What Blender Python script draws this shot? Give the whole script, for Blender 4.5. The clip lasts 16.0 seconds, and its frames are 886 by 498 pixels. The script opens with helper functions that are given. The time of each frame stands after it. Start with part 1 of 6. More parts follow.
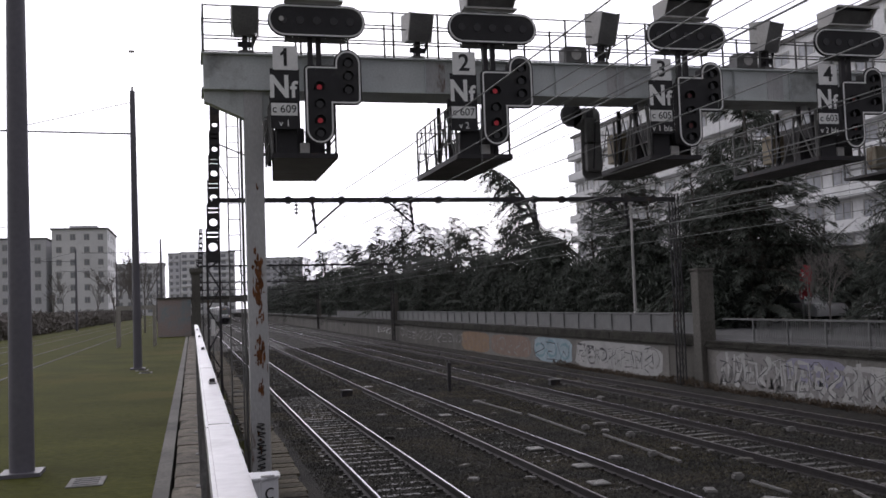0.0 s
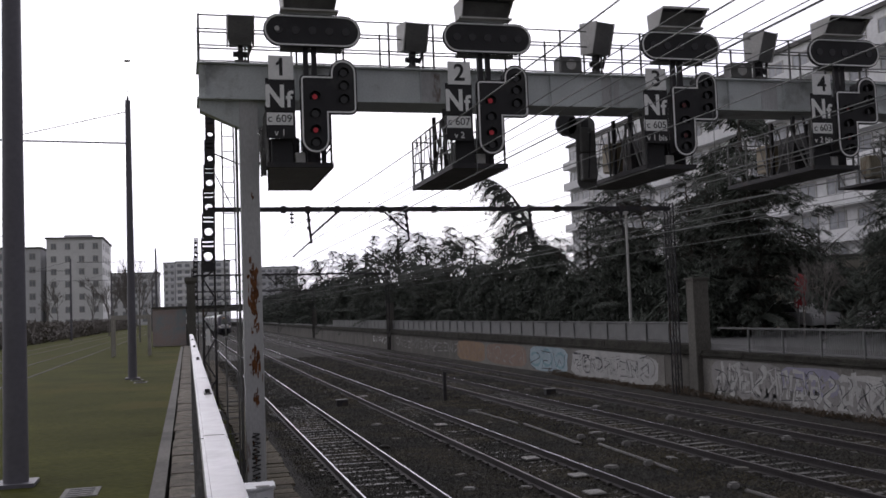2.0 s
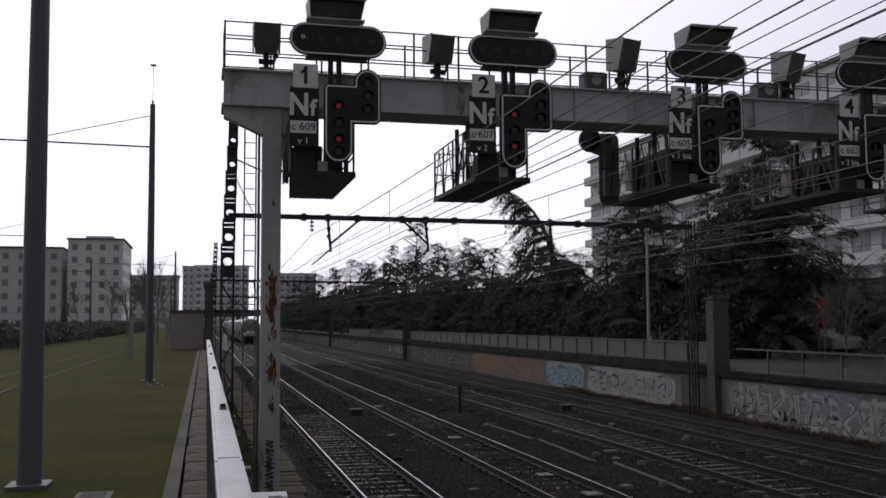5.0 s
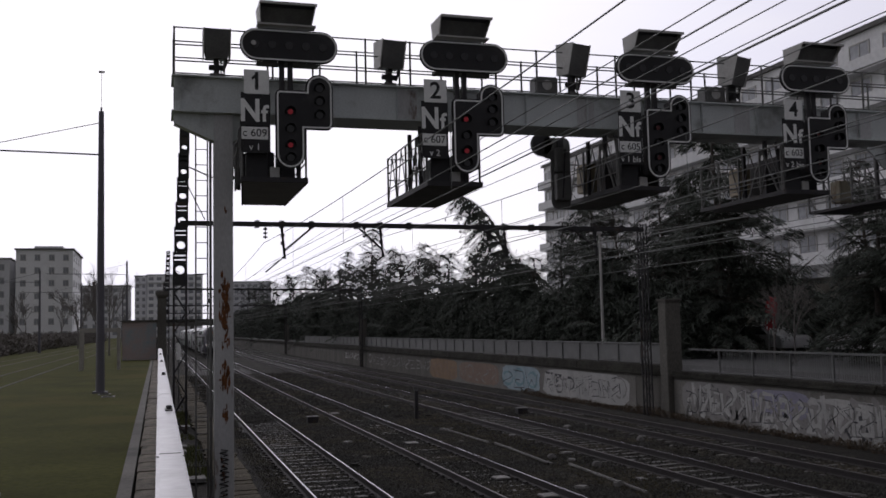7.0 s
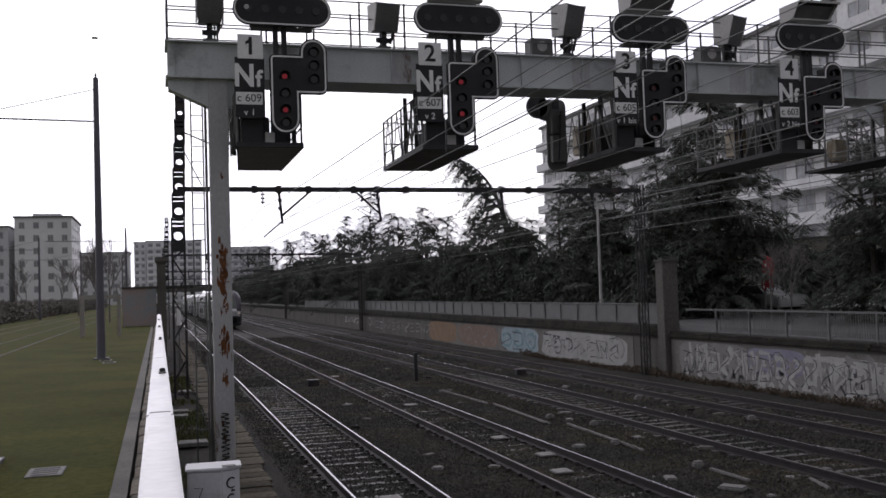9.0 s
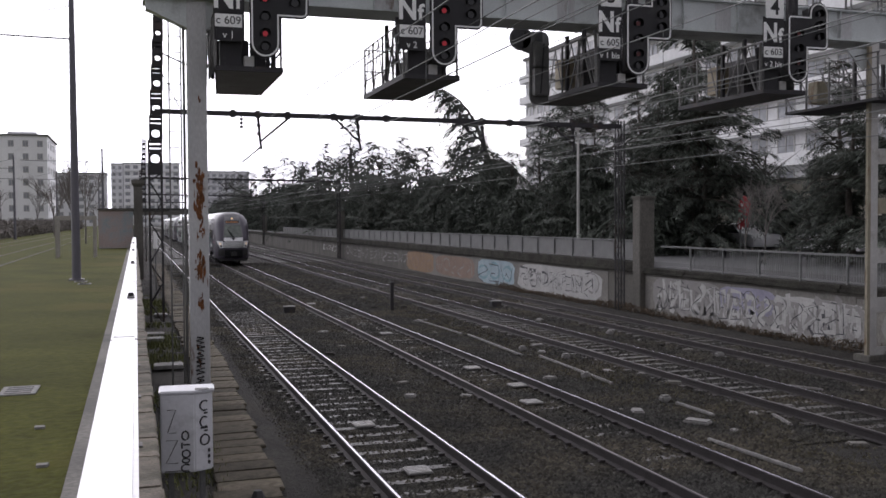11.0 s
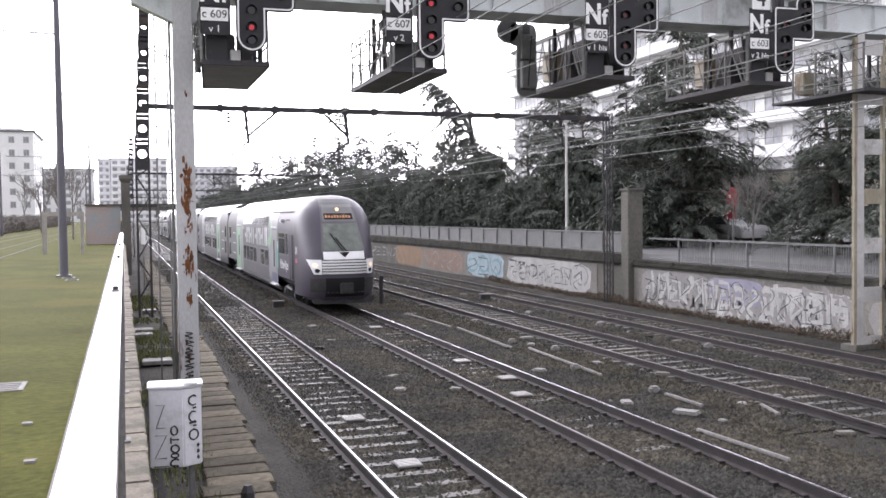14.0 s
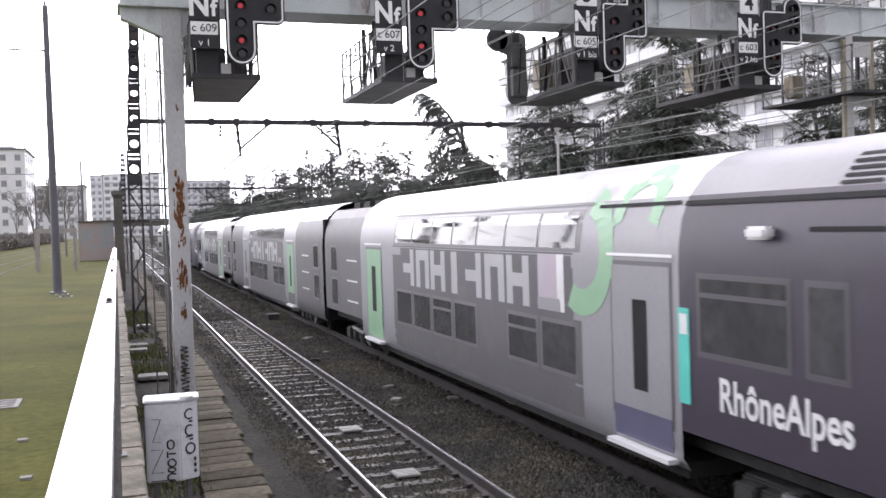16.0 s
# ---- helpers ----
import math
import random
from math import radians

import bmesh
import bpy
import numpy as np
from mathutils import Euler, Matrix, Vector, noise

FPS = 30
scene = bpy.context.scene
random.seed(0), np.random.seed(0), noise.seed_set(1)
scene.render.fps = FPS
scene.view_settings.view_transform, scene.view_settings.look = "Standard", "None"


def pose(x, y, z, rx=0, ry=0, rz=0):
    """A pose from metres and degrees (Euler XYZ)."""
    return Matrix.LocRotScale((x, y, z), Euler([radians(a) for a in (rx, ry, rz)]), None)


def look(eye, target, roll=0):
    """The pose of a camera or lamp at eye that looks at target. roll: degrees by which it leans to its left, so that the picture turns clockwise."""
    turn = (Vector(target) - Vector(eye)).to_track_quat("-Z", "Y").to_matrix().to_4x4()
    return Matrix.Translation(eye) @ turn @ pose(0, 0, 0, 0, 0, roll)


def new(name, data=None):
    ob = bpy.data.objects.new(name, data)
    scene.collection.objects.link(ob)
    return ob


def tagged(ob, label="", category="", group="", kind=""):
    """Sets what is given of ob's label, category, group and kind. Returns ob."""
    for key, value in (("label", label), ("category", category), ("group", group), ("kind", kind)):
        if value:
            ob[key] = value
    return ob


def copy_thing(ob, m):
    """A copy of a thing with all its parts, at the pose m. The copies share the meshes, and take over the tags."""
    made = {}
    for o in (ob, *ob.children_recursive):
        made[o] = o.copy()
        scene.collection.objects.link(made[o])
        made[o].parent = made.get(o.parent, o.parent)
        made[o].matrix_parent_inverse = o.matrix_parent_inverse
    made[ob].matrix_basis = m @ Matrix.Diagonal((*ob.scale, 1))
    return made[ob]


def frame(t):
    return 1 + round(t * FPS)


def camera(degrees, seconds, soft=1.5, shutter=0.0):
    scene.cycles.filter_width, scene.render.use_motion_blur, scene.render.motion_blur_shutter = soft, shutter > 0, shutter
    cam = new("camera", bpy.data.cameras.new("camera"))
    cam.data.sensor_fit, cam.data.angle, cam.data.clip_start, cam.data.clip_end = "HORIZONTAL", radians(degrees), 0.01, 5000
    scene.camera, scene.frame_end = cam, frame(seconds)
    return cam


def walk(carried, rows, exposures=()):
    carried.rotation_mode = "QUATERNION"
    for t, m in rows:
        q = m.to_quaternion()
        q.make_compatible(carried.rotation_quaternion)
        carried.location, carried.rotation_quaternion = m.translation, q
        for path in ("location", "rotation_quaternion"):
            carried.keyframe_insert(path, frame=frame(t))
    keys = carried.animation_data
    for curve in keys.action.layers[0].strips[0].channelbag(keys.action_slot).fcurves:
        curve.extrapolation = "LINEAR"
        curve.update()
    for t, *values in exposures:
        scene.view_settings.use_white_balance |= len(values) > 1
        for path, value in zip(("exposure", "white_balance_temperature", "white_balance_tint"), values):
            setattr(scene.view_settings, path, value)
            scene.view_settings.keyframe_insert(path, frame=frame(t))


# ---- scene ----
cam = camera(50.0, 16.0, soft=1.6, shutter=0.12)
# World: x across the tracks to the right, y along the tracks, z = 0 at the top of the rails.
walk(cam, [
    (0.0, pose(-0.073, 0.085, 3.550, 93.13, 2.06, -14.81)),
    (0.5, pose(-0.079, 0.068, 3.569, 93.24, 1.88, -14.87)),
    (1.0, pose(-0.082, 0.082, 3.570, 93.46, 2.00, -14.84)),
    (1.5, pose(-0.084, 0.077, 3.578, 93.55, 2.17, -15.01)),
    (2.0, pose(-0.074, 0.075, 3.554, 93.67, 2.10, -15.08)),
    (2.5, pose(-0.077, 0.022, 3.580, 93.73, 2.72, -17.02)),
    (3.0, pose(-0.071, 0.059, 3.571, 93.85, 1.15, -15.98)),
    (3.5, pose(-0.067, 0.103, 3.580, 94.68, -0.15, -15.49)),
    (4.0, pose(-0.061, 0.058, 3.564, 95.67, 0.46, -14.22)),
    (4.2, pose(-0.063, 0.096, 3.582, 95.10, 0.48, -13.88)),
    (6.3, pose(-0.083, 0.168, 3.579, 94.08, 0.74, -15.94)),
    (6.5, pose(-0.071, 0.146, 3.560, 94.35, 1.00, -16.42)),
    (7.0, pose(-0.048, 0.093, 3.556, 94.68, 1.28, -16.68)),
    (7.5, pose(-0.031, 0.081, 3.567, 94.28, 2.17, -15.59)),
    (8.0, pose(-0.023, 0.072, 3.562, 92.64, 1.60, -16.25)),
    (8.2, pose(-0.025, 0.027, 3.541, 92.63, 1.60, -16.38)),
    (10.3, pose(-0.009, -0.003, 3.574, 90.38, 2.01, -17.13)),
    (10.5, pose(-0.006, -0.005, 3.568, 89.54, 1.68, -17.24)),
    (11.0, pose(0.004, -0.043, 3.562, 88.25, 0.32, -17.97)),
    (11.5, pose(-0.024, -0.057, 3.600, 88.11, 0.80, -18.78)),
    (12.0, pose(0.013, -0.058, 3.556, 88.27, 0.57, -18.83)),
    (12.5, pose(0.006, -0.052, 3.578, 88.32, 0.69, -18.62)),
    (13.0, pose(0.016, -0.032, 3.553, 88.17, 0.88, -18.51)),
    (13.5, pose(-0.015, -0.056, 3.593, 87.85, 0.84, -18.67)),
    (14.0, pose(0.016, -0.046, 3.553, 87.86, 0.72, -18.63)),
    (14.5, pose(0.011, -0.064, 3.601, 87.65, 0.86, -18.62)),
    (15.0, pose(0.016, -0.053, 3.546, 88.08, 1.14, -18.67)),
    (15.5, pose(0.017, -0.043, 3.542, 88.34, 1.52, -18.81)),
    (16.0, pose(0.017, -0.053, 3.538, 88.44, 1.82, -19.02)),
], exposures=[(0.0, -1.5, 6250, 16), (2.0, -1.75, 6250, 16), (3.0, -2.03, 6250, 16), (4.0, -2.27, 6250, 16), (6.5, -2.37, 6250, 16), (7.5, -2.22, 6250, 16), (8.0, -2.06, 6250, 16), (10.5, -1.25, 6250, 16), (11.0, -1.05, 6250, 16), (11.5, -0.7, 6250, 16), (12.5, -0.25, 6250, 16), (13.5, 0.25, 6250, 16), (14.0, 0.4, 6250, 16), (15.0, 0.5, 6250, 16), (15.5, 0.38, 6250, 16), (16.0, 0.08, 6250, 16)])

# ---- world and light ----
world = bpy.data.worlds.new("overcast_sky")
scene.world = world
world.use_nodes = True
wt = world.node_tree
wt.nodes.clear()
w_out = wt.nodes.new("ShaderNodeOutputWorld")
w_sky = wt.nodes.new("ShaderNodeTexSky")
w_sky.sky_type, w_sky.sun_disc = "NISHITA", False
w_sky.sun_elevation, w_sky.sun_rotation = radians(38), radians(-20)
w_bg = wt.nodes.new("ShaderNodeBackground")
w_bg.inputs[1].default_value = 0.02
wt.links.new(w_sky.outputs[0], w_bg.inputs[0])
w_co = wt.nodes.new("ShaderNodeTexCoord")
w_map = wt.nodes.new("ShaderNodeMapping")
w_map.inputs["Scale"].default_value = (1.0, 1.0, 3.0)
w_noise = wt.nodes.new("ShaderNodeTexNoise")
w_noise.inputs["Scale"].default_value, w_noise.inputs["Detail"].default_value = 2.2, 5
w_ramp = wt.nodes.new("ShaderNodeValToRGB")
w_ramp.color_ramp.elements[0].position, w_ramp.color_ramp.elements[0].color = 0.35, (0.90, 0.885, 0.945, 1)
w_ramp.color_ramp.elements[1].position, w_ramp.color_ramp.elements[1].color = 0.62, (1.0, 0.975, 0.965, 1)
w_bg2 = wt.nodes.new("ShaderNodeBackground")
w_bg2.inputs[1].default_value = 1.0
w_add = wt.nodes.new("ShaderNodeAddShader")
wt.links.new(w_co.outputs["Generated"], w_map.inputs[0])
wt.links.new(w_map.outputs[0], w_noise.inputs["Vector"])
wt.links.new(w_noise.outputs[0], w_ramp.inputs[0])
# the cloud is brightest round the veiled sun ahead and duller behind
w_dot = wt.nodes.new("ShaderNodeVectorMath")
w_dot.operation = "DOT_PRODUCT"
w_dot.inputs[1].default_value = (0.04, 0.97, 0.22)
w_range = wt.nodes.new("ShaderNodeMapRange")
w_range.inputs["From Min"].default_value, w_range.inputs["From Max"].default_value = 0.0, 1.0
w_range.inputs["To Min"].default_value, w_range.inputs["To Max"].default_value = 0.98, 5.6
w_half = wt.nodes.new("ShaderNodeMath")
w_half.operation = "MULTIPLY_ADD"
w_half.inputs[1].default_value, w_half.inputs[2].default_value = 0.5, 0.5
w_pow = wt.nodes.new("ShaderNodeMath")
w_pow.operation = "POWER"
w_pow.inputs[1].default_value = 3.0
wt.links.new(w_co.outputs["Generated"], w_dot.inputs[0])
wt.links.new(w_dot.outputs["Value"], w_half.inputs[0])
wt.links.new(w_half.outputs[0], w_pow.inputs[0])
wt.links.new(w_pow.outputs[0], w_range.inputs[0])
wt.links.new(w_range.outputs[0], w_bg2.inputs[1])
wt.links.new(w_ramp.outputs[0], w_bg2.inputs[0])
wt.links.new(w_bg.outputs[0], w_add.inputs[0])
wt.links.new(w_bg2.outputs[0], w_add.inputs[1])
wt.links.new(w_add.outputs[0], w_out.inputs[0])
sun = new("sun", bpy.data.lights.new("sun", "SUN"))
sun.data.energy, sun.data.angle, sun.data.color = 0.6, radians(30), (1.0, 0.97, 0.93)
sun.matrix_basis = look((-20, 62, 34), (0, 0, 0))


# ---- materials ----
def mat(name, color, rough=0.7, metal=0.0, vary=0.25, scale=3.0, fine=40.0, bump=0.15, stain=None, stain_at=(0.55, 0.7), stain_scale=1.5,
        random=0.0, emit=None, spec=0.5, stretch=(1, 1, 1), dist=0.02):
    m = bpy.data.materials.new(name)
    m.use_nodes = True
    t = m.node_tree
    b = t.nodes["Principled BSDF"]
    b.inputs["Roughness"].default_value, b.inputs["Metallic"].default_value = rough, metal
    b.inputs["Specular IOR Level"].default_value = spec
    co = t.nodes.new("ShaderNodeTexCoord")
    mp = t.nodes.new("ShaderNodeMapping")
    mp.inputs["Scale"].default_value = stretch
    t.links.new(co.outputs["Object"], mp.inputs[0])
    n1 = t.nodes.new("ShaderNodeTexNoise")
    n1.inputs["Scale"].default_value, n1.inputs["Detail"].default_value = scale, 6
    n2 = t.nodes.new("ShaderNodeTexNoise")
    n2.inputs["Scale"].default_value, n2.inputs["Detail"].default_value = fine, 4
    for n in (n1, n2):
        t.links.new(mp.outputs[0], n.inputs["Vector"])
    mul = t.nodes.new("ShaderNodeMath")
    mul.operation = "MULTIPLY"
    t.links.new(n1.outputs[0], mul.inputs[0])
    t.links.new(n2.outputs[0], mul.inputs[1])
    rp = t.nodes.new("ShaderNodeValToRGB")
    lo, hi = [max(0, c * (1 - vary)) for c in color], [min(1, c * (1 + vary)) for c in color]
    rp.color_ramp.elements[0].position, rp.color_ramp.elements[0].color = 0.12, (*lo, 1)
    rp.color_ramp.elements[1].position, rp.color_ramp.elements[1].color = 0.40, (*hi, 1)
    t.links.new(mul.outputs[0], rp.inputs[0])
    col = rp.outputs[0]
    if stain:
        n3 = t.nodes.new("ShaderNodeTexNoise")
        n3.inputs["Scale"].default_value, n3.inputs["Detail"].default_value = stain_scale, 8
        n3.inputs["Roughness"].default_value = 0.65
        t.links.new(mp.outputs[0], n3.inputs["Vector"])
        r3 = t.nodes.new("ShaderNodeValToRGB")
        r3.color_ramp.elements[0].position, r3.color_ramp.elements[1].position = stain_at
        t.links.new(n3.outputs[0], r3.inputs[0])
        mx = t.nodes.new("ShaderNodeMix")
        mx.data_type = "RGBA"
        t.links.new(r3.outputs[0], mx.inputs[0])
        t.links.new(col, mx.inputs[6])
        mx.inputs[7].default_value = (*stain, 1)
        col = mx.outputs[2]
    if random:
        oi = t.nodes.new("ShaderNodeObjectInfo")
        hs = t.nodes.new("ShaderNodeHueSaturation")
        mr = t.nodes.new("ShaderNodeMapRange")
        mr.inputs["To Min"].default_value, mr.inputs["To Max"].default_value = 1 - random, 1 + random
        t.links.new(oi.outputs["Random"], mr.inputs[0])
        t.links.new(mr.outputs[0], hs.inputs["Value"])
        t.links.new(col, hs.inputs["Color"])
        col = hs.outputs[0]
    t.links.new(col, b.inputs["Base Color"])
    if bump:
        bp = t.nodes.new("ShaderNodeBump")
        bp.inputs["Strength"].default_value, bp.inputs["Distance"].default_value = bump, dist
        t.links.new(n2.outputs[0], bp.inputs["Height"])
        t.links.new(bp.outputs[0], b.inputs["Normal"])
    if emit:
        b.inputs["Emission Color"].default_value, b.inputs["Emission Strength"].default_value = (*emit[:3], 1), emit[3]
    return m


def island(m, amount=0.35):
    """Vary a joined mesh piece by piece."""
    t = m.node_tree
    b = t.nodes["Principled BSDF"]
    src = b.inputs["Base Color"].links[0].from_socket
    g = t.nodes.new("ShaderNodeNewGeometry")
    hs = t.nodes.new("ShaderNodeHueSaturation")
    mr = t.nodes.new("ShaderNodeMapRange")
    mr.inputs["To Min"].default_value, mr.inputs["To Max"].default_value = 1 - amount, 1 + amount
    t.links.new(g.outputs["Random Per Island"], mr.inputs[0])
    t.links.new(mr.outputs[0], hs.inputs["Value"])
    t.links.new(src, hs.inputs["Color"])
    t.links.new(hs.outputs[0], b.inputs["Base Color"])
    return m


M_GRASS = mat("grass", (0.058, 0.061, 0.012), 0.95, spec=0.08, vary=0.32, scale=0.5, fine=14, bump=0.4, stain=(0.076, 0.067, 0.016), stain_scale=0.25, dist=0.05)
M_BALLAST = mat("ballast_bed", (0.034, 0.032, 0.028), 0.9, spec=0.15, vary=0.6, scale=0.6, fine=22, bump=1.0, stain=(0.034, 0.029, 0.023), stain_scale=0.3, dist=0.05)
M_STONE = island(mat("ballast_stone", (0.044, 0.043, 0.038), 0.85, spec=0.2, vary=0.35, scale=1.2, fine=60, bump=0.2, stain=(0.070, 0.062, 0.046), stain_scale=0.35, stain_at=(0.45, 0.62)), 0.55)
M_ASPHALT = mat("asphalt", (0.07, 0.07, 0.07), 0.8, vary=0.25, scale=0.4, fine=60, bump=0.3)
M_COPING = mat("white_lacquer", (0.66, 0.645, 0.66), 0.24, vary=0.08, scale=2, fine=30, bump=0.05, stain=(0.5, 0.49, 0.48), stain_at=(0.55, 0.8), stain_scale=3)
M_BLOCK = mat("tan_concrete_block", (0.15, 0.128, 0.10), 0.9, vary=0.4, scale=4, fine=50, bump=0.5, stain=(0.062, 0.058, 0.040), stain_at=(0.45, 0.62), stain_scale=3.5, random=0.25)
M_SLAB = mat("walkway_concrete", (0.092, 0.079, 0.058), 0.9, spec=0.15, vary=0.45, scale=3.5, fine=50, bump=0.45, stain=(0.045, 0.040, 0.028), stain_at=(0.45, 0.62), stain_scale=2.5, random=0.4)
M_CONC = mat("dirty_concrete", (0.125, 0.118, 0.104), 0.9, vary=0.35, scale=0.8, fine=25, bump=0.4, stain=(0.08, 0.078, 0.07), stain_scale=0.7, stretch=(1, 1, 0.4))
M_CORNICE = mat("mossy_cornice", (0.052, 0.050, 0.043), 0.95, spec=0.1, vary=0.55, scale=1.5, fine=25, bump=0.4, stain=(0.05, 0.052, 0.04))
M_WALLPAINT = mat("pale_overpaint", (0.20, 0.19, 0.172), 0.85, vary=0.3, scale=0.9, fine=20, bump=0.3, stain=(0.095, 0.09, 0.078), stain_scale=0.9, stretch=(1, 1, 0.6))
M_STEEL = mat("blue_grey_paint", (0.56, 0.59, 0.585), 0.6, vary=0.12, scale=1.2, fine=25, bump=0.08, stain=(0.19, 0.19, 0.175), stain_scale=1.0, stain_at=(0.55, 0.75))
M_POST = mat("peeling_grey_paint", (0.48, 0.48, 0.48), 0.65, vary=0.15, scale=2, fine=30, bump=0.2, stain=(0.12, 0.055, 0.025), stain_at=(0.60, 0.68), stain_scale=1.8, stretch=(1, 1, 0.35))
M_RUST = mat("flaking_rust", (0.15, 0.06, 0.022), 0.95, vary=0.6, scale=6, fine=40, bump=0.6)
M_COLUMN = mat("ochre_rusted_paint", (0.30, 0.27, 0.20), 0.7, vary=0.2, scale=2, fine=30, bump=0.2, stain=(0.14, 0.075, 0.03), stain_at=(0.54, 0.66), stain_scale=1.5, stretch=(1, 1, 0.4))
M_DARKSTEEL = mat("dark_steel", (0.03, 0.028, 0.031), 0.7, vary=0.3, scale=3, fine=40, bump=0.1, stain=(0.07, 0.045, 0.03))
M_CAGE = mat("weathered_galvanised", (0.135, 0.134, 0.13), 0.7, vary=0.3, scale=3, fine=40, bump=0.1, stain=(0.08, 0.07, 0.06))
# lighter deck colour holds the light bounced from the ground under platform 1
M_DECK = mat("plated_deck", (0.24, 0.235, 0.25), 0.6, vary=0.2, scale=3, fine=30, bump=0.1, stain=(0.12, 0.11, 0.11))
M_BLACK = mat("signal_black", (0.012, 0.011, 0.013), 0.6, vary=0.3, scale=3, fine=30, bump=0.05, stain=(0.04, 0.038, 0.036))
M_WHITE = mat("enamel_white", (0.84, 0.84, 0.82), 0.5, vary=0.08, scale=4, fine=30, bump=0.02, stain=(0.5, 0.48, 0.44), stain_at=(0.6, 0.85))
M_BLACKPAINT = mat("black_letter", (0.015, 0.015, 0.015), 0.6, vary=0.1, bump=0)
M_HOOD = mat("pale_hood", (0.50, 0.49, 0.47), 0.6, vary=0.15, scale=3, fine=30, bump=0.05, stain=(0.25, 0.23, 0.2))
M_PALE = mat("dull_pale_plate", (0.21, 0.205, 0.195), 0.8, vary=0.3, scale=6, fine=40, bump=0.15, stain=(0.13, 0.12, 0.11), stain_scale=8, spec=0.25)
M_LENSHOOD = mat("hood_black", (0.006, 0.006, 0.007), 0.8, vary=0.1, bump=0, spec=0.15)
M_LENS = mat("dark_lens", (0.01, 0.008, 0.008), 0.15, vary=0.1, bump=0)
M_RED = mat("lit_red_lens", (0.3, 0.01, 0.01), 0.3, bump=0, emit=(1.0, 0.05, 0.09, 0.27))
M_REDDIM = mat("dim_red_lens", (0.12, 0.008, 0.008), 0.3, bump=0)
M_RAILSIDE = mat("rusty_rail", (0.029, 0.024, 0.024), 0.75, vary=0.3, scale=4, fine=40, bump=0.2)
M_RAILTOP = mat("polished_rail", (0.50, 0.48, 0.54), 0.26, 1.0, vary=0.08, scale=2, fine=20, bump=0)
# darker copy of the rail head: the missing sky glint is put into its colour
M_RAILDULL = mat("dull_rail_head", (0.11, 0.098, 0.092), 0.4, 0.6, vary=0.2, scale=3, fine=25, bump=0)
M_TIMBER = mat("pale_weathered_timber", (0.34, 0.32, 0.29), 0.85, vary=0.2, scale=4, fine=30, bump=0.2)
M_FACADE3 = mat("shaded_white_facade", (0.80, 0.80, 0.80), 0.9, vary=0.1, scale=0.15, fine=3, bump=0.05, stain=(0.68, 0.68, 0.67), stain_scale=0.2)
# the pale flecks are worn chips and also painted sky glints
M_SLEEPER = mat("worn_sleeper", (0.042, 0.038, 0.034), 0.55, vary=0.35, scale=3, fine=30, bump=0.4, stain=(0.15, 0.138, 0.125), stain_scale=5, stain_at=(0.60, 0.74), random=0.3)
M_WIRE = mat("grey_wire", (0.17, 0.175, 0.17), 0.6, vary=0.1, bump=0)
M_POLE = mat("violet_grey_pole", (0.12, 0.115, 0.135), 0.5, vary=0.12, scale=1, fine=20, bump=0.03)
M_RAILING = mat("galvanised_railing", (0.135, 0.138, 0.134), 0.6, vary=0.15, scale=3, fine=30, bump=0.05)
M_BARK = mat("cedar_bark", (0.07, 0.06, 0.052), 0.95, vary=0.4, scale=4, fine=20, bump=0.6)
M_NEEDLE = island(mat("cedar_needles", (0.070, 0.081, 0.066), 0.7, vary=0.35, scale=0.7, fine=6, bump=0, spec=0.3), 0.75)
M_TWIG = mat("bare_twig", (0.17, 0.155, 0.145), 0.9, vary=0.2, bump=0)
M_FACADE = mat("pale_render_facade", (0.84, 0.84, 0.84), 0.9, vary=0.08, scale=0.15, fine=3, bump=0.05, stain=(0.68, 0.68, 0.68), stain_scale=0.1)
M_FACADE2 = mat("grey_render_facade", (0.72, 0.72, 0.74), 0.9, vary=0.08, scale=0.15, fine=3, bump=0.05)
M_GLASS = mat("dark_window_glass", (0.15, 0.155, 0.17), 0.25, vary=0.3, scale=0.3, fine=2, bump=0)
# building panes: distance haze is put into this lighter glass colour
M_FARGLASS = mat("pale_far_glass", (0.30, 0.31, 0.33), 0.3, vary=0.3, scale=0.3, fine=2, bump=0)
M_ROOF = mat("flat_roof", (0.16, 0.155, 0.15), 0.9, vary=0.2, bump=0.2)
M_CABINET = mat("pale_grp_cabinet", (0.66, 0.66, 0.68), 0.5, vary=0.06, scale=2, fine=30, bump=0.05, stain=(0.40, 0.40, 0.40), stain_scale=2)
M_REDSIGN = mat("red_sign_paint", (0.30, 0.02, 0.028), 0.6, vary=0.3, bump=0)


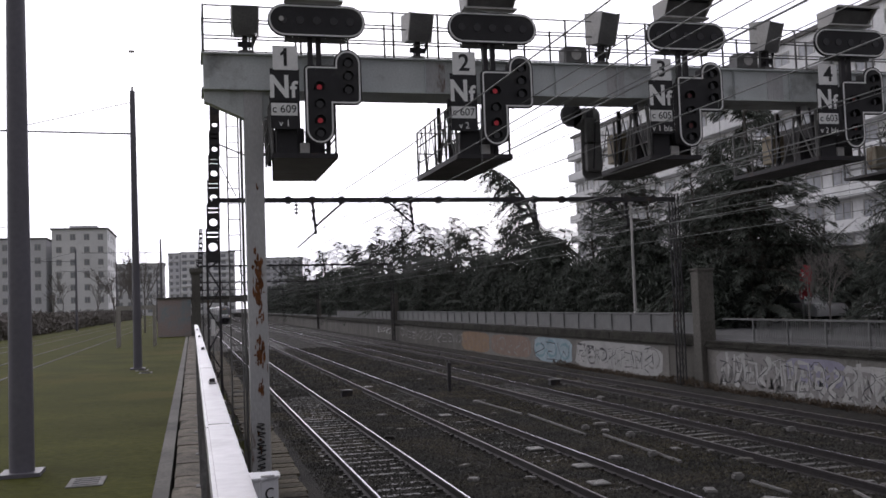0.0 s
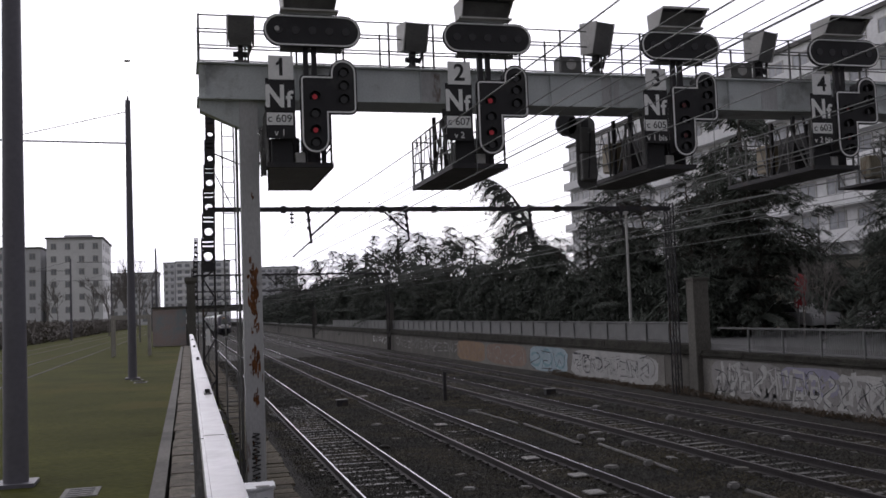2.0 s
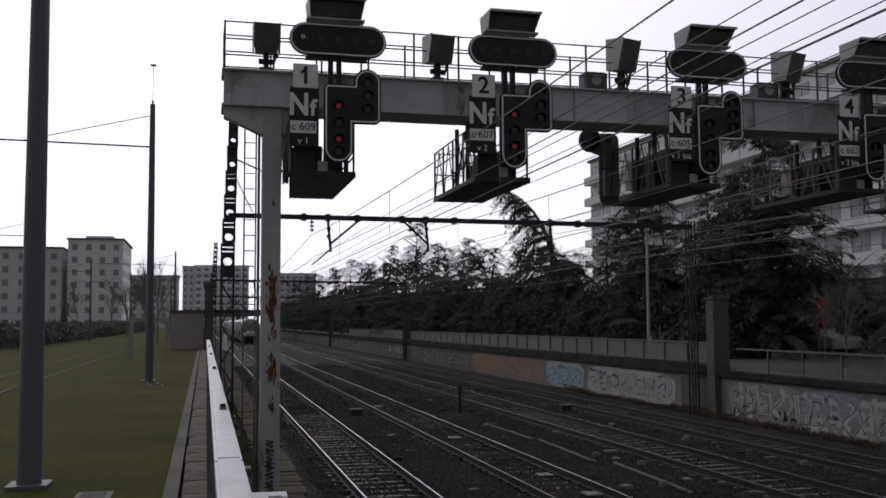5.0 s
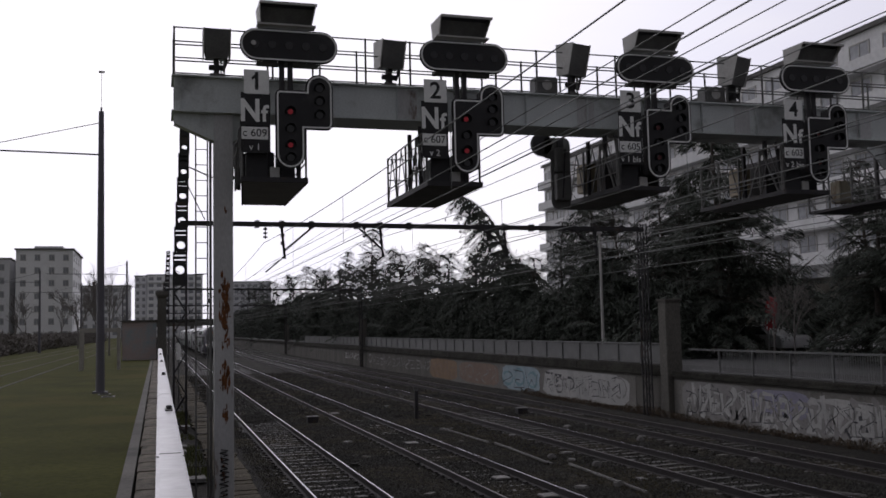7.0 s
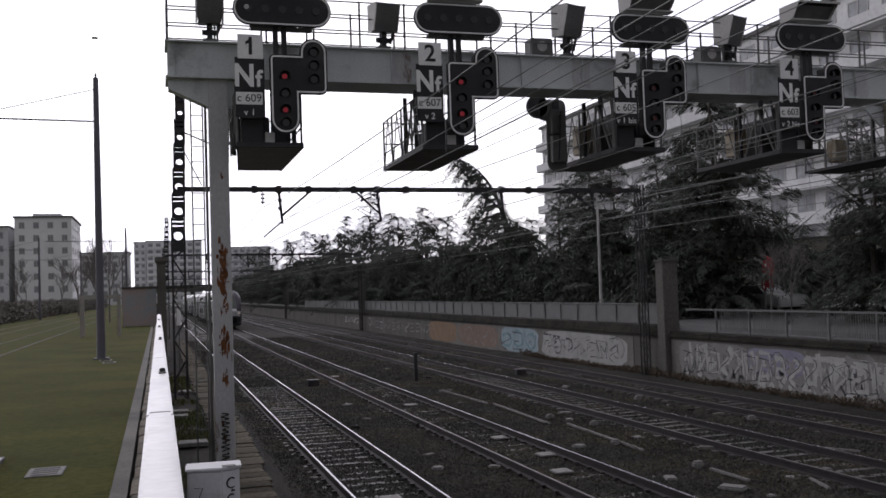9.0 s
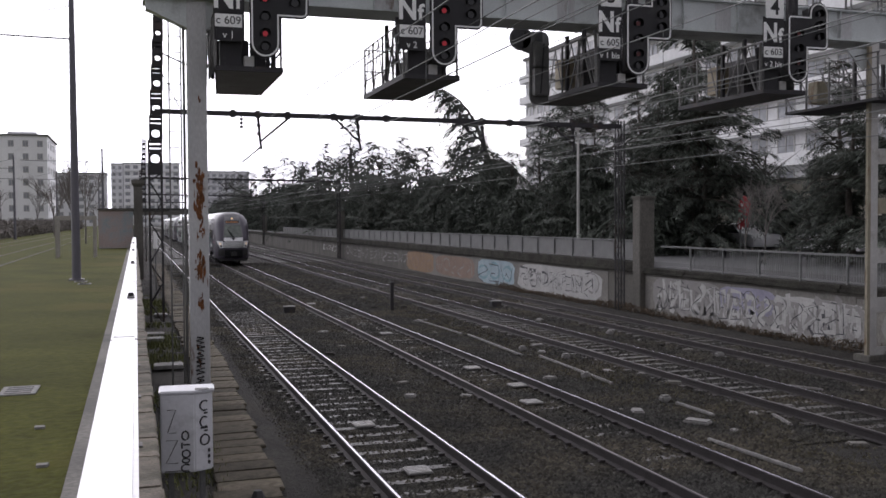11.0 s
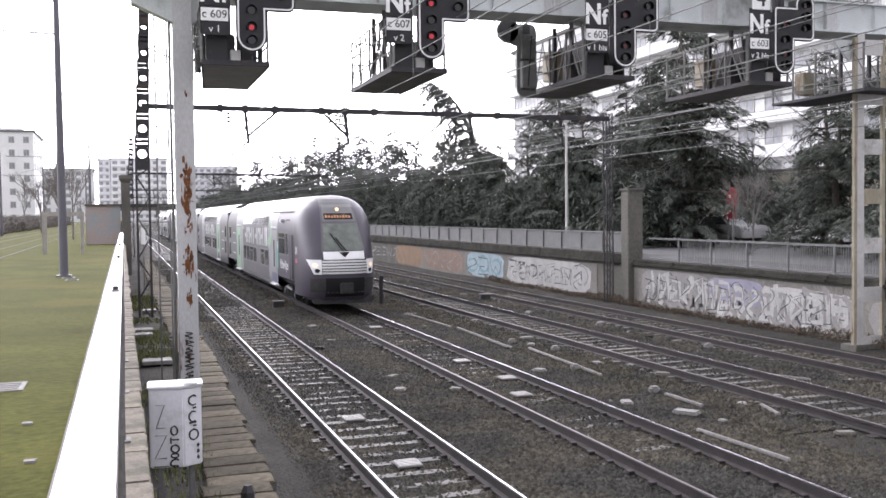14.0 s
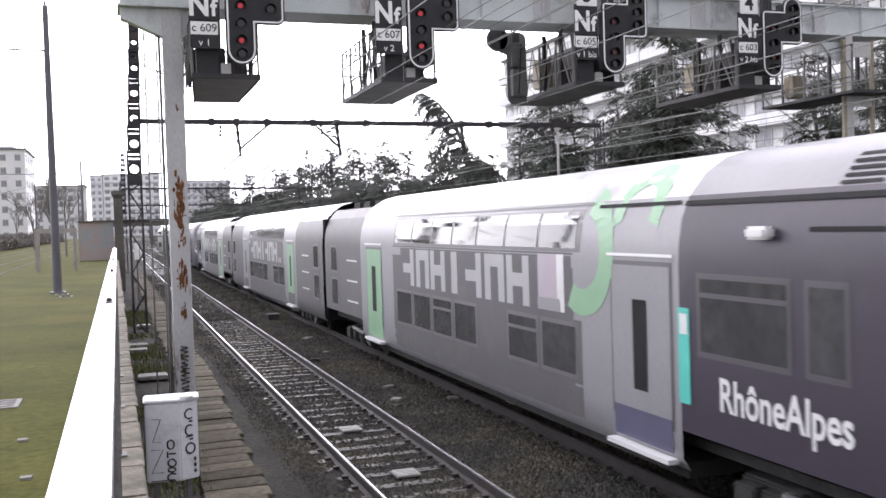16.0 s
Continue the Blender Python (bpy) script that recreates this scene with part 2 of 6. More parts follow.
# ---- mesh building ----
class B:
    """Collects boxes, bars, plates and grids into one mesh."""

    def __init__(self):
        self.v, self.f, self.mi, self.cur = [], [], [], 0

    def add(self, vs, fs):
        o = len(self.v)
        self.v += [tuple(p) for p in vs]
        self.f += [tuple(i + o for i in q) for q in fs]
        self.mi += [self.cur] * len(fs)
        return self

    def box(self, x0, x1, y0, y1, z0, z1):
        vs = [(x0, y0, z0), (x1, y0, z0), (x1, y1, z0), (x0, y1, z0), (x0, y0, z1), (x1, y0, z1), (x1, y1, z1), (x0, y1, z1)]
        return self.add(vs, [(3, 2, 1, 0), (4, 5, 6, 7), (0, 1, 5, 4), (1, 2, 6, 5), (2, 3, 7, 6), (3, 0, 4, 7)])

    def bar(self, p, q, r, n=6, r2=None, caps=True):
        p, q = Vector(p), Vector(q)
        d = (q - p)
        if d.length < 1e-6:
            return self
        d.normalize()
        a = d.orthogonal().normalized()
        c = d.cross(a)
        r2 = r if r2 is None else r2
        vs = []
        for base, rr in ((p, r), (q, r2)):
            for i in range(n):
                k = 2 * math.pi * (i + 0.5) / n
                vs.append(base + a * (math.cos(k) * rr) + c * (math.sin(k) * rr))
        fs = [(i, (i + 1) % n, n + (i + 1) % n, n + i) for i in range(n)]
        if caps:
            fs += [tuple(range(n - 1, -1, -1)), tuple(range(n, 2 * n))]
        return self.add(vs, fs)

    def path(self, pts, r, n=5):
        """One bent tube through the points."""
        rings = []
        for i, p in enumerate(pts):
            d = (Vector(pts[min(i + 1, len(pts) - 1)]) - Vector(pts[max(i - 1, 0)])).normalized()
            a = d.cross(Vector((1, 0, 0)) if abs(d.x) < 0.9 else Vector((0, 0, 1))).normalized()
            c = d.cross(a)
            rings.append([tuple(Vector(p) + a * (r * math.cos(6.2832 * k / n)) + c * (r * math.sin(6.2832 * k / n))) for k in range(n)])
        return self.loft(rings, close=True)

    def plate(self, poly, y0, y1, plane="xz"):
        """A flat plate with the given outline, from y0 to y1 across its plane."""
        n = len(poly)
        put = {"xz": lambda u, v, w: (u, w, v), "yz": lambda u, v, w: (w, u, v), "xy": lambda u, v, w: (u, v, w)}[plane]
        vs = [put(u, v, y0) for u, v in poly] + [put(u, v, y1) for u, v in poly]
        fs = [tuple(range(n)), tuple(range(2 * n - 1, n - 1, -1))] + [(i + n, (i + 1) % n + n, (i + 1) % n, i) for i in range(n)]
        return self.add(vs, fs)

    def ring(self, poly, inner, y0, y1, plane="xz"):
        """A flat frame between two outlines with the same number of corners."""
        n = len(poly)
        put = {"xz": lambda u, v, w: (u, w, v), "yz": lambda u, v, w: (w, u, v), "xy": lambda u, v, w: (u, v, w)}[plane]
        vs = [put(u, v, w) for w in (y0, y1) for s in (poly, inner) for u, v in s]
        fs = []
        for i in range(n):
            j = (i + 1) % n
            fs += [(i, j, n + j, n + i), (2 * n + i, 3 * n + i, 3 * n + j, 2 * n + j), (i, 2 * n + i, 2 * n + j, j), (n + i, n + j, 3 * n + j, 3 * n + i)]
        return self.add(vs, fs)

    def disc(self, x, z, r, y0, y1, n=16, plane="xz"):
        return self.plate([(x + r * math.cos(2 * math.pi * i / n), z + r * math.sin(2 * math.pi * i / n)) for i in range(n)], y0, y1, plane)

    def loft(self, rings, close=False):
        """Rings of equal length joined to a skin."""
        n = len(rings[0])
        vs = [p for r in rings for p in r]
        fs = []
        for k in range(len(rings) - 1):
            for i in range(n if close else n - 1):
                j = (i + 1) % n
                fs.append((k * n + i, k * n + j, (k + 1) * n + j, (k + 1) * n + i))
        return self.add(vs, fs)

    def mesh(self, name, mats, bevel=0.0, smooth=False):
        me = bpy.data.meshes.new(name)
        me.from_pydata(self.v, [], self.f)
        for m in (mats if isinstance(mats, (list, tuple)) else [mats]):
            me.materials.append(m)
        if any(self.mi):
            me.polygons.foreach_set("material_index", self.mi)
        bm = bmesh.new()
        bm.from_mesh(me)
        if len(bm.faces) < 60000:
            bmesh.ops.recalc_face_normals(bm, faces=bm.faces)
        if bevel:
            bmesh.ops.bevel(bm, geom=[e for e in bm.edges if len(e.link_faces) == 2 and e.calc_face_angle(0) > 0.6], offset=bevel, segments=2, affect="EDGES", clamp_overlap=True)
        if smooth:
            for f in bm.faces:
                f.smooth = True
            for e in bm.edges:
                if len(e.link_faces) == 2 and e.calc_face_angle(0) > 0.7:
                    e.smooth = False
        bm.to_mesh(me)
        bm.free()
        return me


def part(name, b, material, parent, label="", bevel=0.0, smooth=False, kind=""):
    ob = new(name, b.mesh(name, material, bevel, smooth))
    ob.parent = parent
    return tagged(ob, label, kind=kind)


def single(name, b, material, label, category, group="", kind="", bevel=0.0, smooth=False, at=(0, 0, 0)):
    ob = new(name, b.mesh(name, material, bevel, smooth))
    ob.location = at
    return tagged(ob, label, category, group, kind)


def thing(name, at, label, category, group="", kind=""):
    ob = new(name)
    ob.location = at
    ob.empty_display_size = 0.2
    return tagged(ob, label, category, group, kind)


def piece(name, me, parent, at, rot=(0, 0, 0), scale=(1, 1, 1)):
    ob = new(name, me)
    ob.parent = parent
    ob.location, ob.rotation_euler, ob.scale = at, rot, scale
    return ob


def lettering(text, size, material, parent, at, rot=(90, 0, 0), name="lettering", bold=0.0, squeeze=1.0, align="CENTER", shear=0.0):
    cu = bpy.data.curves.new(name, "FONT")
    cu.body, cu.size, cu.extrude, cu.offset, cu.align_x, cu.align_y, cu.shear = text, size, 0.003, bold, align, "CENTER", shear
    tmp = new(name + "_outline", cu)
    bpy.context.view_layer.update()
    me = bpy.data.meshes.new_from_object(tmp.evaluated_get(bpy.context.evaluated_depsgraph_get()))
    bpy.data.objects.remove(tmp)
    me.materials.clear()
    me.materials.append(material)
    ob = new(name, me)
    ob.parent = parent
    ob.matrix_basis = pose(*at, *rot) @ Matrix.Diagonal((squeeze, 1, 1, 1))
    return ob


def rnd(a, b):
    return random.uniform(a, b)


# ---- ground ----
TRACKS = (3.94, 7.64, 12.47, 16.13)
GRASS_Z, STREET_Z, WALL_X = 1.9, 1.86, 19.0
ground = B()
ys = [-60, -10, 5, 20, 40, 60, 90, 140, 220, 400, 900, 2500]
prof = [(-2500, GRASS_Z, 0), (-40, GRASS_Z, 0), (-12, GRASS_Z, 0), (-0.30, GRASS_Z, 0), (-0.22, GRASS_Z - 0.6, 1), (0.09, -0.14, 1), (0.9, -0.12, 1), (2.2, -0.16, 1), (2.6, -0.2, 1), (10.2, -0.2, 1),
        (14.4, -0.2, 1), (17.6, -0.2, 1), (18.2, -0.12, 1), (WALL_X + 0.1, -0.1, 1), (WALL_X + 0.3, STREET_Z - 0.2, 2), (WALL_X + 0.7, STREET_Z, 2), (40, STREET_Z, 2), (2500, STREET_Z, 2)]
for i in range(len(prof) - 1):
    for j in range(len(ys) - 1):
        ground.cur = prof[i][2] if prof[i][2] == prof[i + 1][2] or i > 12 else 1
        (xa, za, _), (xb, zb, _) = prof[i], prof[i + 1]
        ground.add([(xa, ys[j], za), (xb, ys[j], zb), (xb, ys[j + 1], zb), (xa, ys[j + 1], za)], [(0, 1, 2, 3)])
single("ground", ground, [M_GRASS, M_BALLAST, M_ASPHALT], "mown grass verge, dark ballast bed and asphalt street", "ground", kind="structure")

# loose ballast stones, densest near the camera
rs = np.random.RandomState(4)
octa = np.array([(1, 0, 0), (0, 1, 0), (-1, 0, 0), (0, -1, 0), (0, 0, 1), (0, 0, -0.6)], float)
tris = np.array([(0, 1, 4), (1, 2, 4), (2, 3, 4), (3, 0, 4), (1, 0, 5), (2, 1, 5), (3, 2, 5), (0, 3, 5)])


def stones(count, x0, x1, y0, y1, z, size):
    y = y0 + (y1 - y0) * rs.rand(count) ** 1.5
    x = x0 + (x1 - x0) * rs.rand(count)
    s = size * (0.6 + 0.8 * rs.rand(count))
    ang = rs.rand(count) * 6.283
    v = octa[None] * s[:, None, None] * (0.7 + 0.6 * rs.rand(count, 6, 1))
    c, n = np.cos(ang)[:, None], np.sin(ang)[:, None]
    vx, vy, vz = v[..., 0] * c - v[..., 1] * n, v[..., 0] * n + v[..., 1] * c, v[..., 2] * 0.8
    pts = np.stack([vx + x[:, None], vy + y[:, None], vz + z + 0.4 * s[:, None]], -1).reshape(-1, 3)
    return pts, (tris[None] + 6 * np.arange(count)[:, None, None]).reshape(-1, 3)


pv, pf, off = [], [], 0
for args in ((85000, 2.3, 10.5, 8, 42, -0.21, 0.033), (42000, 10.5, 18.6, 13, 50, -0.20, 0.040), (24000, 2.3, 18.6, 40, 85, -0.2, 0.06)):
    v, f = stones(*args)
    pv.append(v)
    pf.append(f + off)
    off += len(v)
me = bpy.data.meshes.new("ballast")
me.from_pydata(np.concatenate(pv).tolist(), [], np.concatenate(pf).tolist())
me.materials.append(M_STONE)
tagged(new("ballast", me), "dark grey crushed-stone ballast between the rails", "ballast", kind="stuff")

# ---- railway tracks ----
RAIL = [(-0.075, -0.172), (0.075, -0.172), (0.075, -0.16), (0.012, -0.14), (0.012, -0.05), (0.036, -0.038), (0.036, -0.006), (0.03, -0.001), (0.015, 0.0), (-0.015, 0.0), (-0.03, -0.001), (-0.036, -0.006), (-0.036, -0.038), (-0.012, -0.05), (-0.012, -0.14), (-0.075, -0.16)]


def rail_mesh(y0, y1, top):
    b = B()
    n = len(RAIL)
    for i in range(n):
        j = (i + 1) % n
        b.cur = 1 if i == 8 else 0
        (xa, za), (xb, zb) = RAIL[i], RAIL[j]
        b.add([(xa, y0, za), (xb, y0, zb), (xb, y1, zb), (xa, y1, za)], [(0, 1, 2, 3)])
    return b.mesh("rail", [M_RAILSIDE, top])


RAIL_ME, DULL_ME = rail_mesh(-40, 420, M_RAILTOP), rail_mesh(-40, 420, M_RAILDULL)
sl = B()
sl.box(-1.0, 1.0, -0.10, 0.10, -0.3, -0.158)
SLEEPER_ME = sl.mesh("sleeper", M_SLEEPER)
cl = B()
for s in (-0.7535, 0.7535):
    for d in (-0.12, 0.12):
        cl.box(s + d - 0.045, s + d + 0.045, -0.05, 0.05, -0.165, -0.13)
CLIP_ME = cl.mesh("rail_clip", M_RAILSIDE)
for k, (tx, y0, ynear) in enumerate(zip(TRACKS, (6.4, 7.6, 11.2, 14.2), (70, 60, 50, 40))):
    tr = thing("track", (tx, 0, 0), "steel rails on worn sleepers in dark ballast", "railway track", "running lines", "structure")
    for s in (-0.7535, 0.7535):
        # track 4 and the left rails of tracks 2 and 3 are coloured without glint
        piece("rail", DULL_ME if k == 3 or (k in (1, 2) and s < 0) else RAIL_ME, tr, (s, 0, 0))
    y = y0
    while y < ynear:
        piece("sleeper", SLEEPER_ME, tr, (rnd(-0.05, 0.05), y + rnd(-0.04, 0.04), rnd(-0.012, 0.004) - (0.022, 0.036, 0.006, 0.014)[k]), (0, rnd(-0.012, 0.012), rnd(-0.03, 0.03)))
        if k < 2 and y < 36:
            piece("rail_clip", CLIP_ME, tr, (0, y, 0))
        y += 0.6
    rest = B()
    while y < 240:
        rest.box(-0.98, 0.98, y - 0.12, y + 0.10, -0.3, -0.185)
        y += 0.6
    part("sleepers_beyond", rest, M_SLEEPER, tr, kind="stuff")

# pale grid plates and boxes between the rails
for tx, ty in ((3.91, 16.75), (3.94, 13.38), (7.63, 17.7), (7.8, 30.1), (7.45, 42.1), (8.0, 22.3), (8.1, 19.6)):
    pl = thing("track_plate", (tx, ty, -0.15), "pale ribbed plate lying between the rails", "track plate", "plates in the track")
    part("base", B().box(-0.19, 0.19, -0.2, 0.2, -0.01, 0.015), M_PALE, pl, bevel=0.005)
    for i in range(5):
        part("rib", B().box(-0.17, 0.17, -0.18 + 0.08 * i, -0.155 + 0.08 * i, 0.015, 0.03), M_HOOD, pl)
for tx, ty in ((5.96, 38.8), (14.73, 38.1)):
    jb = thing("junction_box", (tx, ty, -0.16), "dark cast junction box on the ballast", "junction box", "trackside boxes")
    part("body", B().box(-0.22, 0.22, -0.16, 0.16, -0.05, 0.2), M_DARKSTEEL, jb, bevel=0.02)
    part("lid", B().box(-0.24, 0.24, -0.18, 0.18, 0.2, 0.24), M_CAGE, jb, bevel=0.01)
mp = thing("marker_post", (10.15, 38.2, -0.2), "short dark steel post beside the track", "post")
part("shaft", B().box(-0.07, 0.07, -0.06, 0.06, 0, 1.15), M_DARKSTEEL, mp, bevel=0.01)
part("cap", B().box(-0.09, 0.09, -0.08, 0.08, 1.15, 1.2), M_DARKSTEEL, mp)
for tx, ty, ln, an in ((10.02, 31.2, 4.2, 0.03), (10.12, 26.4, 5.0, -0.04), (10.33, 21.4, 4.6, -0.05), (10.35, 16.0, 1.3, 0.0), (11.3, 14.6, 0.9, -0.3), (9.2, 12.6, 2.2, 0.06), (13.9, 17.2, 0.8, 0.5)):
    pb = single("trackside_beam", B().box(-0.035, 0.035, -ln / 2, ln / 2, 0, 0.06), M_PALE, "weathered pale beam lying on the ballast", "beam", "loose beams", bevel=0.015, at=(tx, ty, -0.18))
    pb.rotation_euler = (0, 0, an)
for tx, ty in ((10.1, 20.2), (11.0, 23.2), (10.5, 25.0), (10.3, 17.0), (15.0, 22.0), (14.6, 27.5), (12.0, 15.3)):
    single("concrete_lump", B().box(-0.11, 0.11, -0.10, 0.10, 0, 0.15), M_PALE, "broken pale concrete block on the ballast", "block", "loose blocks", bevel=0.04, at=(tx, ty, -0.2))

for i in range(70):
    tx, ty = random.choice(((9.0, 11.7), (9.0, 11.7), (13.6, 15.2), (5.0, 6.9), (17.2, 18.7))), rnd(12, 48)
    sz = rnd(0.05, 0.15)
    db = single("rubble", B().box(-sz, sz, -sz * rnd(0.4, 2.2), sz, 0, sz * 0.6), random.choice((M_CONC, M_PALE, M_PALE, M_BALLAST)), "small rubble lying on the ballast", "rubble", "rubble", bevel=sz * 0.2, at=(rnd(*tx), ty, -0.2))
    db.rotation_euler = (0, 0, rnd(0, 6))

# ---- retaining wall and guard rail beside the grass ----
parapet = thing("wall_west", (0, 0, 0), "low retaining wall topped with worn concrete blocks", "wall", kind="structure")
part("wall_body", B().box(-0.24, 0.11, -4, 61, -0.3, 1.84), M_CONC, parapet)
BLOCKS = [B().box(-0.27, 0.14, 0.0, ln, 0.0, 0.10).mesh("top_block", M_BLOCK, bevel=0.012) for ln in (0.585, 0.785, 0.985)]
y = -4.0
while y < 60:
    k = random.randrange(3)
    piece("top_block", BLOCKS[k], parapet, (rnd(-0.012, 0.012), y, 1.84 + rnd(-0.006, 0.006)), (0, 0, rnd(-0.006, 0.006)))
    y += (0.6, 0.8, 1.0)[k]
part("kerb", B().box(-0.44, -0.30, -4, 61, 1.8, 1.93), M_CONC, parapet, "narrow concrete kerb along the grass")
guard = thing("guard_rail", (0, 0, 0), "white lacquered steel guard rail on slim posts above the wall", "guard rail")
guard.rotation_euler = (0, 0, -0.0012)
for i in range(10):
    y0 = -3.85 + 2.0 * i
    part("top_rail", B().box(-0.0525, 0.003, y0, y0 + 1.994, 3.262, 3.31), M_COPING, guard, "white lacquered box section", bevel=0.006)
    part("post", B().box(-0.042, -0.008, y0 + 0.98, y0 + 1.015, 1.94, 3.262), M_CAGE, guard)
    part("foot_plate", B().box(-0.075, 0.025, y0 + 0.93, y0 + 1.065, 1.94, 1.952), M_CAGE, guard)
for cy in (3.3, 6.0, 8.7, 11.6):
    cf = thing("rail_fitting", (-0.012, cy, 3.31), "small dark metal fitting fixed on the white rail", "fitting", "rail fittings")
    part("plate", B().box(-0.012, 0.012, -0.05, 0.05, 0, 0.004), M_CAGE, cf, bevel=0.001)
    part("stud", B().bar((0, -0.02, 0.004), (0, -0.02, 0.016), 0.008, 8), M_DARKSTEEL, cf)
    part("clip", B().box(-0.009, 0.009, 0.01, 0.04, 0.004, 0.012), M_DARKSTEEL, cf, bevel=0.002)

# ---- walkway of concrete slabs ----
walkway = thing("walkway", (0, 0, 0), "uneven concrete trough lids along the track", "walkway", kind="structure")
slab = B().box(-0.44, 0.44, -0.24, 0.24, -0.06, 0.0).mesh("slab", M_SLAB, bevel=0.012)
for i in range(150):
    piece("slab", slab, walkway, (1.40 + 0.32 * min(1.0, max(0.0, (9 + 0.5 * i - 12.5) / 12)) + rnd(-0.05, 0.05), 9 + 0.5 * i, -0.02 + rnd(-0.012, 0.012)), (rnd(-0.012, 0.012), rnd(-0.012, 0.012), rnd(-0.04, 0.04)))

# ---- retaining wall with cornice, railing and pillars ----
wall = thing("wall_east", (0, 0, 0), "stained concrete retaining wall covered with graffiti", "wall", kind="structure")
part("wall_body", B().box(WALL_X, WALL_X + 0.5, -10, 330, -0.4, 1.44), M_CONC, wall)
for i in range(42):
    y0 = -10 + 8.0 * i if i < 6 else 33.6 + 8.0 * (i - 6)
    y1 = y0 + (7.97 if i != 5 else 3.3)
    top = 1.65 if i < 6 else 1.84
    part("cornice", B().box(WALL_X - 0.14, WALL_X + 0.55, y0, y1, 1.44, 1.54).box(WALL_X - 0.06, WALL_X + 0.55, y0, y1, 1.54, top), M_CORNICE, wall, "blackened stone cornice", bevel=0.02)
for i in range(20):
    y0 = 4 + 2.9 * i
    part("overpainted_panel", B().box(WALL_X - 0.02, WALL_X, y0 + 0.02, y0 + 2.88, -0.15 + rnd(0, 0.1), 1.36 + rnd(-0.05, 0.03)), M_WALLPAINT, wall, "pale overpainted wall panel") if not (32.2 < y0 + 1.4 < 36.4) else None
for y0 in (33.15, 91.0, 148.0):
    pil = part("pillar", B().box(WALL_X - 0.25, WALL_X + 0.4, y0 - 0.3, y0 + 0.3, -0.3, 4.35).box(WALL_X - 0.3, WALL_X + 0.45, y0 - 0.35, y0 + 0.35, 4.35, 4.45), M_CONC, wall, "stained concrete pillar", bevel=0.03)
railing = thing("railing", (WALL_X + 0.2, 0, 0), "grey galvanised railing on top of the wall", "railing", kind="structure")
post_me = B().box(-0.03, 0.03, -0.03, 0.03, 0, 0.9).mesh("railing_post", M_RAILING)
bars = B()
for i in range(9):
    bars.box(-0.008, 0.008, 0.2 * i - 0.008, 0.2 * i + 0.008, 0.1, 0.82)
near_bars = B()
for i in range(18):
    near_bars.box(-0.009, 0.009, 0.1 * i + 0.05 - 0.009, 0.1 * i + 0.05 + 0.009, 0.1, 0.82)
NB = near_bars.mesh("balusters", M_RAILING)
rail_me = B().box(-0.03, 0.03, 0, 2.0, 0.82, 0.88).box(-0.02, 0.02, 0, 2.0, 0.06, 0.10).mesh("rail_panel", M_RAILING)
sheet_me = B().box(-0.006, 0.006, 0.02, 1.98, 0.12, 0.8).mesh("infill_sheet", M_RAILING)
for i in range(60):
    y0 = 8.0 + 2.0 * i + (0.0 if i < 12 else 1.8)
    z0 = 1.65 if i < 12 else 1.84
    piece("railing_post", post_me, railing, (0, y0, z0))
    piece("rail_panel", rail_me, railing, (0, y0, z0))
    if y0 < 29:
        tagged(piece("balusters", NB, railing, (0, y0, z0)), kind="stuff")
    elif y0 > 33:
        piece("infill_sheet", sheet_me, railing, (0.03, y0, z0))

# graffiti: flat paint a few millimetres proud of the panels
G_COL = {"orange": (0.27, 0.18, 0.11), "brown": (0.24, 0.17, 0.13), "blue": (0.31, 0.39, 0.43), "white": (0.44, 0.435, 0.42), "lavender": (0.29, 0.28, 0.36), "grey": (0.27, 0.26, 0.25), "black": (0.07, 0.07, 0.075), "teal": (0.19, 0.31, 0.34)}
G_MAT = {k: mat("spray_" + k, c, 0.8, vary=0.18, scale=1.5, fine=15, bump=0.05) for k, c in G_COL.items()}
graffiti = thing("graffiti", (WALL_X - 0.024, 0, 0), "layered white and black spray-paint tags on concrete", "graffiti")


def blob(y0, y1, z0, z1, n=26, rough=0.08):
    cy, cz, a, b = (y0 + y1) / 2, (z0 + z1) / 2, (y1 - y0) / 2, (z1 - z0) / 2
    out = []
    for i in range(n):
        k = 2 * math.pi * i / n
        c, s = math.cos(k), math.sin(k)
        out.append((cy + a * math.copysign(abs(c) ** 0.45, c) * (1 - rnd(0, rough)), cz + b * math.copysign(abs(s) ** 0.45, s) * (1 - rnd(0, rough))))
    return out


def ribbon(b, pts, w, x=0.0, depth=0.003):
    """A painted stroke through (y, z) points, as one strip."""
    left, right = [], []
    for i, p in enumerate(pts):
        d = (Vector(pts[min(i + 1, len(pts) - 1)]) - Vector(pts[max(i - 1, 0)])).normalized()
        n = Vector((-d.y, d.x)) * w / 2 * (0.8 + 0.35 * math.sin(i * 2.1 + p[0]))
        left.append((x - depth, p[0] + n.x, p[1] + n.y))
        right.append((x - depth, p[0] - n.x, p[1] - n.y))
    return b.loft([left, right])


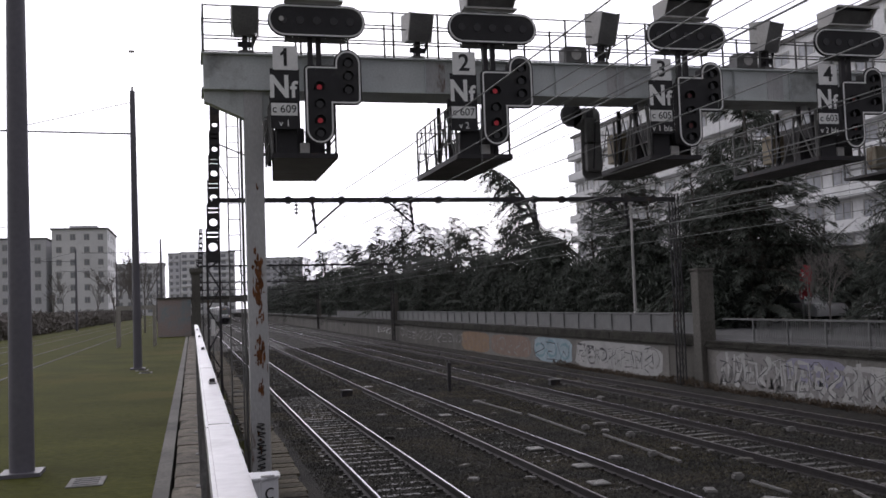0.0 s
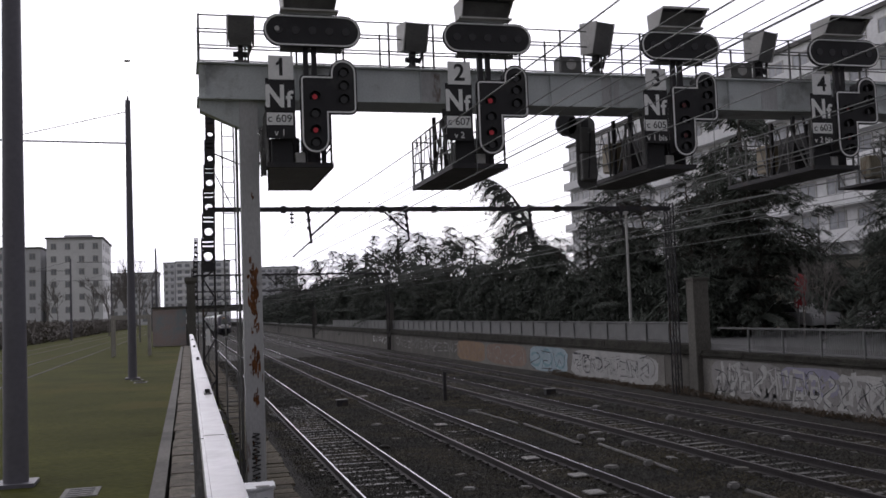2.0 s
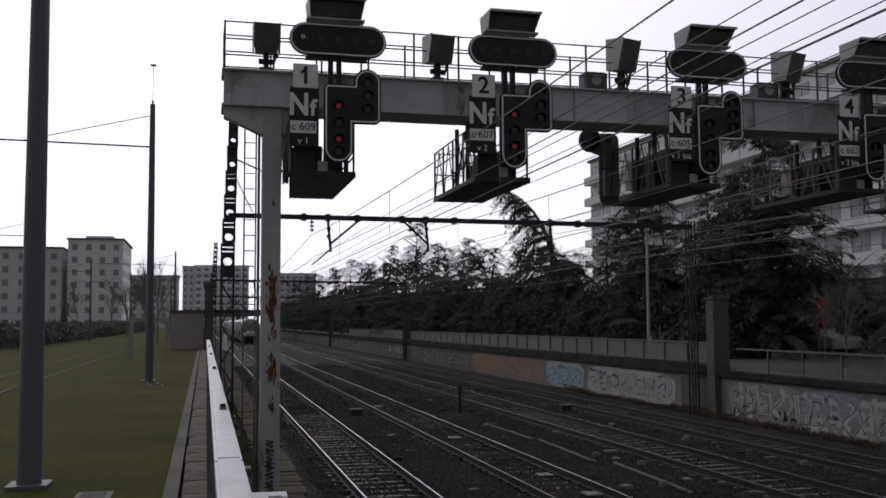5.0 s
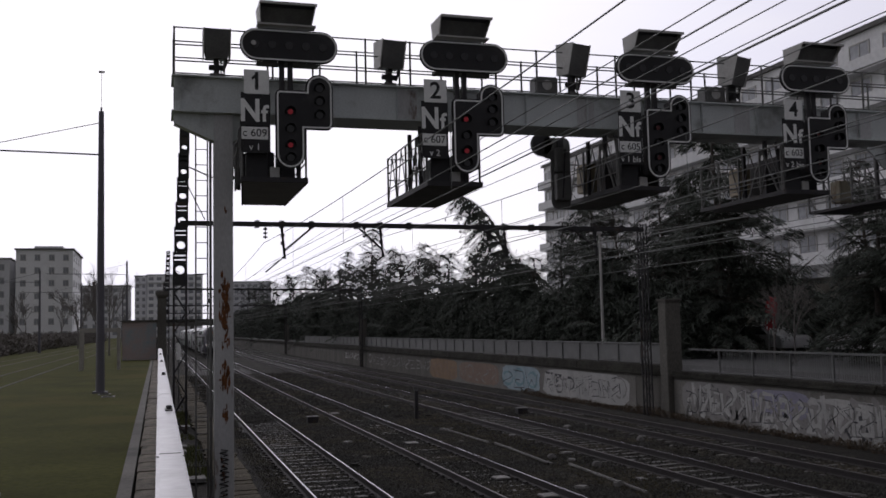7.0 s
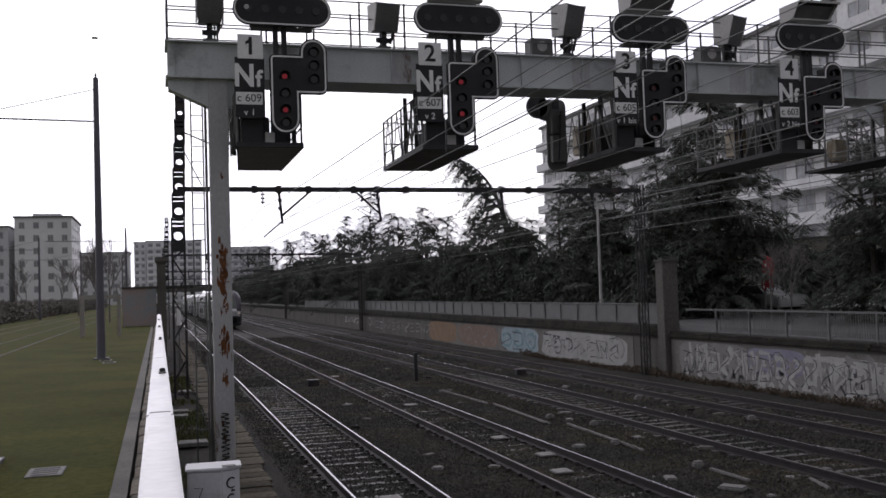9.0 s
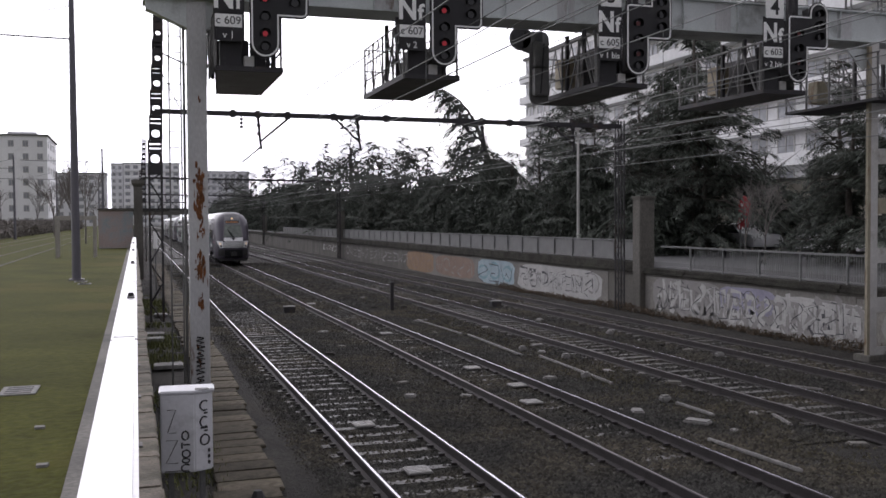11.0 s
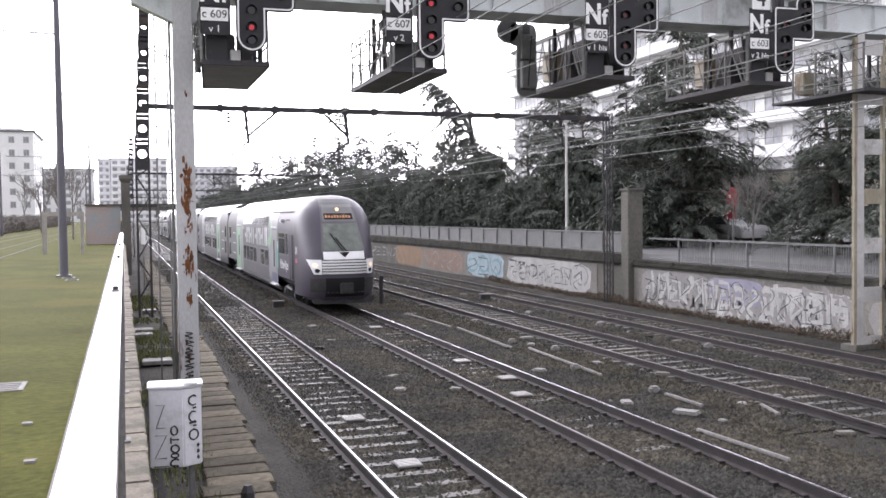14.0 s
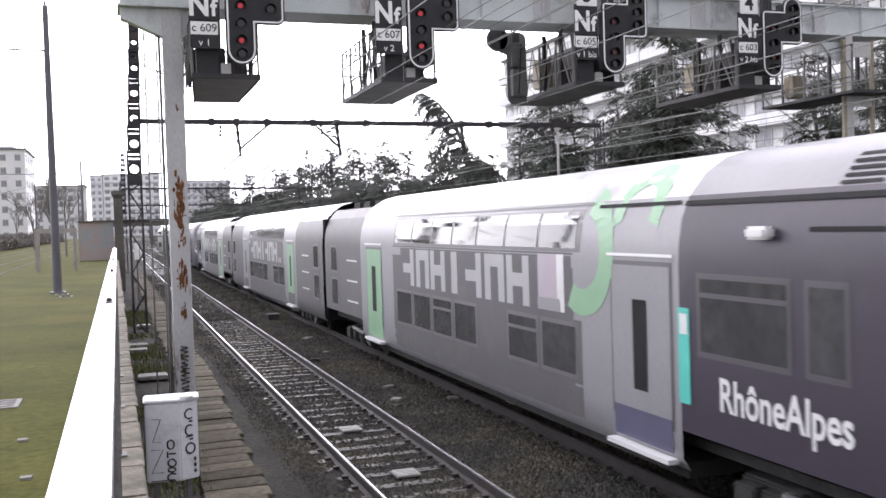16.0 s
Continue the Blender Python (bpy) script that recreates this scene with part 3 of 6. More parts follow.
def letterform(y, z, w, h):
    """A rounded wild-style stroke inside a cell."""
    k = random.randrange(5)
    t = [i / 9 for i in range(10)]
    if k == 0:
        return [(y + w * (0.5 + 0.42 * math.cos(5.6 * a + 0.6)), z + h * (0.5 + 0.44 * math.sin(5.6 * a + 0.6))) for a in t]
    if k == 1:
        return [(y + w * 0.2, z), (y + w * 0.25, z + h * 0.95), (y + w * 0.8, z + h * 0.8), (y + w * 0.3, z + h * 0.5), (y + w * 0.85, z + h * 0.05)]
    if k == 2:
        return [(y + w * (0.5 + 0.38 * math.sin(6.0 * a)), z + h * a) for a in t]
    if k == 3:
        return [(y + w * 0.1, z + h * 0.9), (y + w * 0.25, z + 0.1 * h), (y + w * 0.5, z + 0.55 * h), (y + w * 0.72, z + 0.08 * h), (y + w * 0.9, z + 0.95 * h)]
    return [(y + w * 0.85, z + h * 0.9), (y + w * 0.2, z + h * 0.85), (y + w * 0.15, z + h * 0.1), (y + w * 0.85, z + h * 0.05), (y + w * 0.7, z + h * 0.45), (y + w * 0.4, z + 0.45 * h)]


for y0, y1, z0, z1, c in ((60.4, 67.3, -0.05, 1.36, "orange"), (52.3, 60.2, 0.0, 1.32, "brown"), (46.2, 52.0, -0.05, 1.36, "blue"), (36.3, 46.0, -0.1, 1.36, "white"),
                          (27.6, 32.4, 0.1, 1.35, "grey"), (24.8, 28.0, 0.4, 1.3, "lavender"), (25.0, 29.4, -0.05, 0.5, "grey"), (20.9, 25.2, -0.05, 1.2, "white"), (14, 20.5, -0.05, 1.2, "grey")):
    part("paint_patch", B().plate(blob(y0, y1, z0, z1), -0.001, 0.003, "yz"), G_MAT[c], graffiti)
lay = 0
for y0, y1, z0, h, c, w, n in ((60.7, 67.0, 0.15, 1.0, "brown", 0.16, 4), (52.6, 60.0, 0.2, 0.9, "grey", 0.14, 5), (46.5, 51.8, 0.2, 0.95, "teal", 0.20, 3), (46.4, 51.8, 0.1, 1.05, "black", 0.06, 3), (37.0, 45.6, 0.45, 0.72, "black", 0.12, 7), (36.6, 45.6, 0.2, 1.0, "grey", 0.10, 6),
                               (27.8, 32.0, 0.2, 1.0, "white", 0.30, 5), (21.2, 28.2, 0.05, 1.05, "white", 0.34, 9), (21.0, 28.6, 0.1, 1.05, "grey", 0.16, 8), (27.7, 32.1, 0.2, 1.0, "black", 0.05, 6), (21.0, 28.6, 0.1, 1.05, "black", 0.05, 10), (24.9, 27.8, 0.5, 0.7, "lavender", 0.16, 5),
                               (22.2, 23.4, 0.05, 1.0, "black", 0.22, 2), (13, 20, 0.1, 1.0, "black", 0.05, 10), (21.0, 32.2, 0.0, 1.15, "grey", 0.24, 13), (21.4, 31.6, 0.25, 0.95, "white", 0.18, 14), (22.0, 31.8, 0.15, 1.0, "black", 0.04, 13), (37.0, 45.4, 0.1, 1.1, "white", 0.25, 9), (37.2, 45.2, 0.2, 0.9, "black", 0.05, 8), (61, 67, 0.1, 1.1, "orange", 0.2, 5), (53, 60, 0.1, 1.0, "brown", 0.25, 7), (66.5, 88, 0.35, 0.8, "grey", 0.12, 14), (92, 100, 0.5, 0.6, "white", 0.14, 5)):
    for i in range(n):
        cw = (y1 - y0) / n
        lay += 1
        part("painted_stroke", ribbon(B(), letterform(y0 + cw * i, z0 + rnd(-0.08, 0.08), cw * rnd(0.9, 1.25), h * rnd(0.8, 1.1)), w * rnd(0.7, 1.2), x=-0.002 - 0.00009 * lay), G_MAT[c], graffiti)

# ---- signal gantry ----
GY = 20.0
gantry = thing("signal_gantry", (0.1, GY, 0), "blue-grey steel signal gantry with a railed walkway over the tracks", "gantry")
bm_ = B().box(0.17, 19.4, 0.0, 0.02, 8.10, 8.80).box(0.17, 19.4, 0.78, 0.8, 8.10, 8.80)
part("girder_web", bm_, M_STEEL, gantry)
part("top_flange", B().box(0.12, 19.45, -0.1, 0.9, 8.80, 8.84), M_STEEL, gantry, bevel=0.008)
part("bottom_flange", B().box(0.12, 19.45, -0.1, 0.9, 8.06, 8.10), M_STEEL, gantry, bevel=0.008)
for i in range(13):
    xs = 0.3 + 1.52 * i
    part("stiffener", B().box(xs - 0.006, xs + 0.006, -0.09, 0.0, 8.10, 8.80), M_STEEL, gantry)
for xs in (1.85, 5.1, 9.4, 13.6, 17.2):
    part("splice_plate", B().box(xs - 0.22, xs + 0.22, -0.012, 0.0, 8.12, 8.78), M_POST, gantry)
rv = B()
for i in range(95):
    for z in (8.14, 8.76):
        rv.bar((0.3 + 0.2 * i, 0.0, z), (0.3 + 0.2 * i, -0.014, z), 0.016, 5)
part("rivets", rv, M_STEEL, gantry, kind="stuff")
part("knee_bracket", B().plate([(0.17, 8.06), (0.17, 7.84), (0.28, 7.80), (0.96, 7.5), (1.36, 7.48), (1.75, 7.76), (1.8, 8.06)], 0.05, 0.35), M_STEEL, gantry, bevel=0.006)
pst = B().plate([(0.965, 0.0), (1.345, 0.0), (1.345, 0.40), (1.325, 0.40), (1.325, 0.3), (0.985, 0.3), (0.985, 0.40), (0.965, 0.40)], -0.2, 8.06, "xy")
part("left_post", pst, M_POST, gantry, "grey painted steel post with rust and tags")
k = 0
for z0, z1, x0, x1, n in ((3.1, 4.8, 1.07, 1.29, 90), (2.2, 2.98, 1.06, 1.31, 44), (1.7, 2.1, 1.03, 1.32, 9), (5.9, 6.3, 1.1, 1.2, 2), (0.2, 1.2, 1.0, 1.3, 6)):
    for i in range(n):
        cz, cx = random.triangular(z0, z1), min(x1, max(x0, random.gauss((x0 + x1) / 2, 0.05)))
        rz, rx = rnd(0.02, 0.13), rnd(0.006, 0.034)
        pg = [(cx + rx * math.cos(a) * rnd(0.5, 1.2), cz + rz * math.sin(a) * rnd(0.6, 1.15)) for a in [q * 6.283 / 15 for q in range(15)]]
        part("rust_patch", B().plate(pg, -0.002 - 0.00005 * k, 0.0), M_RUST, gantry, "flaking brown rust")
        k += 1
tag = B()
for i in range(9):
    z = 1.05 - 0.16 * i
    pts = [(1.15 + 0.09 * math.sin(k * 1.7 + i) + rnd(-0.02, 0.02), z + 0.14 * k / 6) for k in range(7)]
    for (xa, za), (xb, zb) in zip(pts[:-1], pts[1:]):
        tag.bar((xa, -0.016, za), (xb, -0.016, zb), 0.012, 4)
part("painted_tag", tag, M_BLACKPAINT, gantry, "black marker scrawl")
part("cable_pipe", B().bar((0.90, 0.2, -0.1), (0.90, 0.2, 7.9), 0.03, 8), M_CAGE, gantry)
# battened right-hand column
COLUMN_Z = 0.02
for x0 in (17.85, 18.75):
    part("column_channel", B().plate([(x0, -0.15), (x0 + 0.09, -0.15), (x0 + 0.09, -0.06), (x0, -0.06)], -0.2, 7.95, "xy"), M_COLUMN, gantry, "ochre rusted channel")
part("column_web", B().box(17.94, 18.16, -0.15, -0.13, -0.2, 8.06), M_HOOD, gantry, "pale weathered column web")
part("column_foot", B().box(17.8, 18.9, -0.3, 0.3, -0.25, 0.0), M_CONC, gantry, bevel=0.02)
for i in range(7):
    z = COLUMN_Z + 1.28 * i
    part("batten_plate", B().box(18.16, 18.75, -0.15, -0.135, z - 0.2, z + 0.2), M_COLUMN if i == 3 else M_HOOD, gantry, bevel=0.004)

# ladder behind the left post
for x0 in (0.62, 0.86):
    part("ladder_stile", B().box(x0 - 0.015, x0 + 0.015, 0.55, 0.6, -0.2, 8.9), M_CAGE, gantry)
rung = B().bar((0.62, 0.575, 0), (0.86, 0.575, 0), 0.011, 6).mesh("ladder_rung", M_CAGE)
for i in range(26):
    piece("ladder_rung", rung, gantry, (0, 0, 0.15 + 0.33 * i))
# railings on both sides of the walkway
for yy in (-0.08, 0.88):
    for z in (9.12, 9.46, 9.82):
        part("handrail", B().bar((0.17, yy, z), (19.4, yy, z), 0.017, 6), M_CAGE, gantry)
    for i in range(20):
        part("railing_post", B().box(0.17 + i - 0.02, 0.17 + i + 0.02, yy - 0.015, yy + 0.015, 8.84, 9.84), M_CAGE, gantry)
part("end_rail", B().bar((0.17, -0.08, 9.82), (0.17, 0.88, 9.82), 0.017, 6).bar((0.17, -0.08, 9.46), (0.17, 0.88, 9.46), 0.017, 6), M_CAGE, gantry)


def arc(cx, cz, r, a0, a1, n=8):
    return [(cx + r * math.cos(radians(a0 + (a1 - a0) * i / n)), cz + r * math.sin(radians(a0 + (a1 - a0) * i / n))) for i in range(n + 1)]


def grow(poly, d):
    """Move an outline outwards by d."""
    out, n = [], len(poly)
    area = sum(poly[i][0] * poly[(i + 1) % n][1] - poly[(i + 1) % n][0] * poly[i][1] for i in range(n))
    sg = 1 if area > 0 else -1
    for i in range(n):
        a, b, c = Vector(poly[i - 1]), Vector(poly[i]), Vector(poly[(i + 1) % n])
        n1 = Vector(((b - a).y, -(b - a).x)).normalized() * sg
        n2 = Vector(((c - b).y, -(c - b).x)).normalized() * sg
        m = (n1 + n2)
        m = m / max(0.35, m.length_squared / 2) if m.length > 1e-6 else n1
        out.append(tuple(b + m * d))
    return out


# outline of the main head, in metres from the head's upper left corner at (0, 0)
HEAD = arc(0.30, -1.31, 0.30, 180, 360, 10) + [(0.60, -0.80)] + arc(1.03, -0.66, 0.14, 270, 360, 5)[0:] + arc(0.89, 0.06, 0.28, 0, 180, 10) + [(0.61, 0.0)] + arc(0.1, -0.1, 0.1, 90, 180, 4)
BAR = arc(0.33, 0.0, 0.33, 90, 270, 10) + arc(1.64, 0.0, 0.33, -90, 90, 10)


def signal(at_x, number, plate, sub, lit, platform):
    """A hanging light signal: head, route indicator, plates and maintenance platform."""
    s = thing("light_signal", (at_x, 19.0, 0), "black light signal with white-edged backboard, plates and hanging platform", "railway signal", "signals on the gantry")
    z0 = 8.39
    head = [(u, v + z0) for u, v in HEAD]
    hd = part("backboard", B().plate(head, 0.0, 0.06), M_BLACK, s, "black backboard", bevel=0.006)
    part("border", B().ring(grow(head, -0.03), grow(head, -0.062), -0.012, 0.0), M_WHITE, hd, "white border")
    lamps = [(0.30, -0.45, 1), (0.30, -0.80, 0), (0.30, -1.13, 1), (0.30, -1.39, 0), (0.89, 0.05, 0), (0.89, -0.22, 0), (0.89, -0.5, 0)]
    for u, v, on in lamps:
        m = M_RED if on and lit == 2 else M_REDDIM if on and lit == 1 else M_LENS
        hood = B()
        n = 14
        rings = []
        for yy, rr in ((0.0, 0.105), (-0.10, 0.10)):
            rings.append([(u + rr * math.cos(radians(-35 + 250 * i / n)), yy, z0 + v + rr * math.sin(radians(-35 + 250 * i / n))) for i in range(n + 1)])
        hood.loft(rings)
        part("lamp_hood", hood, M_LENSHOOD, hd)
        part("lens", B().disc(u, z0 + v, 0.052 if on else 0.075, -0.02, -0.004), m, hd, "glowing red lens" if on and lit else "dark lens")
    part("casing", B().box(0.08, 0.52, 0.06, 0.34, z0 - 1.5, z0 - 0.1).box(0.66, 1.1, 0.06, 0.34, z0 - 0.7, z0 + 0.2), M_DARKSTEEL, s, bevel=0.02)
    # route indicator with its sheltering hood
    bz, bx = 9.28, -0.70
    bar = [(u + bx, v + bz) for u, v in BAR]
    rb = part("route_indicator", B().plate(bar, -0.05, 0.02), M_BLACK, s, "long black route indicator", bevel=0.006)
    part("border", B().ring(grow(bar, -0.02), grow(bar, -0.05), -0.062, -0.05), M_WHITE, rb, "white border")
    for i in range(5):
        part("lens", B().disc(bx + 0.3 + 0.34 * i, bz, 0.085, -0.066, -0.052), M_LENS, rb)
    if number == "1":
        part("lit_lens", B().disc(bx + 0.27, bz + 0.02, 0.05, -0.075, -0.066), M_HOOD, rb)
    lo0, lo1, hi0, hi1 = bx + 0.42, bx + 1.43, bx + 0.37, bx + 1.48
    hb = B()
    hb.loft([[(lo0, -0.10, 9.70), (lo1, -0.10, 9.70)], [(hi0 + 0.04, -0.30, 9.97), (hi1 - 0.04, -0.30, 9.97)]])
    hp = part("hood", hb, M_CAGE, s, "dark sheet-metal hood with pale edges")
    part("hood_roof", B().loft([[(hi0, -0.46, 10.02), (hi1, -0.46, 10.02)], [(hi0, 0.30, 10.04), (hi1, 0.30, 10.04)], [(lo0, 0.34, 9.68), (lo1, 0.34, 9.68)]]), M_DARKSTEEL, hp)
    part("hood_lip", B().box(hi0 - 0.01, hi1 + 0.01, -0.48, -0.44, 9.99, 10.04), M_HOOD, hp)
    for xa, xb in ((lo0, hi0), (hi1 - 0.02, hi1 - 0.02)):
        xl = lo0 if xa == lo0 else lo1
        xh = hi0 if xa == lo0 else hi1
        ck = [(xl, -0.14, 9.68), (xh, -0.46, 10.03), (xh, 0.30, 10.05), (xl, 0.34, 9.68)]
        part("cheek", B().add(ck + [(x - 0.02, y, z) for x, y, z in ck], [(0, 1, 2, 3), (7, 6, 5, 4), (0, 4, 5, 1), (1, 5, 6, 2), (2, 6, 7, 3), (3, 7, 4, 0)]), M_HOOD, hp)
    part("hood_sill", B().box(lo0 - 0.08, lo1 + 0.08, -0.16, 0.1, 9.66, 9.70), M_HOOD, hp)
    for xx in (0.15, 0.32):
        part("stem", B().box(xx - 0.05, xx + 0.05, 0.1, 0.2, 8.3, 9.1), M_DARKSTEEL, s)
    part("stem_bracket", B().box(-0.35, 0.9, 0.12, 0.3, 8.92, 8.98), M_CAGE, s)
    # plates
    np_ = part("number_plate", B().box(-0.62, -0.12, -0.02, 0.0, 8.27, 8.76), M_WHITE, s, "white number plate", bevel=0.006)
    lettering(number, 0.5, M_BLACKPAINT, np_, (-0.37, -0.024, 8.51), name="numeral", bold=0.008)
    if number == "1":
        part("numeral_flag", B().plate([(-0.38, 8.68), (-0.34, 8.62), (-0.46, 8.55), (-0.47, 8.60)], -0.028, -0.021), M_BLACKPAINT, np_)
    part("plate_back", B().box(-0.68, -0.1, 0.0, 0.02, 7.1, 8.3), M_BLACK, s)
    nf = part("letter_plate", B().box(-0.66, -0.13, -0.02, 0.0, 7.64, 8.22), M_BLACK, s, "black plate", bevel=0.004)
    lettering("N", 0.62, M_WHITE, nf, (-0.50, -0.024, 7.91), name="letter", bold=0.02, squeeze=0.85)
    lettering("f", 0.46, M_WHITE, nf, (-0.22, -0.024, 7.86), name="letter", bold=0.012)
    cp = part("identity_plate", B().box(-0.67, -0.15, -0.02, 0.0, 7.35, 7.60), M_WHITE, s, "white identity plate", bevel=0.004)
    lettering(plate, 0.22, M_BLACKPAINT, cp, (-0.41, -0.024, 7.475), name="identity")
    vp = part("line_plate", B().box(-0.64, -0.18, -0.02, 0.0, 7.08, 7.31), M_BLACK, s, "small dark plate")
    lettering(sub, 0.19, M_WHITE, vp, (-0.41, -0.024, 7.19), name="line")
    # platform
    x0, x1 = platform
    xf = x0 + 0.31 if number == "1" else x0
    # platform 1 takes the paler deck, its ground-lit underside put into the colour
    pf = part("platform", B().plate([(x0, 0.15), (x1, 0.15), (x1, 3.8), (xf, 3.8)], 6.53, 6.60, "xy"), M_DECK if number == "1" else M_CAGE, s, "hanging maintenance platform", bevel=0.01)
    part("toe_board", B().box(x0 - 0.02, x1 + 0.02, 0.10, 0.15, 6.52, 6.62), M_DARKSTEEL, pf)
    part("toe_board", B().plate([(x0 - 0.03, 0.15), (x0, 0.15), (xf, 3.8), (xf - 0.03, 3.8)], 6.52, 6.62, "xy"), M_DARKSTEEL, pf)
    part("toe_board", B().box(x1, x1 + 0.03, 0.15, 3.8, 6.52, 6.62), M_DARKSTEEL, pf)
    for xx in (x0, x1):
        for yy in (0.25, 1.1, 2.0, 2.9, 3.75):
            part("platform_post", B().box(xx - 0.02, xx + 0.02, yy - 0.02, yy + 0.02, 6.6, 7.72), M_CAGE, pf)
        for z in (6.95, 7.35, 7.72):
            part("platform_rail", B().bar((xx, 0.2, z), (xx, 3.8, z), 0.018, 6), M_CAGE, pf)
    part("platform_rail", B().bar((x0, 3.78, 7.72), (x1, 3.78, 7.72), 0.018, 6).bar((x0, 3.78, 7.2), (x1, 3.78, 7.2), 0.018, 6), M_CAGE, pf)
    for yy in (0.95, 1.85):
        for xx in (x0 + 0.06, x1 - 0.06):
            part("hanger", B().box(xx - 0.04, xx + 0.04, yy - 0.04, yy + 0.04, 6.6, 7.95), M_DARKSTEEL, pf)
    part("brace", B().bar((x0, 0.4, 6.6), (x0, 1.0, 7.7), 0.025, 6).bar((x0, 1.6, 6.6), (x0, 1.0, 7.7), 0.025, 6), M_CAGE, pf)
    part("relay_case", B().box(x0 + 0.08, x0 + 0.50, 0.2, 0.5, 6.62, 7.12), M_BLACK, pf, bevel=0.015)
    part("mesh_box", B().box(x0 + 0.55, x0 + 0.75, 0.25, 0.45, 6.62, 6.85), M_HOOD, pf, bevel=0.01)
    for i in range(3):
        part("cable_case", B().box(x0 + 0.1 + 0.34 * i, x0 + 0.38 + 0.34 * i, 0.9, 1.3, 6.62, rnd(6.95, 7.5)), M_DARKSTEEL, pf, bevel=0.02)
        part("conduit", B().bar((x0 + 0.2 + 0.3 * i, 0.5, 6.6), (x0 + 0.25 + 0.3 * i, 0.8, 7.9), 0.03, 6), M_DARKSTEEL, pf)
    for yy in (0.7, 1.5, 2.4, 3.3):
        part("lattice", B().bar((x0, yy - 0.4, 6.65), (x0, yy, 7.7), 0.014, 5), M_CAGE, pf)
        part("lattice", B().bar((x0, yy + 0.4, 6.65), (x0, yy, 7.7), 0.014, 5), M_CAGE, pf)
    part("front_rail", B().bar((x0, 0.2, 7.72), (x0, 0.2, 6.6), 0.02, 6), M_CAGE, pf)
    if number in "34":
        part("screen", B().box(x0 + 0.5, x0 + 0.53, 0.4, 2.6, 6.62, 7.6), M_DARKSTEEL, pf)
        part("screen", B().box(x1 - 0.1, x1 - 0.07, 0.4, 3.2, 6.62, 7.3), M_DARKSTEEL, pf)
        part("equipment_case", B().box(x0 + 0.03, x0 + 0.35, 2.0, 2.5, 6.75, 7.45), mat("ochre_case", (0.30, 0.25, 0.17), 0.6, bump=0.05), pf, "ochre equipment case", bevel=0.02)
    return s


signal(2.21, "1", "c 609", "v 1", 2, (-0.64, 0.64))
signal(5.93, "2", "c 607", "v 2", 2, (-0.52, 0.66))
signal(10.50, "3", "c 605", "v 1 bis", 1, (-0.62, 0.58))
signal(14.80, "4", "c 603", "v 2 bis", 1, (-0.58, 0.58))


hp5 = thing("hanging_platform", (18.3, 19.0, 0), "dark hanging maintenance platform beside the battened column", "platform")
part("deck", B().box(-0.62, 0.62, 0.2, 3.8, 6.5, 6.57), M_DARKSTEEL, hp5)
for xx in (-0.62, 0.62):
    for yy in (0.25, 1.1, 2.0, 2.9, 3.75):
        part("platform_post", B().box(xx - 0.02, xx + 0.02, yy - 0.02, yy + 0.02, 6.57, 7.7), M_CAGE, hp5)
        part("lattice", B().bar((xx, yy - 0.25, 6.6), (xx, yy + 0.4, 7.6), 0.016, 5), M_CAGE, hp5)
    for z in (6.9, 7.3, 7.7):
        part("platform_rail", B().bar((xx, 0.2, z), (xx, 3.8, z), 0.018, 6), M_CAGE, hp5)
for z in (7.2, 7.7):
    part("platform_rail", B().bar((-0.62, 3.78, z), (0.62, 3.78, z), 0.018, 6), M_CAGE, hp5)
part("equipment_case", B().box(-0.5, -0.1, 2.6, 3.0, 6.7, 7.3), M_COLUMN, hp5, "ochre equipment case", bevel=0.02)
part("hanger", B().box(-0.5, -0.42, 1.2, 1.28, 6.57, 7.95), M_DARKSTEEL, hp5)
part("hanger", B().box(0.42, 0.5, 1.2, 1.28, 6.57, 7.95), M_DARKSTEEL, hp5)
part("knee_plate", B().plate([(-0.9, 7.91), (-0.35, 7.35), (0.2, 7.91)], 1.05, 1.1), M_STEEL, hp5)


def floodlight(x, y, turn, size=1.0):
    f = thing("hooded_box", (x + 0.1, y, 8.84), "tall dark sheet-metal hooded lamp box on a swivel bracket", "lamp box", "hooded boxes on the gantry")
    b = B()
    b.loft([[(-0.2, -0.1, 0.36), (0.2, -0.1, 0.36), (0.2, 0.25, 0.40), (-0.2, 0.25, 0.40)], [(-0.25, -0.28, 0.92), (0.25, -0.28, 0.92), (0.25, 0.25, 0.98), (-0.25, 0.25, 0.98)]], close=True)
    b.add([(-0.25, -0.28, 0.92), (0.25, -0.28, 0.92), (0.25, 0.25, 0.98), (-0.25, 0.25, 0.98)], [(0, 1, 2, 3)])
    b.add([(-0.2, -0.1, 0.36), (0.2, -0.1, 0.36), (0.2, 0.25, 0.40), (-0.2, 0.25, 0.40)], [(0, 3, 2, 1)])
    part("box", b, M_CAGE, f, bevel=0.012)
    for sx in (-0.252, 0.232):
        part("cheek", B().plate([(-0.11, 0.36), (-0.3, 0.93), (0.25, 1.0), (0.25, 0.39)], sx, sx + 0.02, "yz"), M_HOOD, f)
    part("bracket", B().box(-0.05, 0.05, 0.0, 0.14, 0.06, 0.37).bar((-0.14, 0.07, 0.2), (0.14, 0.07, 0.2), 0.06, 8).bar((0.12, 0.0, 0.12), (0.2, 0.0, 0.36), 0.03, 6), M_DARKSTEEL, f)
    part("base", B().box(-0.12, 0.12, -0.02, 0.18, 0.0, 0.06), M_CAGE, f)
    f.rotation_euler = (0, 0, turn)
    f.scale = (1.1, 1.1, size)
    return f


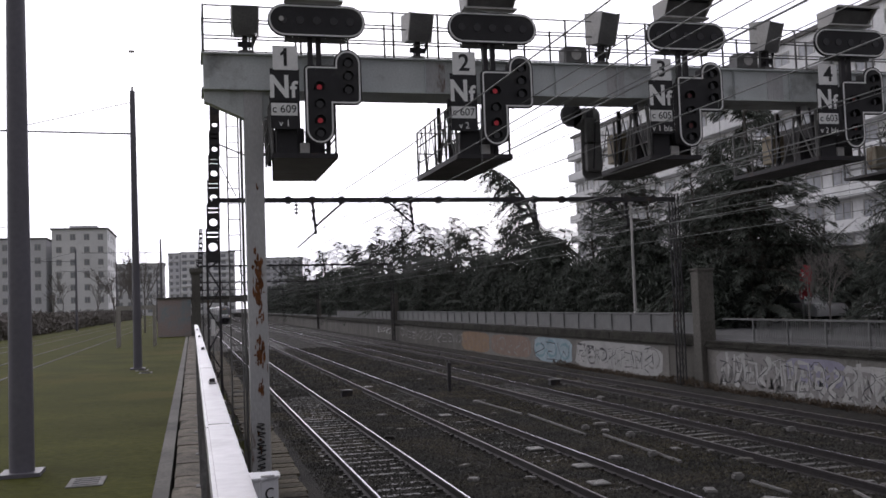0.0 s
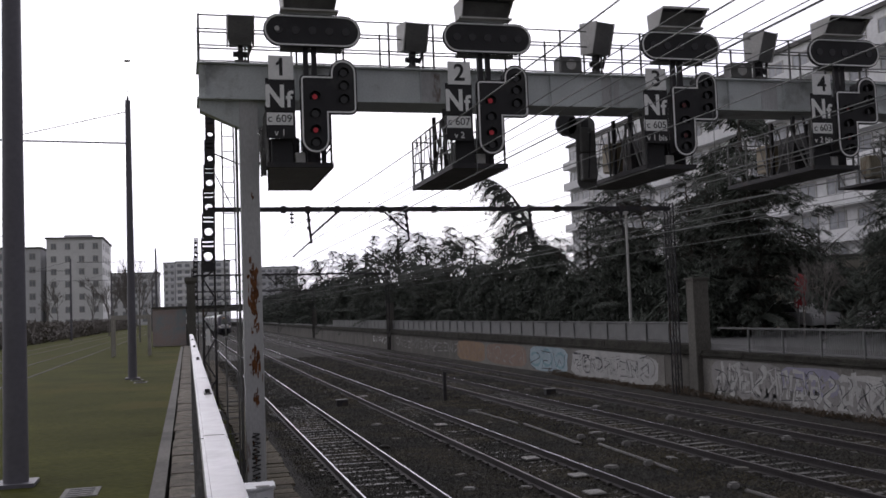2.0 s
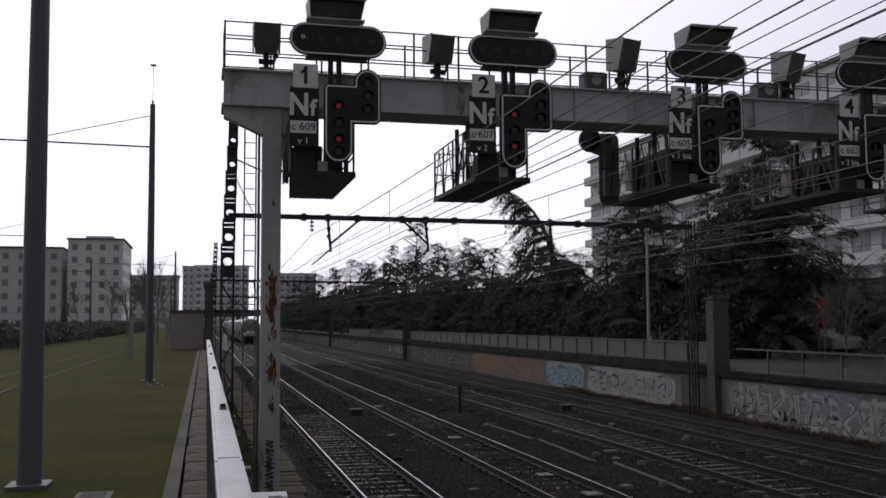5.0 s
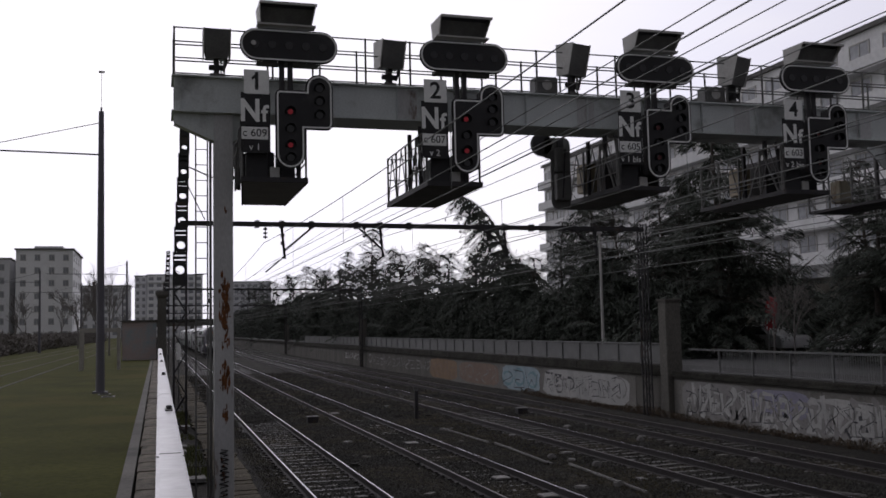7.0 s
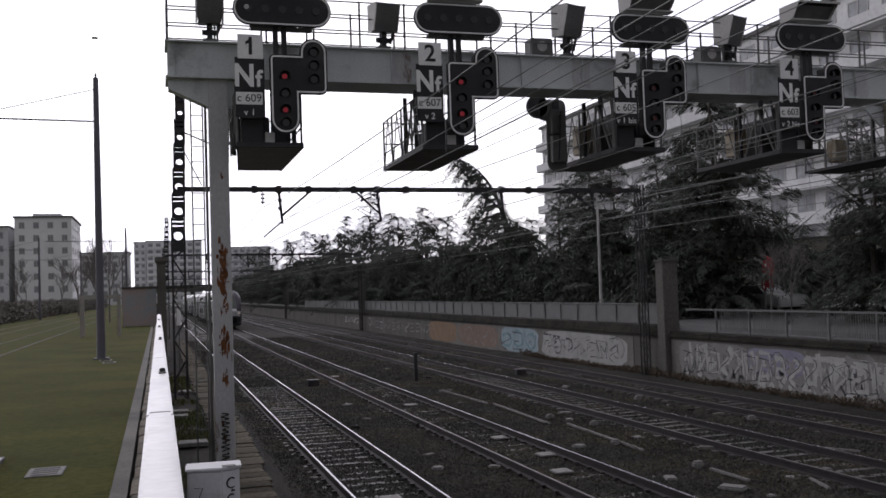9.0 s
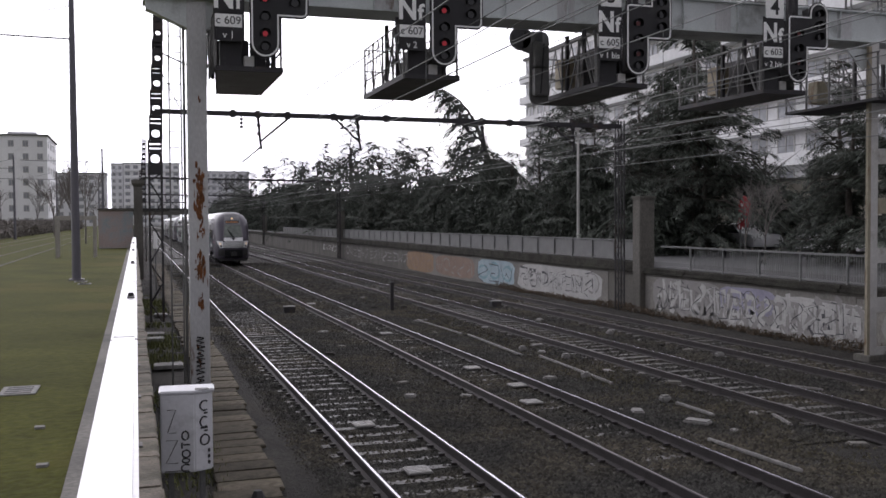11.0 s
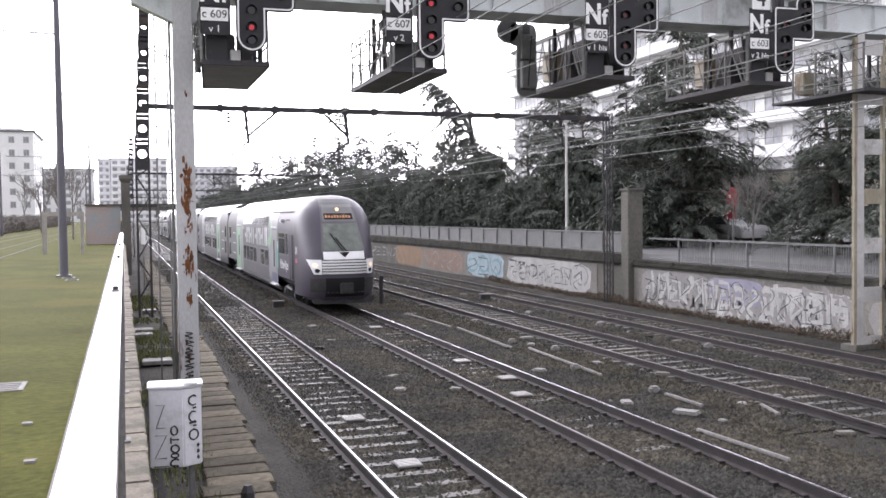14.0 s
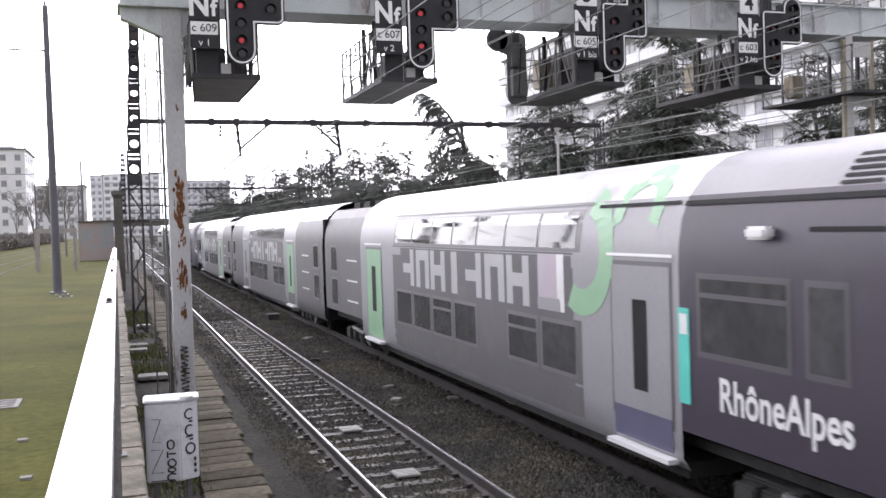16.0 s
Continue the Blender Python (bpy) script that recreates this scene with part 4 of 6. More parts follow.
floodlight(1.02, 19.95, 0.0)
floodlight(4.72, 19.95, 0.12)
floodlight(9.1, 19.95, 0.3, 1.22)
floodlight(13.4, 19.95, 0.35, 1.18)
for x in (8.45, 12.9):
    c = thing("winch_case", (x + 0.1, 20.2, 8.84), "small grey case on the gantry walkway", "case", "cases on the gantry")
    part("body", B().box(-0.28, 0.28, -0.2, 0.2, 0.02, 0.42), M_CAGE, c, bevel=0.03)
    part("dial", B().disc(0.0, 0.22, 0.12, -0.225, -0.2), M_HOOD, c)
# signal that faces the other way
RX = 8.93
rv_s = thing("reverse_signal", (RX, 21.3, 0), "weathered grey back of a signal head facing away", "railway signal")
part("disc", B().disc(0.0, 7.93, 0.29, 0.0, 0.05, 24), M_DARKSTEEL, rv_s, "round dark target")
part("disc_rim", B().ring(arc(0.0, 7.93, 0.29, 0, 350, 24), arc(0.0, 7.93, 0.26, 0, 350, 24), -0.02, 0.0), M_CAGE, rv_s)
part("backboard", B().plate([(0.05, 8.1), (0.05, 7.62), (0.22, 7.58), (0.22, 6.6)] + arc(0.40, 6.55, 0.18, 180, 270, 5) + [(0.72, 6.37), (0.74, 7.95)] + arc(0.57, 7.95, 0.17, 0, 90, 5), 0, 0.05), M_CAGE, rv_s, bevel=0.006)
part("casing", B().box(0.28, 0.66, -0.2, 0.0, 6.55, 7.2).box(0.3, 0.64, -0.16, 0.0, 7.25, 7.85), M_CAGE, rv_s, bevel=0.02)
part("cable", B().bar((0.42, -0.21, 6.6), (0.52, -0.19, 7.8), 0.02, 6), M_DARKSTEEL, rv_s)
part("hanger", B().box(0.38, 0.52, -0.1, 0.0, 7.8, 8.1), M_DARKSTEEL, rv_s)

# ---- catenary portals ----
PORTAL_YS = (36.5, 92.0, 148.0, 205.0)


def lattice(b, x, y, w, z0, z1, step=0.75, r=0.022, leg=0.035):
    """Four corner angles with zig-zag lacing."""
    for sx in (-w / 2, w / 2):
        for sy in (-w / 2, w / 2):
            b.box(x + sx - leg, x + sx + leg, y + sy - leg, y + sy + leg, z0, z1)
    z, k = z0, 0
    while z < z1 - 0.1:
        e = min(z + step, z1)
        for sy in (-w / 2, w / 2):
            b.bar((x + (-w / 2 if k else w / 2), y + sy, z), (x + (w / 2 if k else -w / 2), y + sy, e), r, 4)
        for sx in (-w / 2, w / 2):
            b.bar((x + sx, y + (-w / 2 if k else w / 2), z), (x + sx, y + (w / 2 if k else -w / 2), e), r, 4)
        z, k = e, 1 - k
    return b


def hole_cell(b, w, z0, z1, y0, y1, hole):
    n = 16
    cz, hz = (z0 + z1) / 2, (z1 - z0) / 2
    sq, ci = [], []
    for i in range(n):
        k = 2 * math.pi * (i + 0.5) / n
        c, s = math.cos(k), math.sin(k)
        m = max(abs(c), abs(s))
        sq.append((w / 2 * c / m, cz + hz * s / m))
        ci.append((hole * c, cz + hole * s))
    b.ring(sq, ci, y0, y1)


def portal(y, name_x0=0.75, x1=18.6):
    p = thing("catenary_portal", (0, y, 0), "dark steel catenary portal with lattice masts and a long crossbeam", "catenary portal", "overhead line portals")
    skew = lambda x: -2.3 * (x - name_x0) / (x1 - name_x0)
    drop = lambda x: 0.34 * (x - name_x0) / (x1 - name_x0)
    part("mast_lattice", lattice(B(), x1, skew(x1), 0.26, -0.2, 7.5, 0.5, 0.014, 0.022), M_DARKSTEEL, p)
    for mx, tall in ((name_x0, 10.7),):
        part("mast_lattice", lattice(B(), mx, 0, 0.44, -0.2, 5.35), M_DARKSTEEL, p)
        part("mast_joint", B().box(mx - 0.26, mx + 0.26, -0.26, 0.26, 5.3, 5.62), M_DARKSTEEL, p)
        z = 5.62
        while z < tall - 0.3:
            wz = 0.46 - 0.035 * (z - 5.6)
            mx = name_x0 + 0.035 * (z - 5.6)
            for yy in (-0.2, 0.17):
                q = B()
                hole_cell(q, wz, z, z + 0.5, yy, yy + 0.03, 0.36 * wz)
                piece("perforated_plate", q.mesh("perforated_plate", M_DARKSTEEL), p, (mx, 0, 0))
                for zz in (z + 0.5, z + 0.66, z + 0.82):
                    part("lacing_bar", B().box(mx - wz / 2, mx + wz / 2, yy, yy + 0.03, zz, zz + 0.09), M_DARKSTEEL, p)
            for sx in (-1, 1):
                part("mast_flange", B().box(mx + sx * wz / 2 - 0.028, mx + sx * wz / 2 + 0.028, -0.22, 0.22, z, z + 0.92), M_DARKSTEEL, p)
            z += 0.92
    part("crossbeam", B().add([(xx, skew(xx) + dy, zz - drop(xx)) for xx in (name_x0, x1) for dy, zz in ((-0.1, 7.53), (0.1, 7.53), (0.1, 7.70), (-0.1, 7.70))], [(0, 1, 2, 3), (7, 6, 5, 4), (0, 4, 5, 1), (1, 5, 6, 2), (2, 6, 7, 3), (3, 7, 4, 0)]), M_DARKSTEEL, p)
    part("bracing", B().bar((0.9, 0, 9.8), (1.9, -2.0, 9.0), 0.03, 5).bar((name_x0, 0, 9.6), (name_x0 + 0.9, 0, 7.75), 0.02, 5), M_DARKSTEEL, p)
    for k, tx in enumerate(TRACKS):
        sk = skew(tx)
        side = 1.1 if k == 0 else -0.85
        part("insulator_string", B().bar((tx - 0.1, sk, 7.56), (tx - 0.1, sk, 7.0), 0.02, 5).bar((tx - 0.1, sk, 7.4), (tx - 0.1, sk, 7.34), 0.08, 8).bar((tx - 0.1, sk, 7.25), (tx - 0.1, sk, 7.19), 0.08, 8).bar((tx - 0.1, sk, 7.1), (tx - 0.1, sk, 7.04), 0.08, 8), M_DARKSTEEL, p)
        part("drop_arm", B().bar((tx + 0.5, sk, 7.56), (tx + 0.62, sk, 6.25), 0.055, 6).bar((tx + 0.62, sk, 6.35), (tx - 0.1, sk, 5.75), 0.03, 5).bar((tx + 0.55 + side, sk, 7.5 - drop(tx)), (tx + 0.60, sk, 6.55), 0.045, 5), M_DARKSTEEL, p)
        for cx_ in (tx - 0.4, tx + 0.5, tx + 1.6):
            part("beam_clamp", B().box(cx_ - 0.09, cx_ + 0.09, skew(cx_) - 0.13, skew(cx_) + 0.13, 7.48 - drop(cx_), 7.75 - drop(cx_)), M_DARKSTEEL, p, bevel=0.01)
        for zz in (7.2, 6.9):
            part("insulator", B().bar((tx + 0.54, sk, zz), (tx + 0.545, sk, zz - 0.12), 0.08, 8), M_DARKSTEEL, p)
    return p


for y in PORTAL_YS:
    portal(y)


def sag(x, z, drop, y0, y1, n=14):
    return [(x, y0 + (y1 - y0) * i / n, z - drop * 4 * (i / n) * (1 - i / n)) for i in range(n + 1)]


SPANS = [(-19.5, 36.5), (36.5, 92.0), (92.0, 148.0), (148.0, 205.0), (205.0, 330.0)]
for tx in TRACKS:
    line = thing("overhead_line", (tx, 0, 0), "grey contact wire and sagging carrier above the track", "overhead wire", "overhead lines")
    part("contact_wire", B().bar((-0.1, -20, 5.42), (-0.1, 330, 5.42), 0.009, 5), M_WIRE, line)
    for a, b in SPANS:
        part("carrier_wire", B().path(sag(-0.1, 6.9, 0.55, a, b), 0.010), M_WIRE, line)
        part("auxiliary_wire", B().path(sag(0.05, 6.1, 0.28, a, b), 0.008), M_WIRE, line)
        for i in range(1, 7):
            f = i / 7
            y = a + (b - a) * f
            part("dropper", B().bar((-0.1, y, 5.42), (-0.1, y, 6.9 - 2.2 * f * (1 - f)), 0.005, 4), M_WIRE, line)
for fx, fz in ((6.8, 7.78), (7.75, 7.8), (8.4, 7.8), (14.4, 7.8), (17.6, 6.85), (18.4, 6.6), (9.4, 7.8)):
    fd = thing("feeder_cable", (fx, 0, 0), "bare overhead feeder cable", "cable", "feeder cables")
    for a, b in SPANS:
        part("span", B().path(sag(0, fz, 0.12, a, b), 0.010), M_WIRE, fd)


# ---- train ----
T_DARK = mat("train_violet_grey", (0.046, 0.039, 0.055), 0.42, spec=0.38, vary=0.06, scale=1, fine=15, bump=0.01, stain=(0.056, 0.050, 0.063), stain_scale=0.8)
T_SILVER = mat("train_silver", (0.265, 0.262, 0.275), 0.42, 0.1, vary=0.06, scale=0.8, fine=12, bump=0.01, stain=(0.27, 0.27, 0.27), stain_scale=0.7)
T_GREY = mat("train_mid_grey", (0.112, 0.110, 0.113), 0.5, vary=0.08, scale=0.9, fine=14, bump=0.01, stain=(0.135, 0.130, 0.128), spec=0.3)
T_ROOF = mat("train_roof", (0.52, 0.52, 0.53), 0.30, 0.15, vary=0.08, scale=0.7, fine=10, bump=0.02, stain=(0.28, 0.28, 0.28), stain_scale=0.6)
T_GLASS = mat("train_window", (0.065, 0.066, 0.068), 0.12, vary=0.3, scale=0.8, fine=5, bump=0, spec=0.3)
T_UPPER = mat("train_upper_glass", (0.05, 0.05, 0.052), 0.05, vary=0.2, scale=0.8, fine=5, bump=0, spec=0.6)
T_FRAME = mat("train_window_frame", (0.12, 0.118, 0.12), 0.4, vary=0.08, bump=0)
T_FADED = mat("train_faded_white", (0.40, 0.40, 0.405), 0.4, vary=0.1, scale=1.5, bump=0)
T_WHITE = mat("train_white", (0.70, 0.70, 0.70), 0.3, vary=0.04, bump=0)
T_RIM = mat("train_dark_rim", (0.075, 0.07, 0.08), 0.4, vary=0.05, bump=0)
T_GREEN = mat("train_green", (0.24, 0.42, 0.26), 0.4, vary=0.06, bump=0)
T_TEAL = mat("train_turquoise", (0.10, 0.52, 0.44), 0.35, vary=0.06, bump=0)
T_BLUE = mat("train_blue", (0.10, 0.10, 0.16), 0.4, vary=0.06, bump=0)
T_PINK = mat("train_pale_violet", (0.42, 0.37, 0.42), 0.4, vary=0.05, bump=0)
T_CABROOF = mat("train_cab_roof", (0.12, 0.115, 0.13), 0.34, 0.1, vary=0.08, scale=0.7, fine=10, bump=0.02)
T_UNDER = mat("train_underframe", (0.03, 0.029, 0.028), 0.85, vary=0.4, scale=4, fine=25, bump=0.2)
T_BLACK = mat("train_black", (0.012, 0.012, 0.013), 0.7, vary=0.1, bump=0, spec=0.2)
T_GRILLE = mat("train_grille", (0.58, 0.58, 0.57), 0.35, 0.3, vary=0.05, bump=0)
T_LAMP = mat("train_headlight", (0.5, 0.4, 0.25), 0.1, bump=0, emit=(1.0, 0.74, 0.56, 0.8))
T_TOPLAMP = mat("train_top_light", (0.9, 0.7, 0.4), 0.1, bump=0, emit=(1.0, 0.60, 0.22, 1.0))
T_AMBER = mat("train_amber_display", (0.3, 0.12, 0.03), 0.3, bump=0, emit=(1.0, 0.50, 0.30, 0.10))
T_REDLOGO = mat("train_magenta", (0.42, 0.08, 0.17), 0.4, bump=0)
T_SCREEN = mat("train_windscreen", (0.10, 0.115, 0.10), 0.08, vary=0.3, scale=0.8, fine=4, bump=0)

PROFILE = [(1.30, 0.38), (1.40, 0.55), (1.41, 0.9), (1.41, 1.6), (1.41, 2.3), (1.41, 2.95), (1.395, 3.2), (1.345, 3.5), (1.23, 3.78), (1.0, 4.06), (0.70, 4.25), (0.35, 4.34), (0.0, 4.36)]


def side_x(z):
    """Half-width of the body at height z."""
    for (xa, za), (xb, zb) in zip(PROFILE[:-1], PROFILE[1:]):
        if za <= z <= zb:
            return xa + (xb - xa) * (z - za) / (zb - za)
    return PROFILE[0][0] if z < PROFILE[0][1] else 0.0


def skin(s0, s1, z0, z1, out, mirror=1, nz=6, thick=0.0):
    """A panel that follows the body side, out metres proud."""
    b = B()
    for i in range(nz):
        za, zb = z0 + (z1 - z0) * i / nz, z0 + (z1 - z0) * (i + 1) / nz
        xa, xb = -mirror * (side_x(za) + out), -mirror * (side_x(zb) + out)
        b.add([(xa, s0, za), (xa, s1, za), (xb, s1, zb), (xb, s0, zb)], [(0, 1, 2, 3)])
    return b


NOSE_END, NOSE_N = 2.9, 3.0


def front_s(z):
    pts = [(0.3, 0.28), (0.6, 0.12), (1.0, 0.05), (1.5, 0.08), (1.9, 0.18), (2.2, 0.34), (2.8, 0.76), (3.4, 1.20), (3.9, 1.66), (4.2, 2.08), (4.36, 2.75)]
    for (za, a), (zb, b) in zip(pts[:-1], pts[1:]):
        if za <= z <= zb:
            return a + (b - a) * (z - za) / (zb - za)
    return 0.28 if z < 0.3 else 2.75


def nose_s(x, z, out=0.0):
    w = max(side_x(max(z, 0.56)), 0.05)
    u = min(1.0, abs(x) / w)
    return NOSE_END - (NOSE_END - front_s(z)) * (1 - u ** NOSE_N) ** (1 / NOSE_N) - out


def nose_patch(outline, z0, z1, out, nz=6, nx=10):
    """A panel on the nose; outline(z) gives its left and right edge."""
    b, rows = B(), []
    for j in range(nz + 1):
        z = z0 + (z1 - z0) * j / nz
        xa, xb = outline(z)
        rows.append([(xa + (xb - xa) * i / nx, nose_s(xa + (xb - xa) * i / nx, z, out), z) for i in range(nx + 1)])
    return b.loft(rows)


def ramp(z, z0, z1, a, b):
    return a + (b - a) * (z - z0) / (z1 - z0)


def window(parent, s0, s1, z0, z1, m, split=None, name="window", rim=None):
    w = part(name, skin(s0, s1, z0, z1, 0.006, m), rim or T_FRAME, parent)
    part("pane", skin(s0 + 0.07, s1 - 0.07, z0 + 0.07, (split or z1) - (0.03 if split else 0.07), 0.010, m), T_GLASS, w)
    if split:
        part("pane", skin(s0 + 0.07, s1 - 0.07, split + 0.03, z1 - 0.07, 0.010, m), T_GLASS, w)
    return w


def door(parent, s0, s1, m, leaf, foot, name="door"):
    d = part(name, skin(s0 - 0.06, s1 + 0.06, 0.52, 2.96, 0.004, m), T_FRAME, parent)
    part("leaf", skin(s0, s1, 0.98, 2.9, 0.010, m), leaf, d)
    part("leaf_foot", skin(s0, s1, 0.56, 0.98, 0.011, m, 2), foot, d)
    part("pane", skin(s0 + 0.55, s1 - 0.55, 1.25, 2.45, 0.016, m), T_BLACK, d)
    part("drip_rail", skin(s0 - 0.1, s1 + 0.1, 3.02, 3.06, 0.03, m, 1), T_WHITE, d)
    part("step", B().box(*sorted((-m * 1.36, -m * 1.52)), s0 - 0.05, s1 + 0.05, 0.44, 0.50), T_WHITE, d)
    return d


def bogie(parent, s):
    bg = part("bogie", B().box(-1.05, 1.05, s - 1.6, s + 1.6, 0.42, 0.66).box(-1.2, -1.0, s - 1.5, s + 1.5, 0.3, 0.6).box(1.0, 1.2, s - 1.5, s + 1.5, 0.3, 0.6), T_UNDER, parent, bevel=0.03)
    for ds in (-1.25, 1.25):
        for sx in (-1, 1):
            part("wheel", B().bar((sx * 0.70, s + ds, 0.44), (sx * 0.83, s + ds, 0.44), 0.44, 20), T_UNDER, bg)
            part("axle_box", B().box(*sorted((sx * 1.05, sx * 1.28)), s + ds - 0.2, s + ds + 0.2, 0.3, 0.62), T_UNDER, bg, bevel=0.03)
    for ds in (-0.4, 0.4):
        part("spring", B().bar((-1.2, s + ds, 0.3), (-1.2, s + ds, 0.75), 0.11, 8), T_UNDER, bg)
    part("damper", B().bar((-1.3, s - 0.9, 0.62), (-1.3, s + 0.5, 0.68), 0.05, 6), T_GREY, bg)


def body_band(s0, s1, name, material, parent, lo=0, hi=len(PROFILE) - 1):
    half = PROFILE[lo:hi + 1]
    ring_ = [(-x, z) for x, z in half] + [(x, z) for x, z in reversed(half)][0 if half[-1][0] > 0 else 1:]
    b = B()
    b.loft([[(x, s, z) for x, z in ring_] for s in (s0, s1)])
    return part(name, b, material, parent, smooth=True)


def car_middle(car, s0, s1):
    """Silver double-deck saloon between two stations along the car."""
    body_band(s0, s1, "body_shell", T_SILVER, car, 0, 8)
    body_band(s0, s1, "roof", T_ROOF, car, 8, 12)
    part("floor", B().box(-1.3, 1.3, s0, s1, 0.36, 0.42), T_UNDER, car)
    for m in (1, -1):
        part("flank", skin(s0 + 0.45, s1 - 0.1, 0.42, 3.03, 0.0015, m, 8), T_GREY, car, "grey lower flank")
        part("lower_band", skin(s0 + 0.2, s1 - 0.2, 0.56, 1.02, 0.003, m, 2), T_GREY, car)
        n = 7
        w = (s1 - s0 - 0.6) / n
        part("upper_band", skin(s0 + 0.2, s1 - 0.2, 3.04, 3.68, 0.004, m), T_FRAME, car, "dark glazed upper-deck band")
        for i in range(n):
            part("upper_window", skin(s0 + 0.3 + w * i + 0.05, s0 + 0.3 + w * (i + 1) - 0.05, 3.10, 3.64, 0.009, m), T_UPPER, car)
        part("window_band", skin(s0 + 0.2, s1 - 0.2, 1.06, 2.02, 0.003, m), T_GREY, car)
        for i in range(n):
            if i in (2,):
                continue
            window(car, s0 + 0.3 + w * i + 0.05, s0 + 0.3 + w * (i + 1) - 0.05, 1.12, 1.98, m, 1.72 if i in (1, 4) else None, "lower_window")
        part("middle_band", skin(s0 + 0.5, s1 - 0.8, 2.08, 2.98, 0.003, m), T_GREY, car, "grey band with faded white lettering")
        part("vent_plate", skin(s0 + 0.9, s0 + 1.7, 2.1, 2.3, 0.02, m, 2), T_SILVER, car)
        part("gutter", skin(s0, s1, 3.74, 3.78, 0.02, m, 1), T_FRAME, car)
        letters_on(car, s0 + 2.0, s1 - 0.9, m)


def letters_on(car, s0, s1, m):
    """Large white worn letter shapes on the grey band."""
    n = 7
    w = (s1 - s0) / n
    for i in range(n):
        a = s0 + w * i
        b = B()
        for q in ([(0.05, 0.0, 0.32, 0.85), (0.66, 0.0, 0.93, 0.85), (0.32, 0.62, 0.66, 0.85)], [(0.05, 0.0, 0.3, 0.85), (0.3, 0.32, 0.7, 0.55), (0.7, 0.0, 0.95, 0.85)], [(0.35, 0.0, 0.68, 0.85)], [(0.1, 0.0, 0.36, 0.85), (0.36, 0.3, 0.9, 0.52)])[(i * 3 + 1) % 4]:
            u0, v0, u1, v1 = q
            k = skin(a + w * u0, a + w * u1, 2.1 + v0, 2.1 + v1, 0.007, m, 1)
            b.add(k.v, k.f)
        part("white_lettering", b, T_FADED, car)


def ring_on(car, sc, zc, r0, r1, a0, a1, material, m, out=0.008, name="green_arc"):
    b = B()
    n = 16
    vs = []
    for i in range(n + 1):
        k = radians(a0 + (a1 - a0) * i / n)
        for r in (r0, (r0 + r1) / 2, r1):
            s, z = sc + r * math.cos(k), zc + r * math.sin(k)
            vs.append((-m * (side_x(z) + out), s, z))
    fs = []
    for i in range(n):
        for j in (0, 1):
            fs.append((3 * i + j, 3 * i + j + 1, 3 * i + 4 + j, 3 * i + 3 + j))
    part(name, b.add(vs, fs), material, car)


